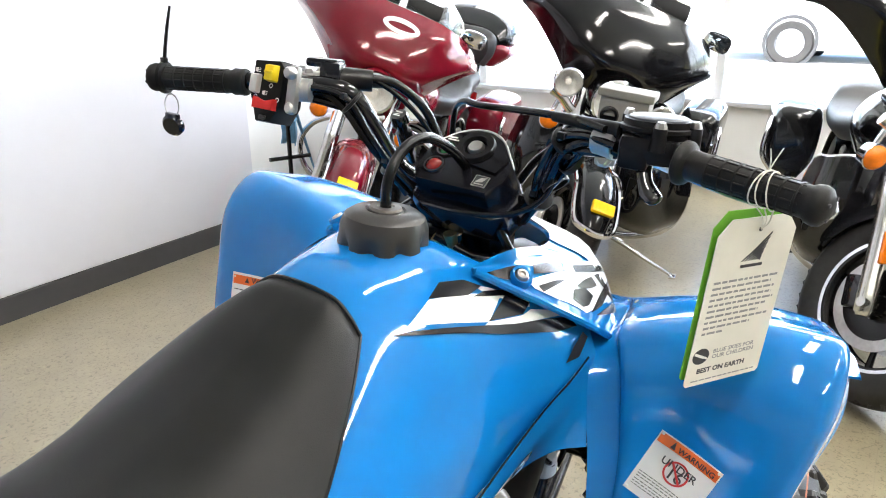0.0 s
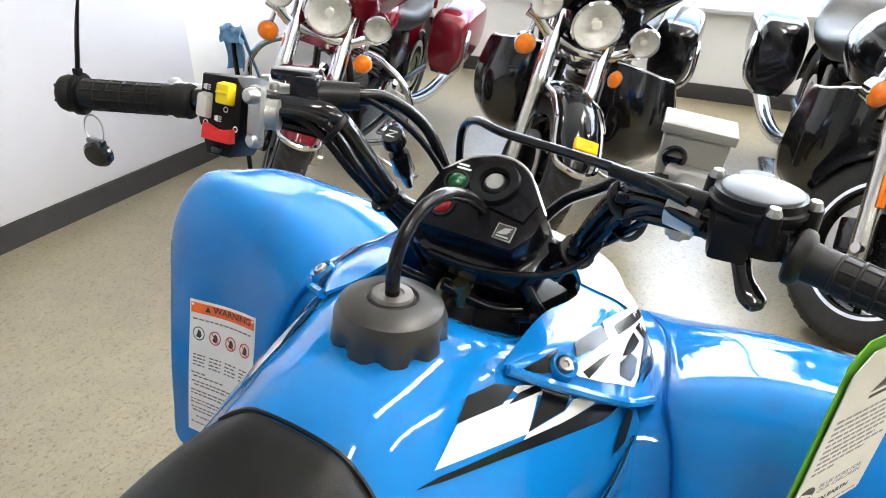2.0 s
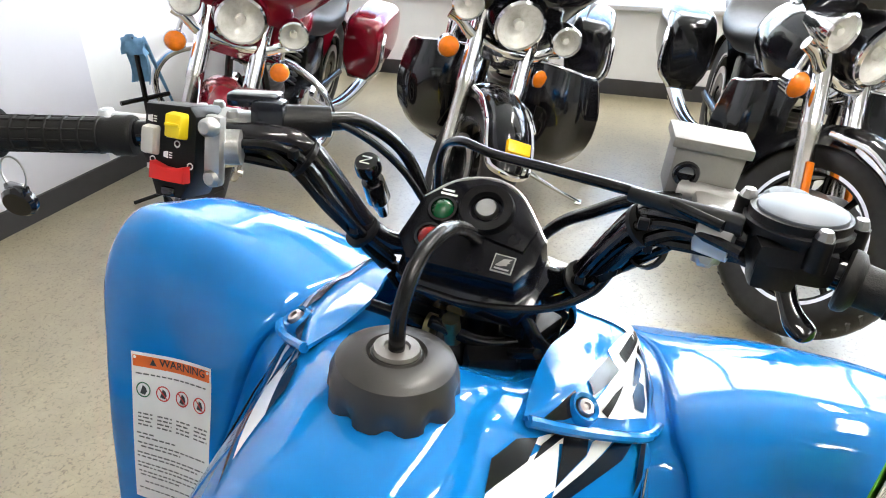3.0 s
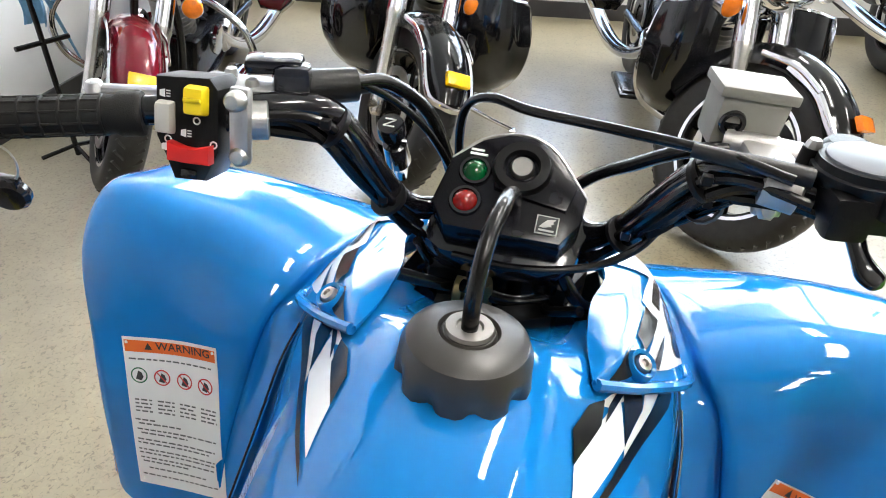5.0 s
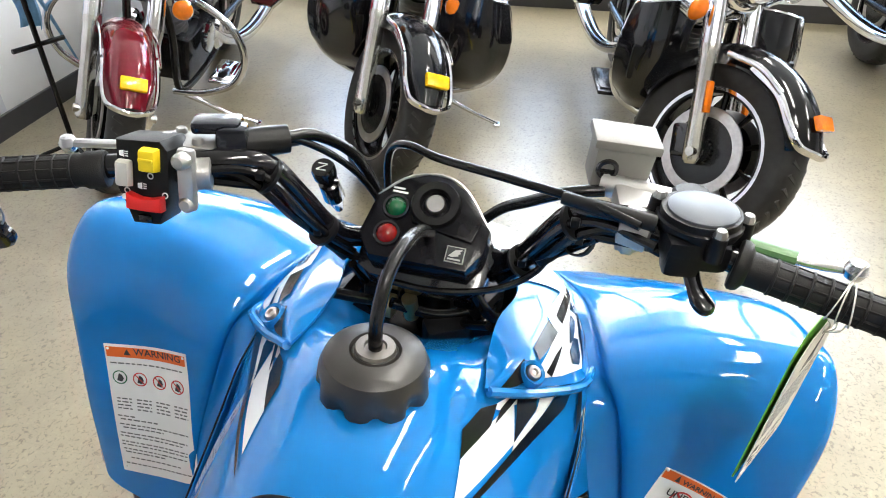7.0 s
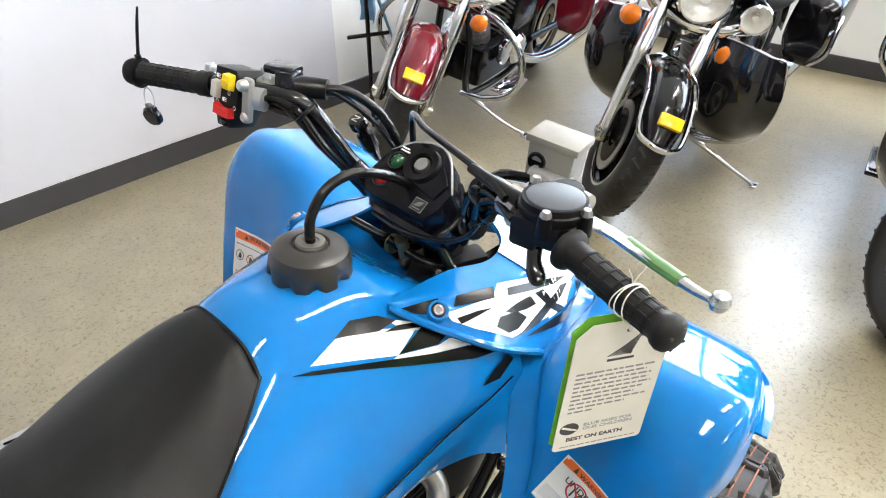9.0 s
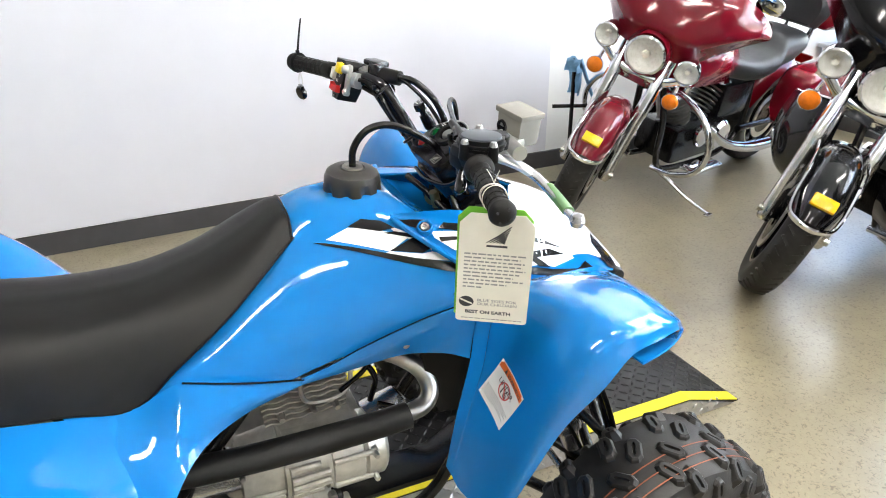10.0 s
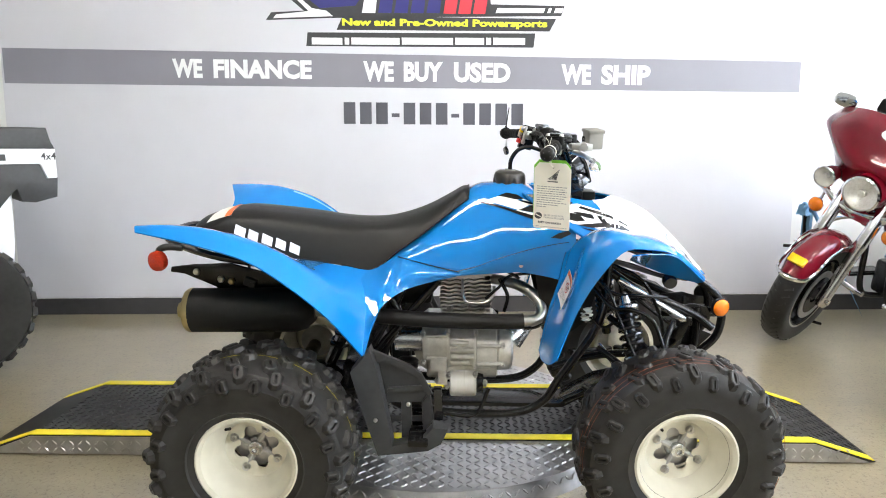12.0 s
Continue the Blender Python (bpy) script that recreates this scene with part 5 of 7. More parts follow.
lathe(bm, [(0, .0), (.032, .0), (.058, .006), (.0655, .014), (.0655, .33), (.056, .36), (.032, .385), (0, .385)], (-.825, -.175, .578), (1, 0, .01), 36)
mf = part("muffler", bm, MUFF, ATV, "matt black cylindrical muffler")
bm = bmesh.new()
lathe(bm, [(.016, .03), (.016, -.018), (.022, -.020), (.026, -.012), (.030, .002), (.062, .006), (.0665, .014), (.0665, .024)], (-.825, -.175, .578), (1, 0, .01), 28, False)
part("tailpipe", bm, GOLD, mf, "brass-tinted tailpipe tip")

# ---- frame, suspension, bumper ----
def bar(name, pts, r, material=BLACKM, label="", n=4, parent=None):
    bm = bmesh.new()
    tube(bm, pts, r, 10, n)
    return part(name, bm, material, parent or ATV, label)


for s in (1, -1):
    bar("frame_tube", [(-.30, s * .13, .70), (-.20, s * .14, .56), (-.25, s * .14, .42), (-.22, s * .13, .27), (-.05, s * .13, .235), (.15, s * .13, .235), (.238, s * .13, .275), (.288, s * .13, .352), (.40, s * .125, .533), (.43, s * .09, .70)], .0135, label="black tubular frame")
    bar("frame_tube", [(-.08, s * .13, .66), (-.22, s * .145, .50), (-.27, s * .15, .44)], .012)
    bar("frame_tube", [(.30, s * .13, .28), (.44, s * .11, .33), (.62, s * .08, .36), (.70, s * .07, .42), (.705, s * .07, .56)], .0125)
    bar("frame_tube", [(.40, s * .08, .70), (.52, s * .09, .62), (.68, s * .085, .55), (.75, s * .085, .50)], .0125)
    bar("frame_tube", [(-.30, s * .10, .68), (-.55, s * .09, .70), (-.80, s * .085, .765), (-.84, s * .08, .775)], .011)
    bar("a_arm", [(.36, s * .14, .33), (.50, s * .28, .285), (.545, s * .335, .27), (.56, s * .30, .285), (.60, s * .14, .34)], .0115, label="black lower suspension arm")
    bar("a_arm", [(.40, s * .13, .45), (.50, s * .26, .40), (.545, s * .33, .375), (.56, s * .28, .40), (.60, s * .13, .46)], .0105)
    bar("tie_rod", [(.42, s * .05, .43), (.46, s * .20, .39), (.47, s * .33, .36)], .0075, ALLOYB, "bare metal tie rod")
    # front shock
    a, b = Vector((.462, s * .15, .618)), Vector((.505, s * .255, .365))
    bm = bmesh.new()
    rod(bm, a, b, .017, 14)
    sh = part("front_shock", bm, BLACKM, ATV, "front shock absorber with a black coil spring")
    bm = bmesh.new()
    lathe(bm, [(.012, -.030), (.017, -.028), (.017, -.006), (.024, -.004), (.036, 0), (.037, .008), (.032, .014), (.020, .02)], a + (b - a) * .10, b - a, 20)
    part("top_cap", bm, ALLOYB, sh, "silver upper spring seat")
    bm = bmesh.new()
    lathe(bm, [(.018, -.012), (.031, -.008), (.033, 0), (.030, .010), (.022, .014), (.021, .050), (.012, .056)], a + (b - a) * .66, b - a, 20)
    part("lower_body", bm, ALLOYB, sh, "silver lower shock body")
    bm = bmesh.new()
    q = (b - a).to_track_quat("Z", "Y")
    tube(bm, [a + (b - a) * (.14 + .50 * k / 56) + q @ Vector((math.cos(k * .69), math.sin(k * .69), 0)) * .029 for k in range(57)], .0068, 8, 1)
    part("spring", bm, BLACKG, sh)
    bm = bmesh.new()
    lathe(bm, [(.010, 0), (.020, .003), (.013, .010), (.021, .014), (.013, .021), (.021, .025), (.013, .032), (.019, .036), (.008, .042)], (.355, s * .135, .580), (.15, s * .1, -1), 18)
    part("boot", bm, LABEL, ATV, "white ribbed rubber boot")
    # a black tube; the highlight along it is put in as bright alloy
    bar("frame_tube", [(.455, s * .10, .655), (.509, s * .10, .622), (.641, s * .10, .542), (.66, s * .09, .53)], .0115, ALLOYB, "black frame tube drawn in bright metal for the light it catches")
    bar("brake_hose", [(.36, s * .16, .66), (.42, s * .20, .60), (.47, s * .22, .60), (.53, s * .24, .57), (.56, s * .28, .47), (.56, s * .30, .40)], .0055, CABLE)
    bar("a_arm", [(.43, s * .12, .545), (.50, s * .20, .50), (.545, s * .29, .46), (.575, s * .21, .50), (.62, s * .12, .53)], .0105)
    # knuckle and brake
    bm = bmesh.new()
    block(bm, (.55, s * .335, .32), (.05, .035, .13), .01)
    lathe(bm, [(.02, -.01), (.080, -.006), (.085, .006), (.03, .012)], (.5645, s * .335, .272), (0, 1, 0), 28)
    part("steering_knuckle", bm, ALLOY, ATV)
    # front bumper hoop
    bar("bumper_hoop", [(.655, s * .060, .655), (.70, s * .062, .648), (.760, s * .062, .60), (.785, s * .060, .545), (.775, s * .058, .465), (.72, s * .055, .405)], .0125, label="black front bumper hoop")
    bm = bmesh.new()
    slab(bm, [(.60, .56), (.70, .57), (.735, .56), (.785, .555), (.785, .53), (.70, .528), (.60, .53)], -.003, .003, basis((0, s * .064, 0), (1, 0, 0), (0, 0, 1)), .001)
    slab(bm, [(.69, .50), (.76, .47), (.70, .405), (.66, .42)], -.003, .003, basis((0, s * .058, 0), (1, 0, 0), (0, 0, 1)), .001)
    part("bumper_plate", bm, BLACKM, ATV)
    for x, z in ((.70, .548), (.755, .545), (.62, .545)):
        bm = bmesh.new()
        lathe(bm, [(0, .005), (.005, .005), (.007, .002), (.007, 0)], (x, s * .0675, z), (0, s, 0), 6)
        part("bolt", bm, STEEL, ATV)
    bm = bmesh.new()
    lathe(bm, [(.0, .014), (.016, .012), (.025, .006), (.027, 0), (.027, -.004)], (.774, s * .080, .562), (.25, s, .0), 24)
    am = part("side_reflector", bm, AMBER, ATV, "round amber reflector")
    bm = bmesh.new()
    lathe(bm, [(.027, .002), (.030, .0), (.030, -.008), (0, -.010)], (.774, s * .080, .562), (.25, s, .0), 24)
    part("reflector_ring", bm, BLACKP, am)
    bm = bmesh.new()
    lathe(bm, [(.0, -.014), (.016, -.012), (.019, 0), (.016, .012), (0, .014)], (.685, s * .065, .672), (0, 1, 0), 18)
    part("rubber_mount", bm, RUBBER, ATV)
    # rear reflector lamp on its stalk
    bm = bmesh.new()
    lathe(bm, [(.0, .014), (.018, .013), (.028, .008), (.030, 0), (.028, -.01), (0, -.012)], (-.866, s * .245, .745), (-.35, s, 0), 24)
    part("rear_reflector", bm, REDREF, ATV, "round red rear reflector")
    bar("reflector_stalk", [(-.80, s * .225, .778), (-.838, s * .23, .782), (-.862, s * .235, .775), (-.866, s * .238, .748)], .010, RUBBER)
    bar("grab_bar", [(-.62, s * .15, .715), (-.74, s * .165, .742), (-.83, s * .155, .768), (-.888, s * .11, .780), (-.905, s * .05, .783), (-.908, 0, .784)], .011, BLACKG)
    bm = bmesh.new()
    slab(bm, [(-.868, .704), (-.872, .689), (-.83, .683), (-.737, .643), (-.738, .612), (-.730, .612), (-.726, .640), (-.684, .638), (-.681, .610), (-.672, .610), (-.668, .636), (-.55, .632), (-.50, .66), (-.60, .690), (-.69, .715), (-.80, .712)], -.004, .004, basis((0, s * .15, 0), (1, 0, 0), (0, 0, 1)), .002)
    br = part("fender_bracket", bm, BLACKM, ATV)
    for x, z in ((-.793, .690), (-.691, .661), (-.722, .668)):
        bm = bmesh.new()
        lathe(bm, [(0, .009), (.007, .009), (.011, .004), (.011, 0)], (x, s * .155, z), (0, s, 0), 6)
        part("bolt", bm, GOLD if x > -.7 else STEEL, br)
    bm = bmesh.new()
    block(bm, (-.636, s * .158, .658), (.036, .012, .026), .004, (0, 20, 0))
    rod(bm, (-.63, s * .160, .652), (-.63, s * .168, .652), .009, 10)
    part("cable_clip", bm, DARKCAST, br, "grey clip on the bracket")
    # footrest with heel guard
    bm = bmesh.new()
    HG = basis((0, s * .33, 0), (1, 0, 0), (0, 0, 1)) @ Matrix.Diagonal((1, 1, -s, 1))
    slab(bm, [(-.311, .470), (-.257, .538), (-.238, .480), (-.207, .305), (-.200, .254), (-.242, .224), (-.281, .354)], .0, .055, HG, .005)
    slab(bm, [(-.250, .530), (-.154, .489), (-.119, .463), (-.090, .404), (-.103, .394), (-.134, .453), (-.222, .500), (-.240, .490)], .022, .036, HG, .004)
    slab(bm, [(-.242, .226), (-.103, .242), (-.067, .263), (-.046, .309), (-.088, .313), (-.119, .280), (-.201, .256)], .012, .055, HG, .005)
    fg = part("heel_guard", bm, GREYP, ATV, "dark grey moulded heel guard and footwell")
    bm = bmesh.new()
    slab(bm, [(-.245, .505), (-.135, .458), (-.100, .396), (-.100, .362), (-.220, .362)], -.012, .0, HG, .003)
    slab(bm, [(-.215, .410), (-.096, .418), (-.094, .404), (-.215, .396)], .0, .014, HG, .003)
    slab(bm, [(-.122, .366), (-.098, .396), (-.088, .318), (-.118, .276)], -.012, .010, HG, .003)
    part("guard_web", bm, GREYP, fg)
    bm = bmesh.new()
    slab(bm, [(-.180, .366), (-.150, .366), (-.150, .248), (-.180, .248)], -.012, -.002, HG, .002)
    slab(bm, [(-.214, .318), (-.112, .318), (-.112, .302), (-.214, .302)], -.014, -.004, HG, .002)
    part("guard_grid", bm, GREYP, fg, "open grid at the foot of the guard")
    bm = bmesh.new()
    slab(bm, [(-.088, .404), (-.066, .404), (-.062, .312), (-.088, .312)], -.02, .006, HG, .003)
    part("guard_bracket", bm, BLACKG, fg)
    for x, z in ((-.159, .358), (-.245, .335)):
        bm = bmesh.new()
        lathe(bm, [(0, .004), (.004, .004), (.006, .002), (.006, -.004)], (x, s * (.335 if x > -.2 else .386), z), (0, s, 0), 10)
        part("bolt", bm, STEEL, fg)
    bm = bmesh.new()
    block(bm, (-.13, s * .30, .272), (.055, .20, .022), .006)
    for k in range(6):
        block(bm, (-.13, s * (.22 + .028 * k), .287), (.045, .008, .012), .002)
    part("foot_peg", bm, BLACKM, fg)
bm = bmesh.new()
slab(bm, [(-.20, .23), (.30, .23), (.42, .30), (.60, .34), (.62, .33), (.44, .285), (.31, .215), (-.20, .218)], -.05, .05, basis((0, 0, 0), (1, 0, 0), (0, 0, 1)), .003)
part("skid_plate", bm, BLACKM, ATV)
bm = bmesh.new()
rod(bm, (-.5645, -.34, .272), (-.5645, .34, .272), .024, 18)
block(bm, (-.44, 0, .30), (.26, .10, .075), .015)
block(bm, (-.35, .0, .33), (.07, .18, .09), .015)
lathe(bm, [(.03, -.05), (.075, -.045), (.08, .045), (.03, .05)], (-.5645, .02, .272), (0, 1, 0), 24)
part("swingarm", bm, BLACKM, ATV, "black swingarm and axle housing")
bm = bmesh.new()
rod(bm, (-.30, .0, .64), (-.44, .0, .345), .02, 16)
tube(bm, [Vector((-.30, 0, .64)).lerp(Vector((-.44, 0, .345)), .1 + .7 * k / 48) + Vector((math.cos(k * .785) * .03, math.sin(k * .785) * .033, 0)) for k in range(49)], .006, 8, 1)
part("rear_shock", bm, BLACKG, ATV)
# carburettor, airbox, wiring and fan behind the shroud
bm = bmesh.new()
block(bm, (-.19, .0, .64), (.18, .18, .14), .02)
rod(bm, (-.10, 0, .645), (-.03, 0, .655), .026, 16)
part("air_box", bm, BLACKP, ATV)
bm = bmesh.new()
block(bm, (-.20, -.06, .39), (.06, .07, .12), .015)
part("swingarm_pivot", bm, BLACKP, ATV)
bm = bmesh.new()
lathe(bm, [(0, -.012), (.085, -.012), (.09, .0), (.085, .012), (0, .012)], (.275, -.02, .635), (1, .25, 0), 28)
block(bm, (.30, 0, .64), (.03, .20, .22), .01)
part("oil_cooler_fan", bm, BLACKP, ATV)
bm = bmesh.new()
block(bm, (.02, -.075, .705), (.05, .045, .03), .006)
block(bm, (.075, -.06, .695), (.045, .05, .055), .008)
rod(bm, (.045, -.09, .715), (.09, -.09, .72), .010, 10)
part("carburettor", bm, ALLOYB, ATV)
for pts in ([(-.05, -.12, .70), (.03, -.125, .705), (.11, -.12, .69), (.16, -.13, .665)], [(.06, -.12, .60), (.10, -.13, .64), (.13, -.12, .67), (.20, -.12, .68)], [(.14, -.09, .52), (.20, -.10, .50), (.26, -.11, .54), (.30, -.10, .60)], [(.30, -.14, .62), (.36, -.15, .56), (.42, -.14, .52), (.50, -.14, .60)], [(.33, -.12, .69), (.40, -.17, .66), (.45, -.2, .55), (.50, -.28, .42)], [(-.15, -.14, .56), (-.20, -.12, .50), (-.16, -.11, .44)]):
    cable("wire", pts, .0045)

# dark parts filling the bay: inner splash guards, coil, hoses
for s in (1, -1):
    bm = bmesh.new()
    sheet(bm, skin([[(.20, s * .12, .72), (.30, s * .14, .73), (.42, s * .14, .72)], [(.22, s * .13, .60), (.30, s * .15, .60), (.38, s * .14, .62)], [(.25, s * .13, .50), (.30, s * .14, .50), (.36, s * .13, .54)]], 3, 3), .004)
    part("splash_guard", bm, BLACKP, ATV, "black inner splash guard")
    bar("frame_tube", [(-.17, s * .12, .66), (-.24, s * .150, .53), (-.30, s * .16, .43)], .011)
    bar("shift_rod", [(-.06, s * .17, .25), (.03, s * .175, .25), (.07, s * .16, .33)], .006)
bm = bmesh.new()
block(bm, (-.07, .06, .66), (.24, .06, .14), .02)
block(bm, (.00, .09, .42), (.22, .02, .16), .01)
part("far_side_cover", bm, BLACKM, ATV)
bm = bmesh.new()
lathe(bm, [(.022 + .010 * (k % 2), -.005 * k) for k in range(13)], (-.175, -.11, .405), (.1, 0, 1), 18)
part("rubber_bellows", bm, RUBBER, ATV, "ribbed black rubber bellows")
for pts in ([(-.10, -.13, .69), (.00, -.14, .712), (.09, -.135, .70), (.15, -.125, .705)], [(.10, -.11, .66), (.125, -.12, .61), (.115, -.12, .56)], [(.36, -.16, .69), (.43, -.16, .63), (.52, -.15, .62), (.60, -.10, .60)], [(.44, -.10, .70), (.52, -.13, .66), (.58, -.12, .55), (.60, -.12, .45)], [(.48, -.08, .62), (.56, -.10, .56), (.64, -.09, .50)]):
    cable("hose", pts, .0055)


# ---- touring motorcycles ----
def motorcycle(label, paint, paint_name, where, heading, lean, turn, lowers, wide=1.0, side_amber=False, trunk=False, group="motorcycles along the wall"):
    B = thing("motorcycle", label, "motorcycle", pose(where[0], where[1], 0.0, lean, 0, heading), group)
    u = Vector((-.438, 0, .899))
    foot = Vector((.157, 0, 0))
    rot = Matrix.Translation(foot) @ Matrix.Rotation(radians(turn), 4, u) @ Matrix.Translation(-foot)

    def P(name, bm, material, steered=False, lab="", parent=None, sharp=38):
        if steered:
            bmesh.ops.transform(bm, matrix=rot, verts=bm.verts)
        return part(name, bm, material, parent or B, lab, sharp)

    # wheels
    for x, W, steered in ((0.0, .130, True), (-1.63, .15, False)):
        R, rr = .315, .205
        bm = bmesh.new()
        half = [(rr - .005, .36 * W), (rr + .01, .44 * W), ((rr + R) / 2 + .01, .5 * W), (R - .03, .46 * W), (R - .010, .32 * W), (R, .10 * W)]
        lathe(bm, half + [(r, -h) for r, h in reversed(half)], (x, 0, R), seg=64, close=False)
        wh = P("tyre", bm, TYRE, steered, "black road tyre")
        bm = bmesh.new()
        for i in range(44):
            th = 2 * math.pi * i / 44
            for sgn in (1, -1):
                m = Matrix.Translation((x, 0, R)) @ Matrix.Rotation(th + (.07 if sgn > 0 else 0), 4, "Y") @ Matrix.Translation((0, sgn * .22 * W, R - .004)) @ Matrix.Rotation(sgn * .6, 4, "Z")
                v = [bm.verts.new(m @ Vector((q[0], sgn * q[1], q[2] + .0016))) for q in ((-.014, -.022, 0), (.014, -.022, 0), (.014, .018, -.014), (-.014, .018, -.014), (-.013, -.021, .0012), (.013, -.021, .0012), (.013, .017, -.0085), (-.013, .017, -.0085))]
                for f in ((4, 5, 6, 7), (0, 1, 5, 4), (1, 2, 6, 5), (2, 3, 7, 6), (3, 0, 4, 7)):
                    bm.faces.new([v[k] for k in f])
        tagged(P("tread", bm, TYRE, steered, "", wh), kind="stuff")
        bm = bmesh.new()
        lathe(bm, [(rr - .012, -.40 * W), (rr + .006, -.41 * W), (rr + .006, -.36 * W), (rr - .012, -.2 * W), (rr - .014, .2 * W), (rr + .006, .36 * W), (rr + .006, .41 * W), (rr - .012, .40 * W)], (x, 0, R), seg=48, close=False)
        lathe(bm, [(0, -.06), (.034, -.06), (.036, -.03), (.05, -.02), (.05, .02), (.036, .03), (.034, .06), (0, .06)], (x, 0, R), seg=24)
        for i in range(10):
            a = 2 * math.pi * i / 10
            d = Vector((math.cos(a), 0, math.sin(a)))
            tube(bm, [Vector((x, 0, R)) + d * .04, Vector((x, 0, R)) + d * .12, Vector((x, 0, R)) + d * .196], [.013, .009, .012], 8, 3)
        P("rim", bm, BLACKM, steered, "dark cast alloy wheel", wh)
        for y in (.40 * W, -.40 * W):
            bm = bmesh.new()
            lathe(bm, [(rr - .004, -.003), (rr + .007, -.004), (rr + .007, .004), (rr - .004, .003)], (x, y, R), seg=48, close=False)
            P("rim_lip", bm, CHROME, steered, "", wh)
        for y in (.062, -.062):
            bm = bmesh.new()
            lathe(bm, [(.112, -.003), (.146, -.003), (.146, .003), (.112, .003)], (x, y, R), seg=40, close=False)
            P("brake_disc", bm, STEEL, steered, "", wh)
            bm = bmesh.new()
            lathe(bm, [(.048, -.002), (.090, -.004), (.114, -.002), (.114, .002), (.090, .004), (.048, .002)], (x, y, R), seg=32, close=False)
            P("disc_carrier", bm, BLACKM, steered, "", wh)
    # front fender
    def fender(x, R, width, a0, a1, name, steered):
        g = []
        for i in range(29):
            a = radians(a0 + (a1 - a0) * i / 28)
            row = []
            for j in range(11):
                t = -1 + 2 * j / 10
                rad = R - .055 * abs(t) ** 2.6 - (.02 * abs(t) ** 6)
                row.append((x + rad * math.cos(a), t * width * (1 - .22 * max(0, 1 - i / 4)), .315 + rad * math.sin(a)))
            g.append(row)
        bm = bmesh.new()
        sheet(bm, np.array(g), .004)
        return P(name, bm, paint, steered, "glossy " + paint_name + " fender")

    ff = fender(0, .355, .088, 31, 168, "front_fender", True)
    bm = bmesh.new()
    pts = []
    for a, t in ((87, -1), (65, -1), (45, -1), (33, -.85), (29, -.4), (28, 0), (29, .4), (33, .85), (45, 1), (65, 1), (87, 1)):
        rad = (.355 - .055 * abs(t) ** 2.6 + .004)
        pts.append((rad * math.cos(radians(a)), t * .090, .315 + rad * math.sin(radians(a))))
    tube(bm, pts, .0085, 8, 5, rz=1.6)
    P("fender_trim", bm, CHROME, True, "chrome trim", ff)
    bm = bmesh.new()
    fm = Matrix.Translation((.360 * math.cos(radians(44)), 0, .315 + .360 * math.sin(radians(44)))) @ Matrix.Rotation(radians(-46), 4, "Y")
    block(bm, (.006, 0, 0), (.022, .088, .046), .006)
    bmesh.ops.transform(bm, matrix=fm, verts=bm.verts)
    P("fender_lamp", bm, YELLENS if not side_amber else AMBER, True, "yellow fender tip lamp" if not side_amber else "amber fender tip lamp", ff)
    for s in (1, -1):
        bm = bmesh.new()
        tube(bm, [(.315 * math.cos(radians(a)), s * .0965, .315 + .315 * math.sin(radians(a))) for a in (63, 83, 105)], .0045, 8, 4, rz=2.2)
        P("fender_strip", bm, CHROME, True, "", ff)
    # fork
    for s in (1, -1):
        ax = Vector((0, s * .108, .315))
        bm = bmesh.new()
        lathe(bm, [(.0, -.045), (.020, -.045), (.030, -.03), (.031, .02), (.029, .10), (.030, .30), (.034, .315), (.034, .335), (.0, .335)], ax, u, 24)
        rod(bm, ax + Vector((.012, -s * .02, 0)), ax + Vector((.012, s * .038, 0)), .016, 14)
        fk = P("fork_leg", bm, FORK, True, "polished fork leg")
        bm = bmesh.new()
        rod(bm, ax + u * .33, ax + u * .60, .0335, 24)
        P("fork_cover", bm, CHROME, True, "", fk)
        bm = bmesh.new()
        block(bm, ax + Vector((-.06, -s * .022, .005)), (.075, .05, .11), .015, (0, -26, 0))
        P("brake_caliper", bm, ALLOY if paint is REDPAINT else BLACKG, True, "", fk)
        if side_amber:
            bm = bmesh.new()
            block(bm, ax + u * .18 + Vector((.034, s * .012, .005)), (.012, .026, .10), .004, (0, -26, 0))
            P("fork_reflector", bm, AMBER, True, "long amber reflector", fk)
    # lamps
    def lamp(c, r, name, lens, label_, bulb=True):
        d = Vector((1, 0, -.10))
        bm = bmesh.new()
        lathe(bm, [(0, -.12), (r * .55, -.11), (r * .95, -.05), (r * 1.06, -.01), (r * 1.08, .012), (r * .98, .018), (r * .95, .006)], c, d, 32, False)
        sh = P(name, bm, CHROME, True, label_)
        bm = bmesh.new()
        lathe(bm, [(0, -.045), (r * .3, -.042), (r * .65, -.028), (r * .96, .002)], c, d, 32, False)
        if bulb:
            lathe(bm, [(r * .22, -.03), (r * .20, -.006), (0, -.004)], c, d, 20, False)
        P("reflector", bm, lens, True, "", sh)
        bm = bmesh.new()
        lathe(bm, [(r * .97, .005), (r * .8, .014), (r * .4, .020), (0, .022)], c, d, 32, False)
        lathe(bm, [(r * .97, .002), (r * .8, .011), (r * .4, .017), (0, .019)], c, d, 32, False)
        gl = P("lens", bm, CLEAR, True, "", sh)
        gl.visible_shadow = False

    lamp((-.152, 0, .866), .090, "headlight", LENSW, "round chrome headlight")
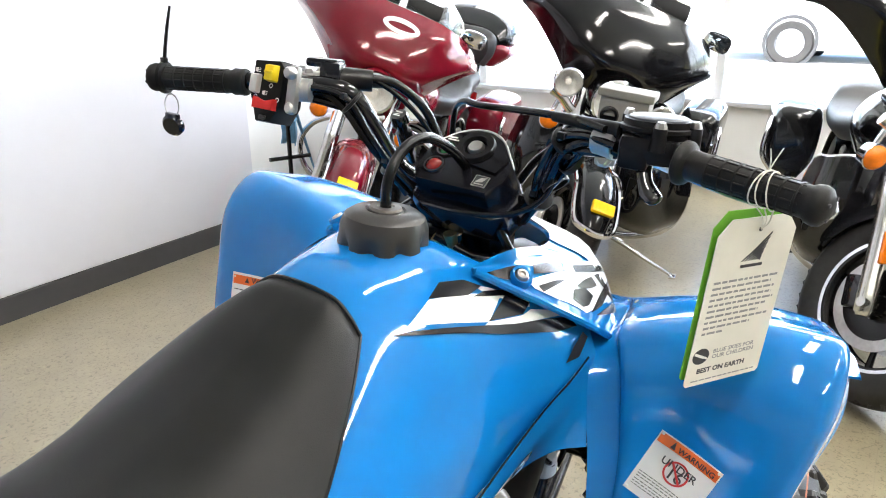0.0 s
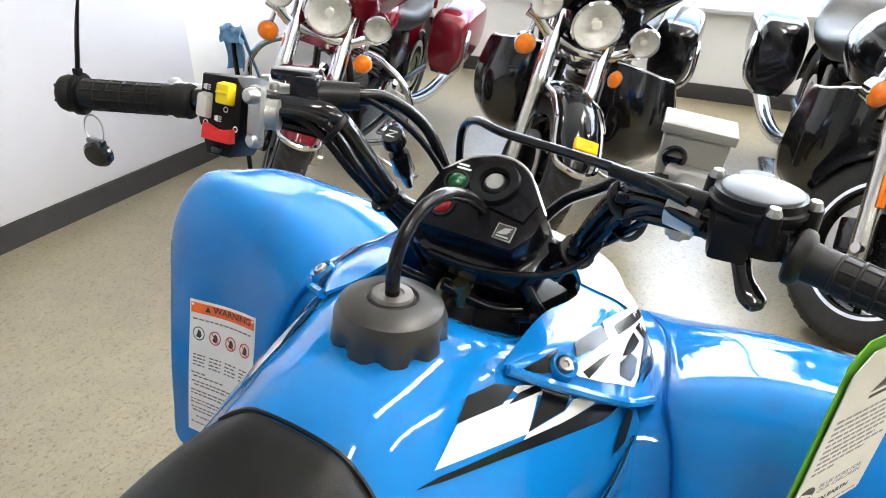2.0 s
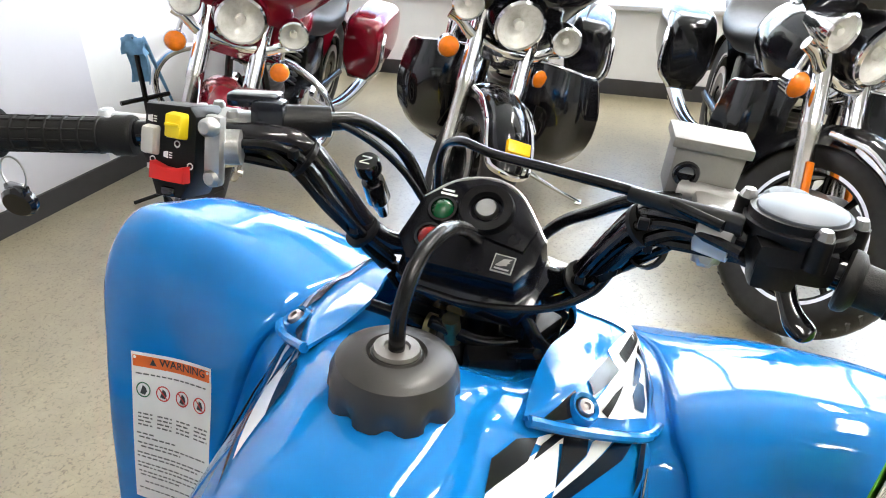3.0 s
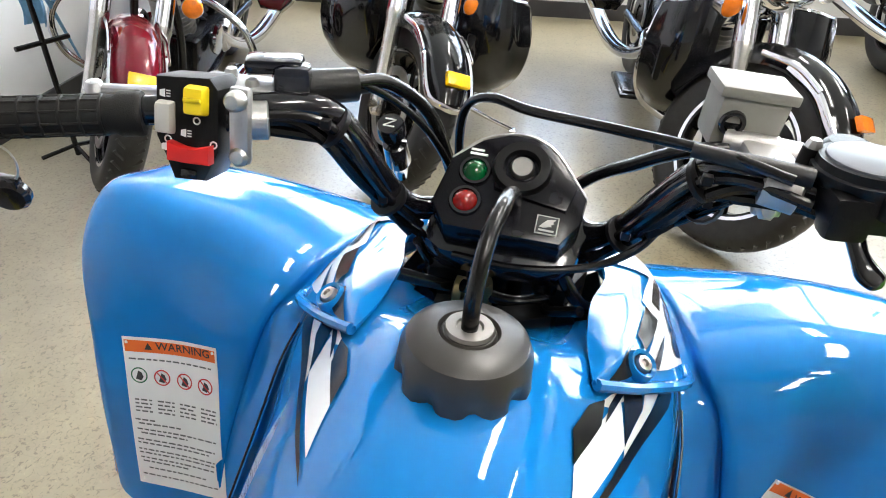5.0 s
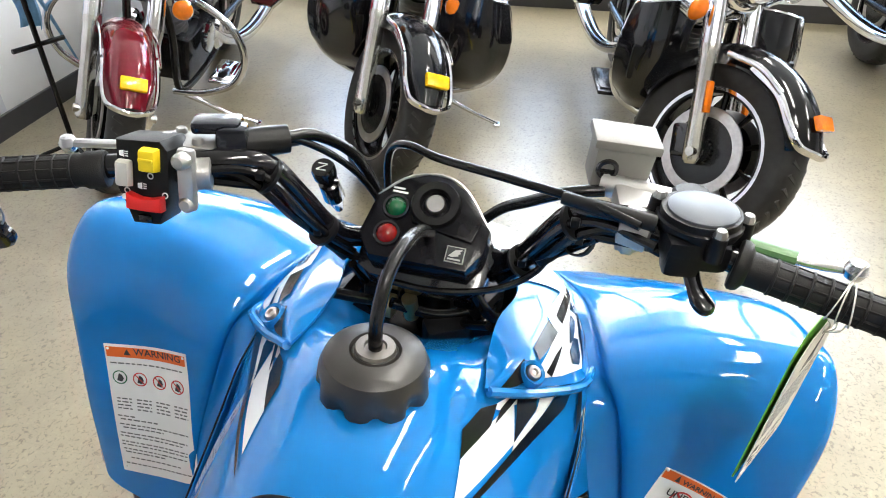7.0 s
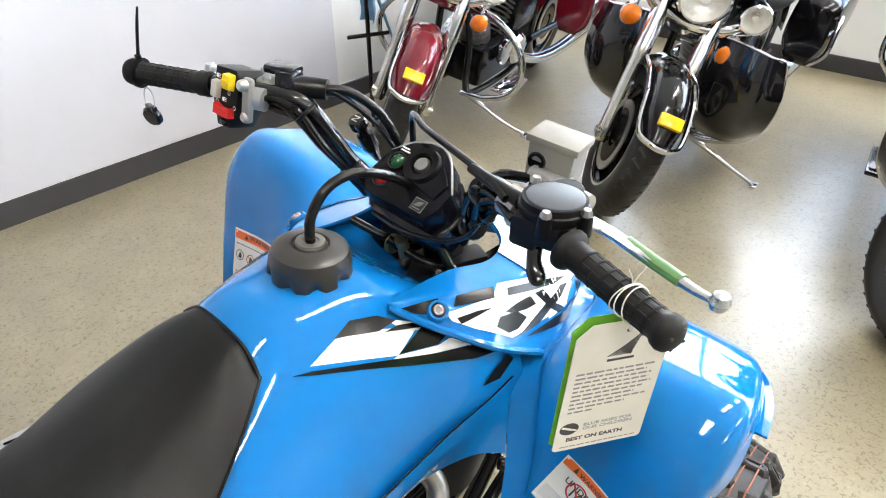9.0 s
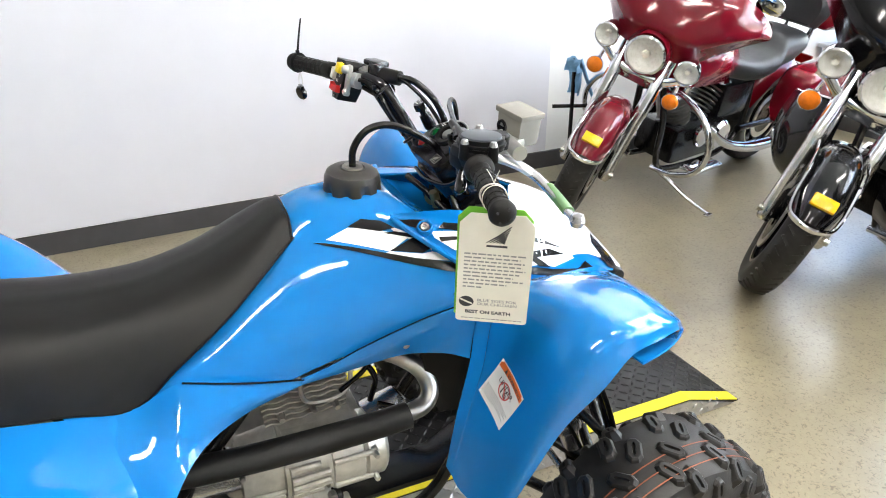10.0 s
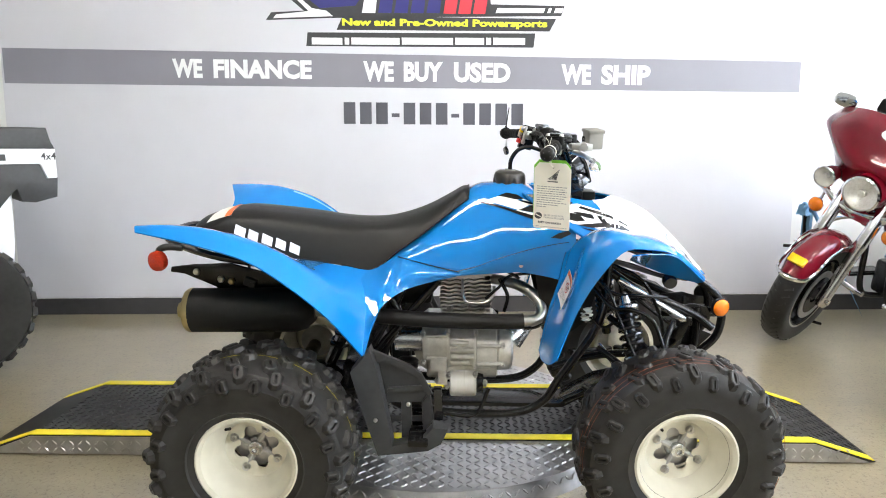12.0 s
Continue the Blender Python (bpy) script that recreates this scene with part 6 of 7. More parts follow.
    for s in (1, -1):
        lamp((-.167, s * .208, .871), .056, "spot_lamp", LENSW, "round chrome auxiliary lamp")
        bm = bmesh.new()
        lathe(bm, [(0, .030), (.022, .027), (.036, .014), (.040, 0), (.038, -.004)], (-.195, s * .204, .700), (1, 0, 0), 24)
        ts = P("turn_signal", bm, AMBER, True, "orange turn signal")
        bm = bmesh.new()
        lathe(bm, [(.041, .003), (.043, 0), (.036, -.035), (0, -.045)], (-.195, s * .204, .700), (1, 0, 0), 24)
        rod(bm, (-.223, s * .204, .690), (-.223, s * .196, .80), .010, 10)
        P("signal_shell", bm, CHROME, True, "", ts)
    bm = bmesh.new()
    tube(bm, [(-.221, -.238, .812), (-.213, -.195, .800), (-.205, -.125, .762), (-.190, 0, .748), (-.205, .125, .762), (-.213, .195, .800), (-.221, .238, .812)], .014, 10, 5, rz=1.6)
    block(bm, (-.245, 0, .74), (.03, .25, .10), .012)
    P("lamp_bar", bm, CHROME, True, "chrome lamp bracket")
    # batwing fairing, turning with the fork
    half = [[(-.335, 0, 1.235), (-.337, .10, 1.235), (-.350, .20, 1.230), (-.385, .30, 1.205), (-.445, .388, 1.160), (-.515, .448, 1.095)],
            [(-.240, 0, 1.155), (-.243, .10, 1.155), (-.262, .20, 1.158), (-.312, .305, 1.152), (-.395, .395, 1.126), (-.505, .453, 1.082)],
            [(-.165, 0, 1.005), (-.168, .095, 1.000), (-.200, .195, 1.015), (-.268, .305, 1.060), (-.368, .398, 1.082), (-.498, .456, 1.068)],
            [(-.180, 0, .968), (-.198, .110, .930), (-.240, .195, .935), (-.312, .295, .990), (-.402, .390, 1.045), (-.500, .454, 1.058)],
            [(-.195, 0, .935), (-.222, .112, .868), (-.275, .195, .872), (-.345, .285, .945), (-.430, .380, 1.015), (-.510, .448, 1.048)]]
    rails = [[(x, -y, z) for x, y, z in reversed(r)] + r[1:] for r in half]
    bm = bmesh.new()
    sheet(bm, skin(rails, 5, 6), 0)
    shell = BVHTree.FromBMesh(bm)
    fr = P("fairing", bm, paint, True, "glossy " + paint_name + " batwing fairing", sharp=60)
    bm = bmesh.new()
    lathe(bm, [(.100, .0), (.108, -.03), (.112, -.10), (.09, -.16)], (-.152, 0, .868), (1, 0, -.1), 32, False)
    P("headlight_nacelle", bm, paint, True, "", fr)
    bm = bmesh.new()
    inner = [[(x - .03, y * .94, z - .015) for x, y, z in r] for r in (rails[0], rails[3])]
    inner.insert(1, [(x - .20, y * .8, z - .03) for x, y, z in rails[1]])
    sheet(bm, skin(inner, 4, 4), 0)
    P("inner_fairing", bm, BLACKP, True, "", fr)
    top = rails[0]
    sc = [[(x - .01, y * .86, z - .01) for x, y, z in top], [(x - .09, y * .80, z + .10) for x, y, z in top], [(x - .17, y * .62, z + .175 - .16 * abs(y)) for x, y, z in top]]
    bm = bmesh.new()
    sheet(bm, skin(sc, 4, 4), .003)
    ws = P("windscreen", bm, SCREEN, True, "clear curved windscreen", fr)
    ws.visible_shadow = False
    bm = bmesh.new()
    tube(bm, [Vector(p) + Vector((-.002, 0, .002)) for p in sc[0]], .007, 8, 4, rz=1.4)
    P("screen_trim", bm, CHROME, True, "", fr)
    bm = bmesh.new()
    for y in (-.10, .10):
        block(bm, (-.385, y, 1.262), (.03, .17, .07), .012, (0, -25, 0))
    P("speaker_pad", bm, BLACKP, True, "", fr)
    if trunk:
        # white lamp reflection on the fairing, laid on as pale arcs
        face_on = basis((.1, .02, 1.165), (0, 1, 0), (0, 0, 1))
        for t in (1, -1):
            arc = [(.088 * math.cos(a), .030 * math.sin(a)) for a in (k * math.pi / 10 * t for k in range(11))]
            P("fairing_reflection", draped(arc + [(x * .72, y * .42) for x, y in reversed(arc)], face_on, shell, .002, .012, .6), LABEL, True, "pale oval ring painted on as a light reflection", fr)
    # handlebar, mirrors
    bm = bmesh.new()
    tube(bm, [(-.72, .42, 1.06), (-.60, .42, 1.09), (-.46, .34, 1.12), (-.36, .12, 1.03), (-.34, 0, 1.0), (-.36, -.12, 1.03), (-.46, -.34, 1.12), (-.60, -.42, 1.09), (-.72, -.42, 1.06)], .0135, 12, 5)
    hbm = P("handlebar", bm, CHROME, True, "chrome handlebar")
    for s in (1, -1):
        bm = bmesh.new()
        rod(bm, (-.74, s * .42, 1.055), (-.60, s * .42, 1.09), .019, 14)
        P("grip", bm, GRIP, True, "", hbm)
        bm = bmesh.new()
        tube(bm, [(-.46, s * .33, 1.12), (-.45, s * .35, 1.16), (-.44, s * .36, 1.19)], .006, 8, 4)
        slab(bm, [(-.055, -.03), (.05, -.035), (.06, .02), (.02, .038), (-.05, .028)], -.012, .012, basis((-.44, s * .375, 1.215), (0, 1, 0), (0, 0, 1)), .004, n=3)
        P("mirror", bm, CHROME, True, "chrome mirror", hbm)
    # body
    bm = bmesh.new()
    loft(bm, [(-.42, [(0, .86), (.06, .85), (.09, .80), (.10, .74), (.08, .69)]), (-.55, [(0, .915), (.09, .90), (.15, .84), (.165, .76), (.13, .68)]), (-.72, [(0, .92), (.09, .905), (.155, .84), (.17, .76), (.13, .67)]), (-.90, [(0, .87), (.07, .86), (.12, .80), (.13, .73), (.10, .66)]), (-1.02, [(0, .80), (.04, .79), (.07, .75), (.075, .71), (.06, .66)])], 4, 4)
    P("fuel_tank", bm, paint, lab="glossy " + paint_name + " fuel tank", sharp=60)
    bm = bmesh.new()
    lathe(bm, [(0, .012), (.03, .012), (.036, .004), (.036, -.004)], (-.68, -.06, .915), (0, -.1, 1), 20)
    P("tank_cap", bm, CHROME)
    bm = bmesh.new()
    loft(bm, [(-.88, [(0, .80), (.07, .80), (.12, .77), (.13, .73), (.11, .68)]), (-1.05, [(0, .76), (.11, .765), (.18, .75), (.19, .70), (.14, .65)]), (-1.22, [(0, .79), (.12, .80), (.20, .78), (.20, .71), (.15, .65)]), (-1.32, [(0, .87), (.11, .865), (.17, .84), (.18, .77), (.14, .68)]), (-1.55, [(0, .87), (.10, .865), (.15, .84), (.16, .78), (.12, .70)]), (-1.72, [(0, .83), (.06, .825), (.09, .80), (.10, .76), (.08, .72)])], 4, 4)
    P("saddle", bm, LEATHER, lab="black leather two-up saddle", sharp=60)
    fender(-1.63, .37, .10, 20, 172, "rear_fender", False)
    if trunk:
        bm = bmesh.new()
        loft(bm, [(-1.60, [(0, 1.02), (.14, 1.02), (.21, 1.01), (.22, .96), (.17, .90)]), (-1.66, [(0, 1.04), (.16, 1.04), (.26, 1.03), (.275, .97), (.20, .89)]), (-1.92, [(0, 1.04), (.16, 1.04), (.26, 1.03), (.275, .97), (.20, .90)]), (-2.00, [(0, 1.02), (.12, 1.02), (.20, 1.01), (.21, .97), (.15, .92)])], 4, 4)
        tk = P("trunk", bm, paint, lab=paint_name + " touring trunk behind the saddle", sharp=60)
        bm = bmesh.new()
        loft(bm, [(-1.61, [(0, 1.12), (.10, 1.115), (.18, 1.09), (.21, 1.06), (.21, 1.03)]), (-1.70, [(0, 1.21), (.12, 1.20), (.22, 1.16), (.265, 1.10), (.270, 1.045)]), (-1.88, [(0, 1.21), (.12, 1.20), (.22, 1.16), (.265, 1.10), (.270, 1.045)]), (-1.99, [(0, 1.12), (.10, 1.11), (.17, 1.09), (.20, 1.06), (.20, 1.03)])], 4, 4)
        P("trunk_lid", bm, BLKPAINT, lab="black domed lid", parent=tk)
        bm = bmesh.new()
        loft(bm, [(-1.53, [(0, 1.08), (.10, 1.08), (.16, 1.05), (.17, .98), (.14, .91)]), (-1.575, [(0, 1.11), (.12, 1.11), (.19, 1.07), (.20, .98), (.16, .89)]), (-1.61, [(0, 1.10), (.12, 1.10), (.19, 1.07), (.20, .98), (.16, .90)])], 4, 4)
        P("backrest", bm, LEATHER, lab="black padded backrest", parent=tk)
        bm = bmesh.new()
        rod(bm, (-1.72, .08, .78), (-1.74, .08, .92), .016, 10)
        rod(bm, (-1.72, -.08, .78), (-1.74, -.08, .92), .016, 10)
        P("trunk_rack", bm, CHROME, parent=tk)
    for s in (1, -1):
        bm = bmesh.new()
        loft(bm, [(-1.27, [(0, .70), (.05, .69), (.085, .64), (.09, .52), (.05, .43)]), (-1.36, [(0, .735), (.07, .73), (.105, .68), (.108, .50), (.06, .39)]), (-1.75, [(0, .745), (.07, .74), (.108, .69), (.11, .52), (.06, .42)]), (-1.93, [(0, .71), (.05, .70), (.08, .66), (.08, .57), (.04, .50)])], 4, 4)
        bmesh.ops.transform(bm, matrix=pose(0, s * .30, 0), verts=bm.verts)
        sb = P("saddlebag", bm, paint, lab="hard " + paint_name + " saddlebag", sharp=60)
        bm = bmesh.new()
        tube(bm, [(-1.25, s * .36, .42), (-1.24, s * .42, .50), (-1.26, s * .42, .62), (-1.32, s * .41, .66)], .012, 10, 5)
        P("bag_guard", bm, CHROME, lab="", parent=sb)
        # engine guard
        bm = bmesh.new()
        tube(bm, [(x, s * y * wide, z) for x, y, z in ((-.42, .06, .68), (-.40, .20, .66), (-.38, .34, .59), (-.38, .40, .47), (-.40, .36, .34), (-.44, .22, .25), (-.47, .08, .22))], .0155, 12, 6)
        P("engine_guard", bm, CHROME, lab="chrome engine guard bar")
        if lowers:
            bm = bmesh.new()
            g = [[(-.31, s * .13, .715), (-.285, s * .20, .715), (-.285, s * .30, .705), (-.34, s * .375, .68)],
                 [(-.29, s * .13, .56), (-.255, s * .21, .56), (-.265, s * .33, .55), (-.34, s * .41, .53)],
                 [(-.30, s * .13, .42), (-.270, s * .21, .40), (-.285, s * .32, .395), (-.36, s * .395, .41)],
                 [(-.36, s * .12, .33), (-.345, s * .20, .315), (-.355, s * .29, .315), (-.41, s * .35, .34)]]
            g = [[(x, y * wide, z) for x, y, z in row] for row in g]
            sheet(bm, skin(g, 5, 5), .012)
            lf = P("lower_fairing", bm, BLACKG, lab="black leg shield")
            bm = bmesh.new()
            block(bm, (-.268, s * .225, .50), (.03, .11, .13), .014, (0, 8, s * 8))
            P("vent_box", bm, BLACKP, parent=lf)
            bm = bmesh.new()
            tube(bm, [(x, s * y * wide, z) for x, y, z in ((-.29, .15, .722), (-.282, .24, .718), (-.30, .33, .70), (-.340, .382, .675), (-.342, .416, .53), (-.362, .402, .41), (-.41, .355, .338))], .006, 8, 5)
            P("shield_trim", bm, CHROME, parent=lf)
        bm = bmesh.new()
        block(bm, (-.62, s * .27, .285), (.26, .10, .018), .008)
        block(bm, (-.62, s * .27, .297), (.22, .08, .010), .003)
        P("floorboard", bm, CHROME if s > 0 else BLACKM, lab="rider's floorboard")
        bm = bmesh.new()
        tube(bm, [(-.78, s * .14, .42), (-1.0, s * .20, .30), (-1.3, s * .25, .27), (-1.95, s * .27, .30)], [.024, .026, .036, .040], 14, 5)
        P("exhaust", bm, CHROME, lab="long chrome exhaust")
        bm = bmesh.new()
        lathe(bm, [(0, -.02), (.055, -.018), (.068, -.005), (.068, .012), (.05, .02), (0, .022)], (-.72, s * .165, .40), (0, s, 0), 28)
        lathe(bm, [(0, 0), (.075, 0), (.085, .03), (.07, .05), (0, .055)], (-.92, s * .13, .36), (0, s, 0), 28)
        P("engine_cover", bm, CHROME)
    bm = bmesh.new()
    block(bm, (-.78, 0, .33), (.46, .26, .20), .03)
    for x0, x1 in ((-.70, -.56), (-.80, -.95)):
        d = Vector((x1 - x0, 0, .26))
        rod(bm, (x0, 0, .38), Vector((x0, 0, .38)) + d, .062, 24)
    P("engine", bm, BLACKM, lab="air-cooled V-twin engine")
    for x0, x1 in ((-.70, -.56), (-.80, -.95)):
        d = Vector((x1 - x0, 0, .26)).normalized()
        for k in range(8):
            c = Vector((x0, 0, .38)) + d * (.07 + .024 * k)
            bm = bmesh.new()
            lathe(bm, [(.05, -.003), (.088, -.002), (.088, .002), (.05, .003)], c, d, 20, False)
            P("fin", bm, PIPE)
        bm = bmesh.new()
        block(bm, Vector((x0, 0, .38)) + d * .29, (.15, .17, .06), .02, (0, math.degrees(math.atan2(d.x, d.z)), 0))
        P("rocker_cover", bm, CHROME)
    bm = bmesh.new()
    tube(bm, [(-.35, .06, .72), (-.42, .09, .50), (-.46, .10, .26), (-.60, .11, .20), (-1.05, .11, .20), (-1.25, .10, .34), (-1.2, .09, .66)], .017, 10, 5)
    tube(bm, [(-.35, -.06, .72), (-.42, -.09, .50), (-.46, -.10, .26), (-.60, -.11, .20), (-1.05, -.11, .20), (-1.25, -.10, .34), (-1.2, -.09, .66)], .017, 10, 5)
    rod(bm, (-1.2, .12, .33), (-1.63, .12, .315), .02, 12)
    rod(bm, (-1.2, -.12, .33), (-1.63, -.12, .315), .02, 12)
    rod(bm, (-.30, 0, .66), (-.42, 0, .92), .035, 16)
    block(bm, (-.36, 0, .72), (.10, .12, .08), .02)
    block(bm, (-1.08, 0, .52), (.30, .22, .20), .03)
    P("frame", bm, BLACKM, lab="black tubular frame")
    # jiffy stand: its foot lies on the floor when the machine leans
    fy = .44
    bm = bmesh.new()
    fz = fy * math.tan(radians(-lean)) + .012
    tube(bm, [(-.50, .12, .20), (-.505, .20, .175), (-.515, .32, .13), (-.53, fy, fz)], [.014, .012, .009, .008], 10, 4)
    block(bm, (-.53, fy + .005, fz - .004), (.05, .03, .012), .004, (-lean, 0, 0))
    P("side_stand", bm, CHROME, lab="chrome side stand, folded out")
    bm = bmesh.new()
    block(bm, (-1.99, 0, .62), (.03, .10, .06), .01)
    P("tail_lamp", bm, REDLENS)
    return B


red_bike = motorcycle("dark red touring motorcycle with batwing fairing, leaning on its stand", REDPAINT, "red", (1.841, 1.679), 194.5, -11.9, 27, False, trunk=True)
black_bike = motorcycle("black touring motorcycle with batwing fairing, leaning on its stand", BLKPAINT, "black", (2.111, .654), 187.5, -10.1, 31, True)
third_bike = motorcycle("black touring motorcycle with amber fork reflectors, leaning on its stand", BLKPAINT, "black", (1.985, -.542), 190, -5.8, 40, True, .76, True)
fourth = copy_thing(third_bike, pose(2.33, -1.80, 0, -5.5, 0, 188))


# ---- graphics on the quad ----
def on_side(s, out=(0, -.75, .66), dist=.67):
    n = Vector(out).normalized()
    m = basis(n * dist, (1, 0, 0), (0, .66, .75))
    return m if s < 0 else Matrix.Diagonal((1, -1, 1, 1)) @ m


def graphic(name, poly, key, s, material, lift=.0012, label=""):
    bm = draped(poly, on_side(s), SURF[key], lift, .012, .16)
    return part(name, bm, material, ATV, label)


for s in (-1, 1):
    graphic("tank_graphic", [(.057, .609), (.095, .621), (.137, .609), (.191, .586), (.153, .568), (.109, .587)], "tank", s, WHITE, .0012, "white slanted tank graphic")
    graphic("tank_graphic", [(.158, .612), (.182, .597), (.226, .561), (.221, .556), (.167, .598)], "tank", s, WHITE, .0013)
    graphic("tank_graphic", [(.095, .622), (.119, .631), (.150, .621), (.169, .605), (.144, .604)], "tank", s, BLACKD, .0018, "black slanted tank graphic")
    graphic("tank_graphic", [(.149, .600), (.168, .599), (.196, .589), (.212, .575), (.188, .585)], "tank", s, BLACKD, .0018)
    graphic("tank_graphic", [(.153, .569), (.199, .584), (.225, .560), (.205, .554), (.161, .567)], "tank", s, BLACKD, .0018)
    graphic("tank_graphic", [(.140, .567), (.153, .5685), (.204, .553), (.221, .553), (.247, .541), (.278, .522), (.211, .542), (.161, .559)], "tank", s, WHITE, .0012)
    graphic("tank_graphic", [(.036, .609), (.057, .603), (.107, .583), (.191, .549), (.243, .531), (.280, .518), (.284, .504), (.242, .514), (.173, .545), (.105, .577), (.056, .599)], "tank", s, BLACKD, .0018)
    # the slot's dark inside is a black patch on the closed tank
    graphic("vent_shade", [(.240, .478), (.262, .488), (.290, .494), (.297, .485), (.268, .473)], "tank", s, BLACKP, .0030, "black patch painted for the shade in a slot behind the fender")
    # front cover: broken slanted slabs of black and white
    graphic("cover_graphic", [(.222, .584), (.293, .569), (.318, .578), (.345, .570), (.500, .520), (.520, .500), (.455, .488), (.381, .500), (.297, .511), (.248, .549), (.225, .572)], "hood", s, WHITE, .0014, "white field on the front cover")
    for poly in ([(.173, .616), (.208, .607), (.223, .603), (.211, .594), (.213, .587), (.192, .599)],
                 [(.235, .586), (.246, .594), (.276, .587), (.306, .578), (.296, .567), (.263, .576)],
                 [(.232, .572), (.262, .566), (.283, .559), (.234, .563)],
                 [(.326, .567), (.385, .551), (.490, .520), (.415, .533), (.360, .547), (.319, .559)],
                 [(.278, .536), (.289, .544), (.322, .536), (.337, .521), (.313, .516), (.293, .520)],
                 [(.300, .545), (.326, .545), (.358, .541), (.364, .527), (.340, .530), (.318, .536)],
                 [(.369, .540), (.389, .537), (.405, .511), (.442, .488), (.412, .493), (.392, .508)],
                 [(.445, .521), (.492, .509), (.400, .508), (.357, .502), (.310, .507), (.355, .514), (.390, .519)]):
        graphic("cover_graphic", poly, "hood", s, BLACKD, .0022)
    graphic("cover_graphic", [(.322, .500), (.398, .493), (.444, .485), (.583, .476), (.600, .470), (.545, .466), (.458, .469), (.390, .482)], "hood", s, BLACKD, .0030, "black shard along the cover's edge")
    bm = draped([(.59, .545), (.66, .50), (.70, .47), (.685, .462), (.64, .482), (.585, .525)], on_side(s), SURF["hood"], .003, .012, .2)
    part("headlight_window", bm, NAVYG, ATV, "dark lens at the nose")

# maker's mark on the seat: five plain white shapes
for s in (-1, 1):
    m = basis((0, 0, 0), (1, 0, 0), (0, 0, 1)) if s < 0 else Matrix.Diagonal((1, -1, 1, 1)) @ basis((0, 0, 0), (1, 0, 0), (0, 0, 1))
    m = Matrix.Translation((0, s * .18, 0)) @ m
    for k, w in enumerate((.040, .036, .038, .036, .036)):
        x0 = -.682 + .041 * k
        z0 = .800 - .0125 * k
        poly = [(x0, z0), (x0 + .82 * w, z0 - .012), (x0 + .90 * w, z0 + .013), (x0 + .10 * w, z0 + .026)]
        bm = draped(poly, m, SURF["seat"], .0012, .010, .12)
        part("seat_mark", bm, WHITE, ATV, "white block of the maker's mark" if k == 0 else "")
bm = draped([(-.775, -.09), (-.70, -.09), (-.70, .03), (-.755, .03)], pose(0, 0, .9), SURF["seat"], .0015, .012, .2)
lab_seat = part("seat_label", bm, LABEL, ATV, "white warning label on the seat's tail")
bm = draped([(-.720, -.09), (-.70, -.09), (-.70, .03), (-.715, .03)], pose(0, 0, .9), SURF["seat"], .0021, .012, .2)
part("label_band", bm, ORANGE, lab_seat)
PALEB = mat("pale_blue_print", (.12, .36, .85), .3, vary=.05)
for s in (1, -1):
    poly = [(-.62, .36), (-.47, .335), (-.47, .343), (-.62, .372)] if s > 0 else [(-.62, -.36), (-.62, -.372), (-.47, -.343), (-.47, -.335)]
    part("fender_mark", draped(poly, pose(0, 0, .9), SURF["rearL" if s > 0 else "rearR"], .0012, .012, .3), PALEB, ATV)


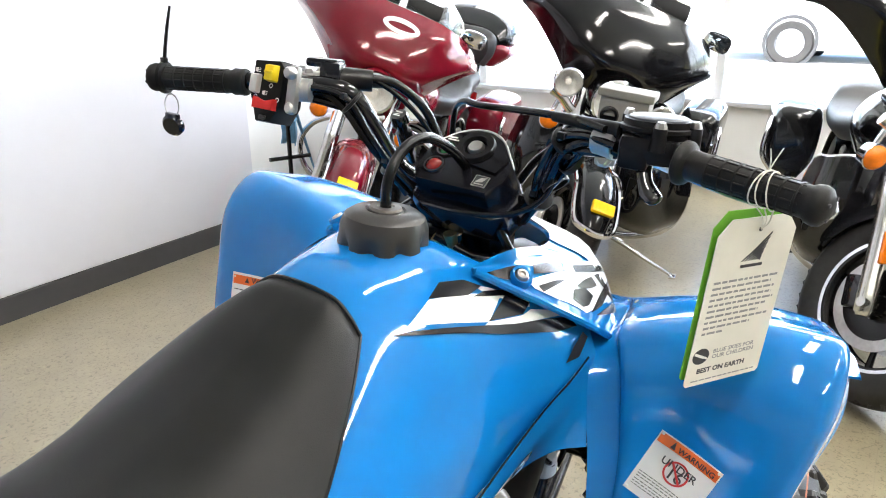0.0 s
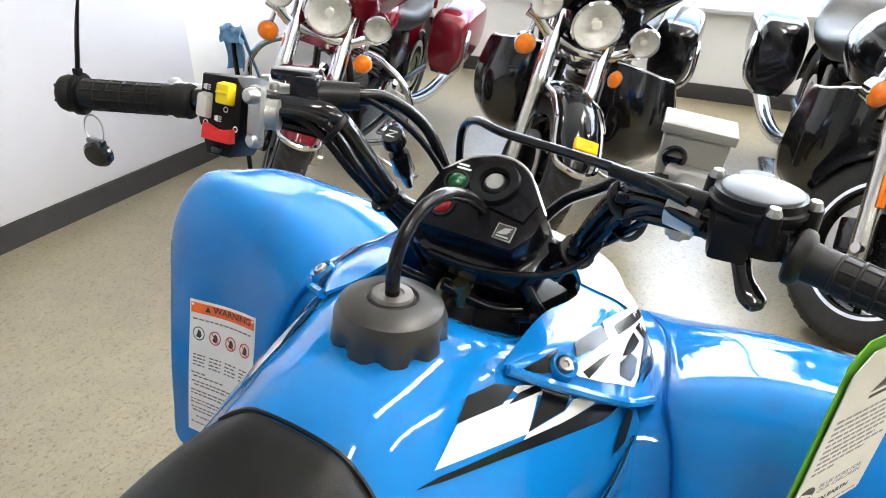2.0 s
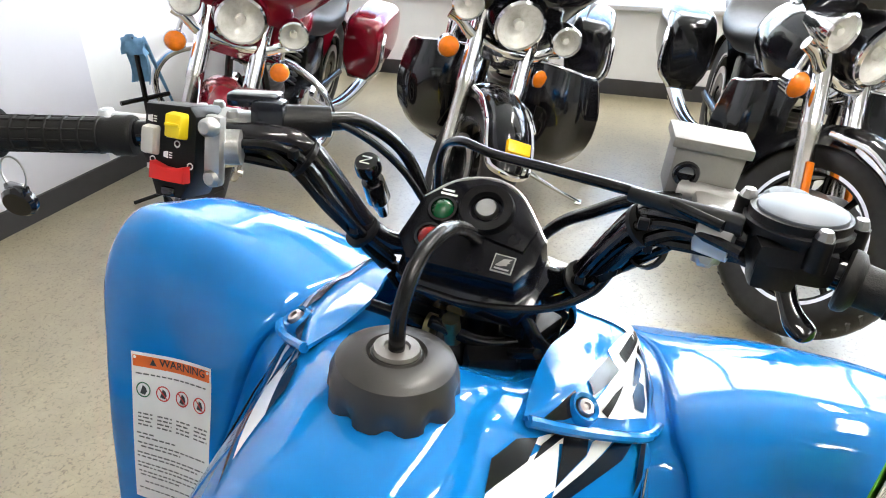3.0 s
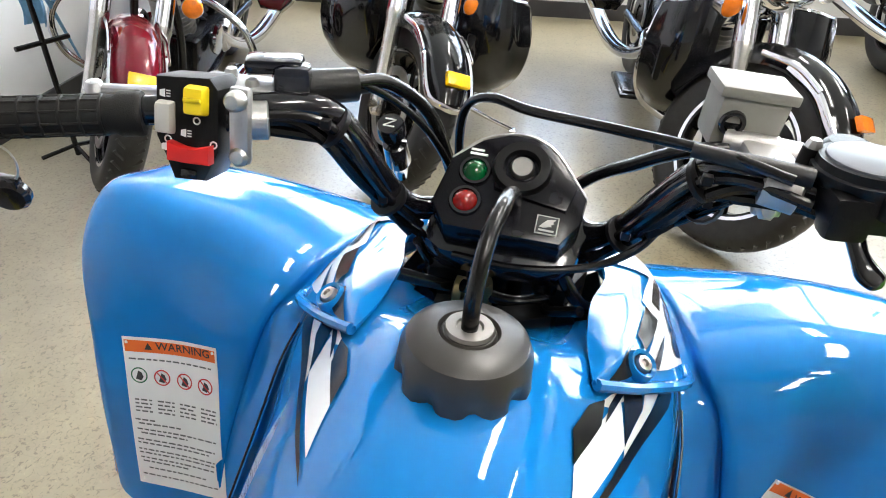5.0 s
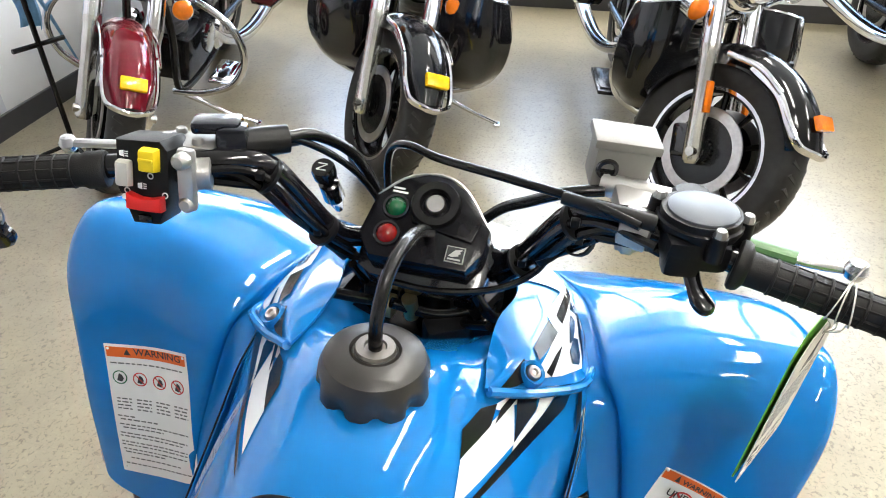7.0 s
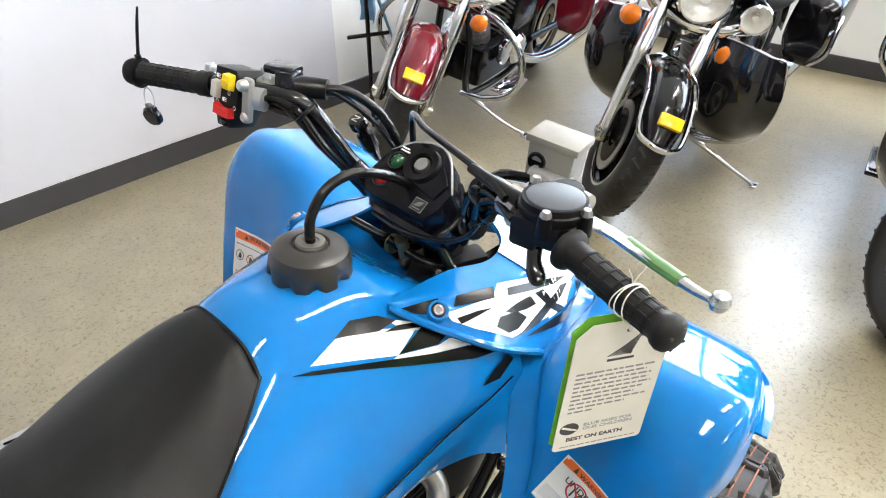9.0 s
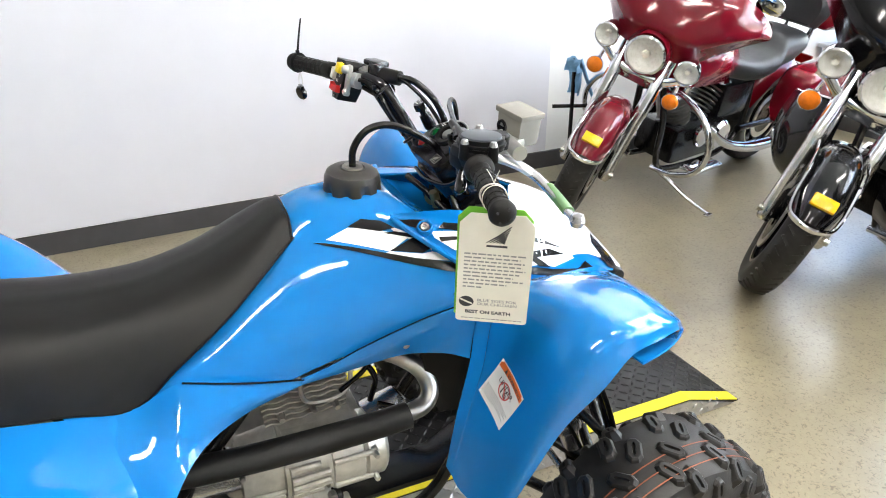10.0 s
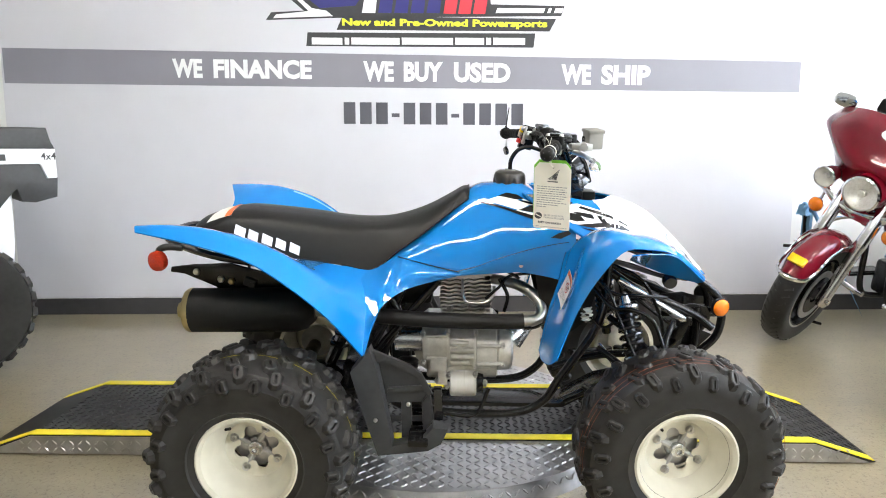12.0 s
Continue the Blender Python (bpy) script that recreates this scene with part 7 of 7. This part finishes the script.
def sticker(name, label, tl, tr, bl, key, header, rows, pics, small=False):
    tl, tr, bl = Vector(tl), Vector(tr), Vector(bl)
    ux, W, H = tr - tl, (tr - tl).length, (bl - tl).length
    m = basis(tl, ux, tl - bl)
    n = m.to_3x3() @ Vector((0, 0, 1))

    def lay(poly, lift, step=.012):
        return draped([(x * W, -y * H) for x, y in poly], m, SURF[key], lift, step, .06)

    def rect(x0, y0, x1, y1):
        return [(x0, y0), (x0, y1), (x1, y1), (x1, y0)]

    st_ = part(name, lay(rect(0, 0, 1, 1), .0008), LABEL, ATV, label)
    part("sticker_header", lay(rect(.02, .02, .98, header), .0014), ORANGE, st_, "orange warning band")
    bm = lay([(.22, header - .02), (.26, .03), (.30, header - .02)], .0019)
    part("warning_triangle", bm, INK, st_)
    hm = m @ pose(.34 * W, -(header - .025) * H, .0016)
    wd = write("WARNING", min((header - .035) * H * 1.2, W * .115), Matrix(), INK, None, "sticker_word", .0002, 1.05, 0)
    inv = hm
    for v in wd.data.vertices:
        p = inv @ v.co
        hit, nor, _, _ = SURF[key].ray_cast(p + n * .05, -n, .1)
        v.co = (hit if hit else p) + n * .0022
    wd.parent = st_
    bm = bmesh.new()
    for x0, x1, y in rows:
        x = x0
        while x < x1 - .01:
            w = min(.03 + .05 * random.random(), x1 - x)
            join(bm, lay(rect(x, y, x + w, y + (.010 if not small else .014)), .0016, 1))
            x += w + .018
    tagged(part("fine_print", bm, INKM, st_, flat=True), kind="stuff")
    for cx, cy, r, mt in pics:
        bm = bmesh.new()
        k = 24
        for i in range(k):
            a, b = 2 * math.pi * i / k, 2 * math.pi * (i + 1) / k
            q = [(cx + rr * math.cos(t), cy + rr * math.sin(t) * W / H) for rr, t in ((r, a), (r, b), (r * .84, b), (r * .84, a))]
            join(bm, lay(q, .0018, 1))
        if mt is REDINK:
            join(bm, lay([(cx - .7 * r, cy - .62 * r * W / H), (cx - .6 * r, cy - .75 * r * W / H), (cx + .7 * r, cy + .62 * r * W / H), (cx + .6 * r, cy + .75 * r * W / H)], .0022, 1))
        ring = part("pictogram_ring", bm, mt, st_)
        if not small:
            bm = lay([(cx - .45 * r, cy + .3 * r), (cx - .1 * r, cy - .35 * r), (cx + .3 * r, cy - .2 * r), (cx + .5 * r, cy + .1 * r), (cx + .2 * r, cy + .4 * r)], .0016, 1)
            part("pictogram", bm, INK, ring)
    for x, y in ((.045, .035), (.955, .035), (.045, .965), (.955, .965)):
        p = m @ Vector((x * W, -y * H, 0))
        hit, nor, _, _ = SURF[key].ray_cast(p + n * .05, -n, .1)
        if hit:
            bm = bmesh.new()
            lathe(bm, [(0, .0022), (.0018, .002), (.0022, .0008)], hit, n, 8)
            part("rivet", bm, LABEL, st_)
    return st_, m, W, H, n


sticker("warning_sticker", "white warning sticker with an orange header", (.281, .412, .723), (.278, .294, .738), (.231, .424, .532), "fendL", .095,
        [(.05, .93, .135)] + [(.07 + .24 * i, .25 + .24 * i, .40 + .025 * j) for i in range(4) for j in range(4)] + [(.05, .28, .535), (.08, .55, .56), (.06, .95, .60), (.10, .62, .625), (.05, .93, .67), (.05, .86, .695), (.05, .92, .74), (.05, .94, .765), (.06, .9, .80), (.08, .60, .825), (.14, .80, .87), (.06, .94, .92)],
        [(.14, .245, .085, GREENINK), (.375, .25, .085, REDINK), (.615, .255, .085, REDINK), (.85, .26, .085, REDINK)])
st2, m2, W2, H2, n2 = sticker("warning_sticker", "square white age warning sticker with an orange header", (.281, -.303, .740), (.279, -.378, .716), (.258, -.289, .660), "fendR", .17,
                              [(.06, .95, .66), (.06, .90, .70), (.06, .95, .74), (.06, .80, .79), (.06, .92, .83), (.06, .5, .87)], [(.5, .42, .19, REDINK)], True)
for txt, dy, sz in (("UNDER", .39, .013), ("16", .53, .020)):
    wd = write(txt, sz, Matrix(), INK, None, "sticker_word", .0002, 1.0, 0, align="CENTER")
    for v in wd.data.vertices:
        p = m2 @ (Vector((.5 * W2, -dy * H2, 0)) + v.co)
        hit, nor, _, _ = SURF["fendR"].ray_cast(p + n2 * .05, -n2, .1)
        v.co = (hit if hit else p) + n2 * .0021
    wd.parent = st2

# ---- hang tag on the right grip ----
TG = ATV.matrix_world @ basis((.218, -.3565, .861), (.86, -.51, 0), (0, 0, 1))
tag = thing("hang_tag", "white hang tag over a green card, tied on with string", "hang tag", TG)
out = [(-.047, 0), (.047, 0), (.050, .003), (.050, .155), (.036, .170), (-.036, .170), (-.050, .155), (-.050, .003)]
bm = bmesh.new()
slab(bm, out, -.0004, .0004)
card = part("front_card", bm, PAPER, tag, "printed off-white card")
bm = bmesh.new()
slab(bm, [(x - .003, y + .007) for x, y in out], -.0045, -.0035)
part("back_card", bm, GREENC, tag, "bright green card")
bm = bmesh.new()
lathe(bm, [(0, .0006), (.0022, .0006), (.0022, .0004)], (0.002, .158, 0), (0, 0, 1), 14)
part("eyelet", bm, INK, card)
bm = bmesh.new()
for k in range(6):
    bx, tx, ty = -.014 + .0042 * k, .019 - .0014 * k, .154 - .0044 * k
    slab(bm, [(bx, .1275), (bx + .0020, .1275), ((bx + tx) / 2 + .0012, .1375 - .0022 * k), (tx, ty - .0012), (tx - .0006, ty), ((bx + tx) / 2 - .0006, .1394 - .0022 * k)], .0004, .0006)
slab(bm, [(-.013, .121), (.015, .121), (.015, .124), (-.013, .124)], .0004, .0006)
part("wing_shape", bm, INK, card, "dark wing-shaped emblem")
bm = bmesh.new()
for j in range(10):
    y = .108 - .0058 * j
    x = -.042
    end = (.042, .034, .040, .038, .042, .034, .026, .040, .018, -.01)[j] - (.006 if j > 8 else 0)
    while x < end:
        w = .004 + .007 * random.random()
        slab(bm, [(x, y), (min(x + w, end), y), (min(x + w, end), y + .0022), (x, y + .0022)], .0004, .0006)
        x += w + .002
x = -.042
while x < .04:
    w = .004 + .006 * random.random()
    slab(bm, [(x, .0045), (x + w, .0045), (x + w, .0058), (x, .0058)], .0004, .0006)
    x += w + .0015
tagged(part("fine_print", bm, INKL, card, flat=True), kind="stuff")
bm = bmesh.new()
slab(bm, [(-.036 + .0105 * math.cos(a * .524), .0325 + .0085 * math.sin(a * .524)) for a in range(12)], .0004, .0006, n=2)
gl = part("globe_shape", bm, INK, card)
bm = bmesh.new()
slab(bm, [(-.045, .035), (-.036, .031), (-.027, .028), (-.028, .0305), (-.036, .034), (-.044, .0375)], .0006, .0008)
part("globe_band", bm, PAPER, gl)
write("BLUE SKIES FOR", .0062, pose(-.021, .0335, .0004), INKL, card, "tag_line", .0001, 1.25, .0001)
write("OUR CHILDREN", .0062, pose(-.021, .0275, .0004), INKL, card, "tag_line", .0001, 1.25, .0001)
write("BEST ON EARTH", .0072, pose(-.037, .0135, .0004), INK, card, "tag_line", .0003, 1.2, .0001)
to_tag = TG.inverted() @ ATV.matrix_world
gc = steer((.181, -.352, 1.058))
gax = (steer((.207, -.272, 1.062)) - steer((.166, -.397, 1.056))).normalized()
gq = gax.to_track_quat("Z", "Y")
for k, off in enumerate((-.004, .002, .007)):
    bm = bmesh.new()
    ring = [to_tag @ (gc + gax * (off + .004 * math.sin(a + k)) + gq @ Vector((math.cos(a), math.sin(a), 0)) * .0168) for a in [i * math.pi / 8 for i in range(17)]]
    tube(bm, ring, .0007, 6, 2)
    low = min(ring, key=lambda p: p.y)
    tube(bm, [low, (low + Vector((.002, .158, .0008))) / 2 + Vector((.002 * k - .002, 0, .004)), Vector((.002, .158, .0008))], .0007, 6, 4)
    part("string", bm, PAPER, tag, "white string loop round the grip" if k == 0 else "")
bm = bmesh.new()
top = max(ring, key=lambda p: p.y)
for d in (-.010, .006):
    tube(bm, [top, top + Vector((d * .4, .010, .002)), top + Vector((d, .020, .004))], .0006, 6, 4)
part("string_end", bm, PAPER, tag)

# ---- strap and key on the left grip ----
zt = thing("cable_tie", "long black cable tie standing up from the grip", "cable tie", ATV.matrix_world @ Matrix.Translation(steer((.171, .380, 1.057))))
bm = bmesh.new()
ax = (steer((.207, .272, 1.062)) - steer((.166, .397, 1.056))).normalized()
lathe(bm, [(.0185, -.0022), (.0205, -.0022), (.0205, .0022), (.0185, .0022)], (0, 0, 0), ax, 24)
block(bm, (0, 0, .022), (.007, .007, .007), .001)
part("loop", bm, BLACKP, zt)
bm = bmesh.new()
tube(bm, [(0, 0, .02), (.003, -.002, .046), (.006, -.004, .068), (.009, -.007, .089)], [.0024, .0022, .002, .0015], 6, 4)
part("tail", bm, BLACKP, zt)
ky = thing("spare_key", "black-headed key on a wire ring hanging from the grip", "key", ATV.matrix_world @ Matrix.Translation(steer((.171, .372, 1.036))))
bm = bmesh.new()
tube(bm, [(0.001 * math.cos(a), .014 * math.sin(a), -.014 + .015 * math.cos(a)) for a in [i * math.pi / 6 for i in range(13)]], .0009, 6, 3)
part("ring", bm, STEEL, ky)
bm = bmesh.new()
lathe(bm, [(0, -.006), (.012, -.0055), (.015, -.002), (.015, .003), (.012, .006), (0, .0065)], (0, 0, -.040), (1, .35, .25), 20)
block(bm, (0, 0, -.030), (.008, .022, .012), .002)
part("key_head", bm, BLACKG, ky, "round black plastic key head")
# ---- the banner on the wall ----
ban = thing("wall_banner", "large pale grey vinyl banner with a dark stripe and white slogans", "banner", NORTH)
BM = basis((0, -.003, 0), (1, 0, 0), (0, 0, 1))
bm = bmesh.new()
slab(bm, [(-2.885, .11), (2.145, .11), (2.14, 2.9), (-2.87, 2.9)], 0, .0025, BM)
part("banner_sheet", bm, BANNER, ban, "pale grey vinyl sheet", flat=True)
bm = bmesh.new()
slab(bm, [(-2.866, 1.476), (2.135, 1.418), (2.135, 1.610), (-2.866, 1.690)], .0025, .0035, BM)
part("banner_stripe", bm, STRIPE, ban, "dark grey stripe", flat=True)


def words(text, x0, x1, zb, zt_, material, drop=-.6):
    ob = write(text, 1.0, Matrix(), material, None, "slogan", .045, 1.0, 0)
    xs = [v.co.x for v in ob.data.vertices]
    ys = [v.co.y for v in ob.data.vertices]
    sx, sy = (x1 - x0) / (max(xs) - min(xs)), (zt_ - zb) / (max(ys) - min(ys))
    mx, my = min(xs), min(ys)
    m = BM @ pose(x0, zb, .0048, 0, 0, drop)
    for v in ob.data.vertices:
        v.co = m @ Vector(((v.co.x - mx) * sx, (v.co.y - my) * sy, 0))
    ob.parent = ban
    return ob


words("WE", -1.826, -1.640, 1.5085, 1.6255, TXTW)
words("FINANCE", -1.572, -.960, 1.506, 1.623, TXTW)
words("WE", -.639, -.448, 1.4865, 1.6105, TXTW)
words("BUY", -.385, -.140, 1.4845, 1.608, TXTW)
words("USED", -.070, .287, 1.481, 1.605, TXTW)
words("WE", .608, .797, 1.4685, 1.592, TXTW)
words("SHIP", .862, 1.174, 1.466, 1.590, TXTW)
# the telephone number as plain bars
x = -.778
for k, ch in enumerate("nnn-nnn-nnnn"):
    w = .098 if ch == "n" else .070
    bm = bmesh.new()
    z0 = 1.224 - .0035 * k / 4
    poly = [(x + .012, z0), (x + w - .012, z0), (x + w - .012, z0 + .135), (x + .012, z0 + .135)] if ch == "n" else [(x + .008, z0 + .045), (x + w - .012, z0 + .045), (x + w - .012, z0 + .068), (x + .008, z0 + .068)]
    slab(bm, poly, .0026, .0036, BM)
    part("number_bar", bm, TXTG, ban, flat=True)
    x += w + (.004 if ch == "n" else .002)
# dealer logo as plain shapes
for name, poly, mt, h in (("logo_shape", [(-1.236, 1.858), (-.80, 1.872), (.60, 1.885), (.62, 1.945), (.16, 1.955), (.15, 2.06), (-.95, 2.08), (-1.10, 2.00), (-1.00, 1.915), (-1.20, 1.905)], INK, .0030),
                          ("logo_shape", [(-1.19, 1.870), (-.82, 1.882), (-.86, 1.915), (-.95, 1.93), (-1.03, 2.00), (-.92, 2.05), (-1.06, 2.00), (-.97, 1.912), (-1.17, 1.892)], TXTW, .0036),
                          ("logo_shape", [(-.90, 1.93), (-.68, 1.945), (-.62, 2.03), (-.92, 2.04), (-.99, 2.0)], NAVYC, .0038),
                          ("logo_shape", [(-.80, 1.800), (.53, 1.792), (.57, 1.868), (-.76, 1.885)], INK, .0030),
                          ("logo_shape", [(-.99, 1.702), (.43, 1.694), (.44, 1.780), (-.98, 1.785)], INK, .0030)):
    bm = bmesh.new()
    slab(bm, poly, .0026, h, BM)
    part(name, bm, mt, ban, flat=True)
for k in range(5):
    bm = bmesh.new()
    x0 = -.64 + .10 * k
    slab(bm, [(x0, 1.903), (x0 + .082, 1.901), (x0 + .098, 2.02), (x0 + .022, 2.02)], .0030, .0040, BM)
    part("logo_letter_shape", bm, NAVYC if k else TXTW, ban, flat=True)
for k in range(3):
    bm = bmesh.new()
    x0 = -.135 + .092 * k
    slab(bm, [(x0, 1.898), (x0 + .076, 1.897), (x0 + .09, 1.985), (x0 + .014, 1.985)], .0030, .0040, BM)
    part("logo_letter_shape", bm, LOGOR, ban, flat=True)
x = .19
for w in (.30, .02, .05):
    bm = bmesh.new()
    slab(bm, [(x, 1.903), (x + w, 1.904), (x + w + .01, 1.932), (x + .01, 1.932)], .0030, .0040, BM)
    part("place_bar", bm, TXTW, ban, flat=True)
    x += w + .022
x = -.955
for w in (.19, .028, .30, .32, .18, .03, .20):
    bm = bmesh.new()
    w2 = min(w, .40 - x)
    slab(bm, [(x, 1.712), (x + w2, 1.711), (x + w2, 1.752), (x, 1.754)], .0030, .0040, BM)
    part("address_bar", bm, TXTW, ban, flat=True)
    x += w + .014
words("New and Pre-Owned Powersports", -.765, .515, 1.813, 1.870, LIME, -.4)

# ---- white utility vehicle beside the wall ----
U = thing("utility_vehicle", "white and black utility vehicle with open bed and off-road tyres", "utility vehicle", pose(-1.971, 1.16, 0, 0, 0, 41))
SIDEM = basis((0, 0, 0), (1, 0, 0), (0, 0, 1))
bm = bmesh.new()
slab(bm, [(-1.7, .990), (-.090, 1.001), (-.070, .999), (-.044, .931), (.000, .931), (-.003, 1.074), (-1.7, 1.090)], -.80, .0, SIDEM, .010)
part("bed_panel", bm, UTVW, U, "white plastic bed side")
for h0, h1 in ((-.055, .003), (-.805, -.750)):
    bm = bmesh.new()
    slab(bm, [(-1.7, 1.082), (-.003, 1.072), (-.019, 1.108), (-.034, 1.172), (-.10, 1.173), (-1.7, 1.174)], h0, h1, SIDEM, .008)
    part("bed_rail", bm, GREYP, U, "dark grey bed rail")
bm = bmesh.new()
slab(bm, [(-.080, 1.075), (-.006, 1.074), (-.022, 1.106), (-.040, 1.165), (-.095, 1.160)], -.76, -.05, SIDEM, .006)
part("tailgate", bm, GREYP, U, "dark grey tailgate")
bm = bmesh.new()
slab(bm, [(-1.7, .795), (-.252, .795), (-.192, .870), (-.177, .884), (-.158, .825), (-.100, .819), (-.007, .842), (.001, .936), (-.047, .934), (-.073, 1.004), (-1.7, .996)], -.78, .006, SIDEM, .012)
part("bed_base", bm, GREYP, U, "dark grey wheel arch and bed base")
bm = bmesh.new()
slab(bm, [(-1.5, .35), (-.215, .42), (-.192, .631), (-.189, .86), (-1.5, .83)], -.60, -.05, SIDEM, .02)
part("body_panel", bm, UTVW, U, "white plastic body side")
bm = bmesh.new()
Rw, Ww = .335, .26
WC = (-.462, .125, Rw)
halfp = [(.155, .36 * Ww), (.175, .45 * Ww), (.25, .5 * Ww), (Rw - .03, .48 * Ww), (Rw - .012, .36 * Ww), (Rw - .008, .1 * Ww)]
lathe(bm, halfp + [(r, -h) for r, h in reversed(halfp)], seg=64, close=False)
bmesh.ops.transform(bm, matrix=pose(*WC), verts=bm.verts)
tw = part("wheel", bm, TYRE, U, "large knobbly tyre")
bm = bmesh.new()
for i in range(26):
    for y, off in ((.12, 0), (-.12, .5), (.38, .3), (-.38, .8)):
        lug(bm, Rw - .012, 2 * math.pi * (i + off) / 26, y * Ww, .042, .055, .008, .5 if y > 0 else -.5, 0)
bmesh.ops.transform(bm, matrix=pose(*WC), verts=bm.verts)
tagged(part("tread", bm, TYRE, tw), kind="stuff")
bm = bmesh.new()
lathe(bm, [(.175, -.12), (.165, -.11), (.150, -.095), (.12, -.05), (.10, -.04), (.05, -.06), (.045, -.075), (0, -.075)], WC, (0, 1, 0), 40, False)
for i in range(7):
    a = 2 * math.pi * i / 7
    block(bm, (WC[0] + .10 * math.cos(a), WC[1] - .075, Rw + .10 * math.sin(a)), (.10, .03, .028), .006, (0, -math.degrees(a), 0))
part("rim", bm, BLACKG, tw, "black alloy rim")
write("4x4", .048, basis((-.066, -.0005, 1.022), (1, 0, 0), (0, 0, 1)), INK, U, "side_mark", .0008, .9, .0006)
mk = bmesh.new()
bars(mk, basis((-.36, -.0005, 1.018), (1, 0, 0), (0, 0, 1)), [(0, .15, 0)], .030, .001)
part("maker_bar", mk, INK, U)

# ---- floor stand with a light blue cloth, by the end of the banner ----
sd = thing("floor_stand", "thin black metal floor stand with a cross arm", "stand", pose(2.03, 2.03, 0))
bm = bmesh.new()
rod(bm, (0, 0, .006), (0, 0, .74), .011, 10)
rod(bm, (-.10, .04, .485), (.10, -.04, .485), .010, 10)
for a in (0, 2.1, 4.2):
    rod(bm, (0, 0, .05), (.14 * math.cos(a), .14 * math.sin(a), .008), .009, 8)
part("pole", bm, BLACKM, sd)
cl = thing("cloth", "crumpled light blue cloth draped over the stand", "cloth", pose(2.03, 2.03, .72))
g = []
for i in range(21):
    row = []
    for j in range(15):
        u_, v_ = (i - 10) / 10, (j - 7) / 7
        fold = .012 * math.sin(9 * v_ + 1.3) * (.3 + abs(u_)) + .006 * math.sin(17 * v_ + 5 * u_)
        z = .03 - (.19 if u_ > 0 else .07) * abs(u_) ** 1.25 - .012 * abs(v_) + .006 * math.sin(4 * v_ + 2 * u_)
        row.append((.020 * math.copysign(min(1, abs(u_) * 3), u_) + fold, .062 * v_ * (1 - .20 * max(0, u_)) + .02 * u_ + .008 * math.sin(6 * u_), z))
    g.append(row)
bm = bmesh.new()
sheet(bm, np.array(g), .003)
part("fabric", bm, CLOTH, cl, sharp=80)

# ---- parked car outside ----
car = thing("car", "white car parked outside in the sun", "car", pose(12.2, 0.1, .33, 0, 0, 90))
bm = bmesh.new()
loft(bm, [(-2.2, [(0, .80), (.5, .80), (.80, .74), (.86, .55), (.80, .30)]), (-1.9, [(0, .95), (.6, .95), (.86, .88), (.90, .6), (.84, .24)]), (-1.0, [(0, 1.02), (.6, 1.02), (.88, .95), (.92, .6), (.86, .22)]), (.9, [(0, 1.02), (.6, 1.02), (.88, .94), (.92, .6), (.86, .22)]), (1.9, [(0, .88), (.6, .88), (.86, .80), (.90, .55), (.84, .24)]), (2.25, [(0, .70), (.5, .70), (.80, .66), (.84, .5), (.78, .30)])], 5, 4)
part("body", bm, CARW, car, "white painted car body", 60)
bm = bmesh.new()
loft(bm, [(-1.95, [(0, 1.0), (.5, 1.0), (.72, .98), (.78, .95)]), (-1.5, [(0, 1.45), (.5, 1.44), (.66, 1.40), (.80, .97)]), (.3, [(0, 1.50), (.5, 1.49), (.68, 1.44), (.82, .98)]), (1.1, [(0, 1.02), (.5, 1.02), (.72, 1.0), (.80, .96)])], 4, 3)
part("cabin", bm, BLACKG, car, "dark glass cabin")
for x in (1.0, -1.55):
    for s in (1, -1):
        bm = bmesh.new()
        lathe(bm, [(.20, -.10), (.30, -.10), (.325, -.06), (.325, .06), (.30, .10), (.20, .10)], (x, s * .84, .315), (0, 1, 0), 36, False)
        cw = part("wheel", bm, TYRE, car)
        bm = bmesh.new()
        lathe(bm, [(.21, .085 * s), (.20, .06 * s), (.06, .07 * s), (0, .075 * s)], (x, s * .84, .315), (0, 1, 0), 30, False)
        part("hubcap", bm, ALLOYB, cw)
        bm = bmesh.new()
        lathe(bm, [(.33, 0), (.38, 0), (.38, .012), (.33, .012)], (x, s * .915, .33), (0, 1, 0), 36, False)
        part("arch", bm, GREYP, car)
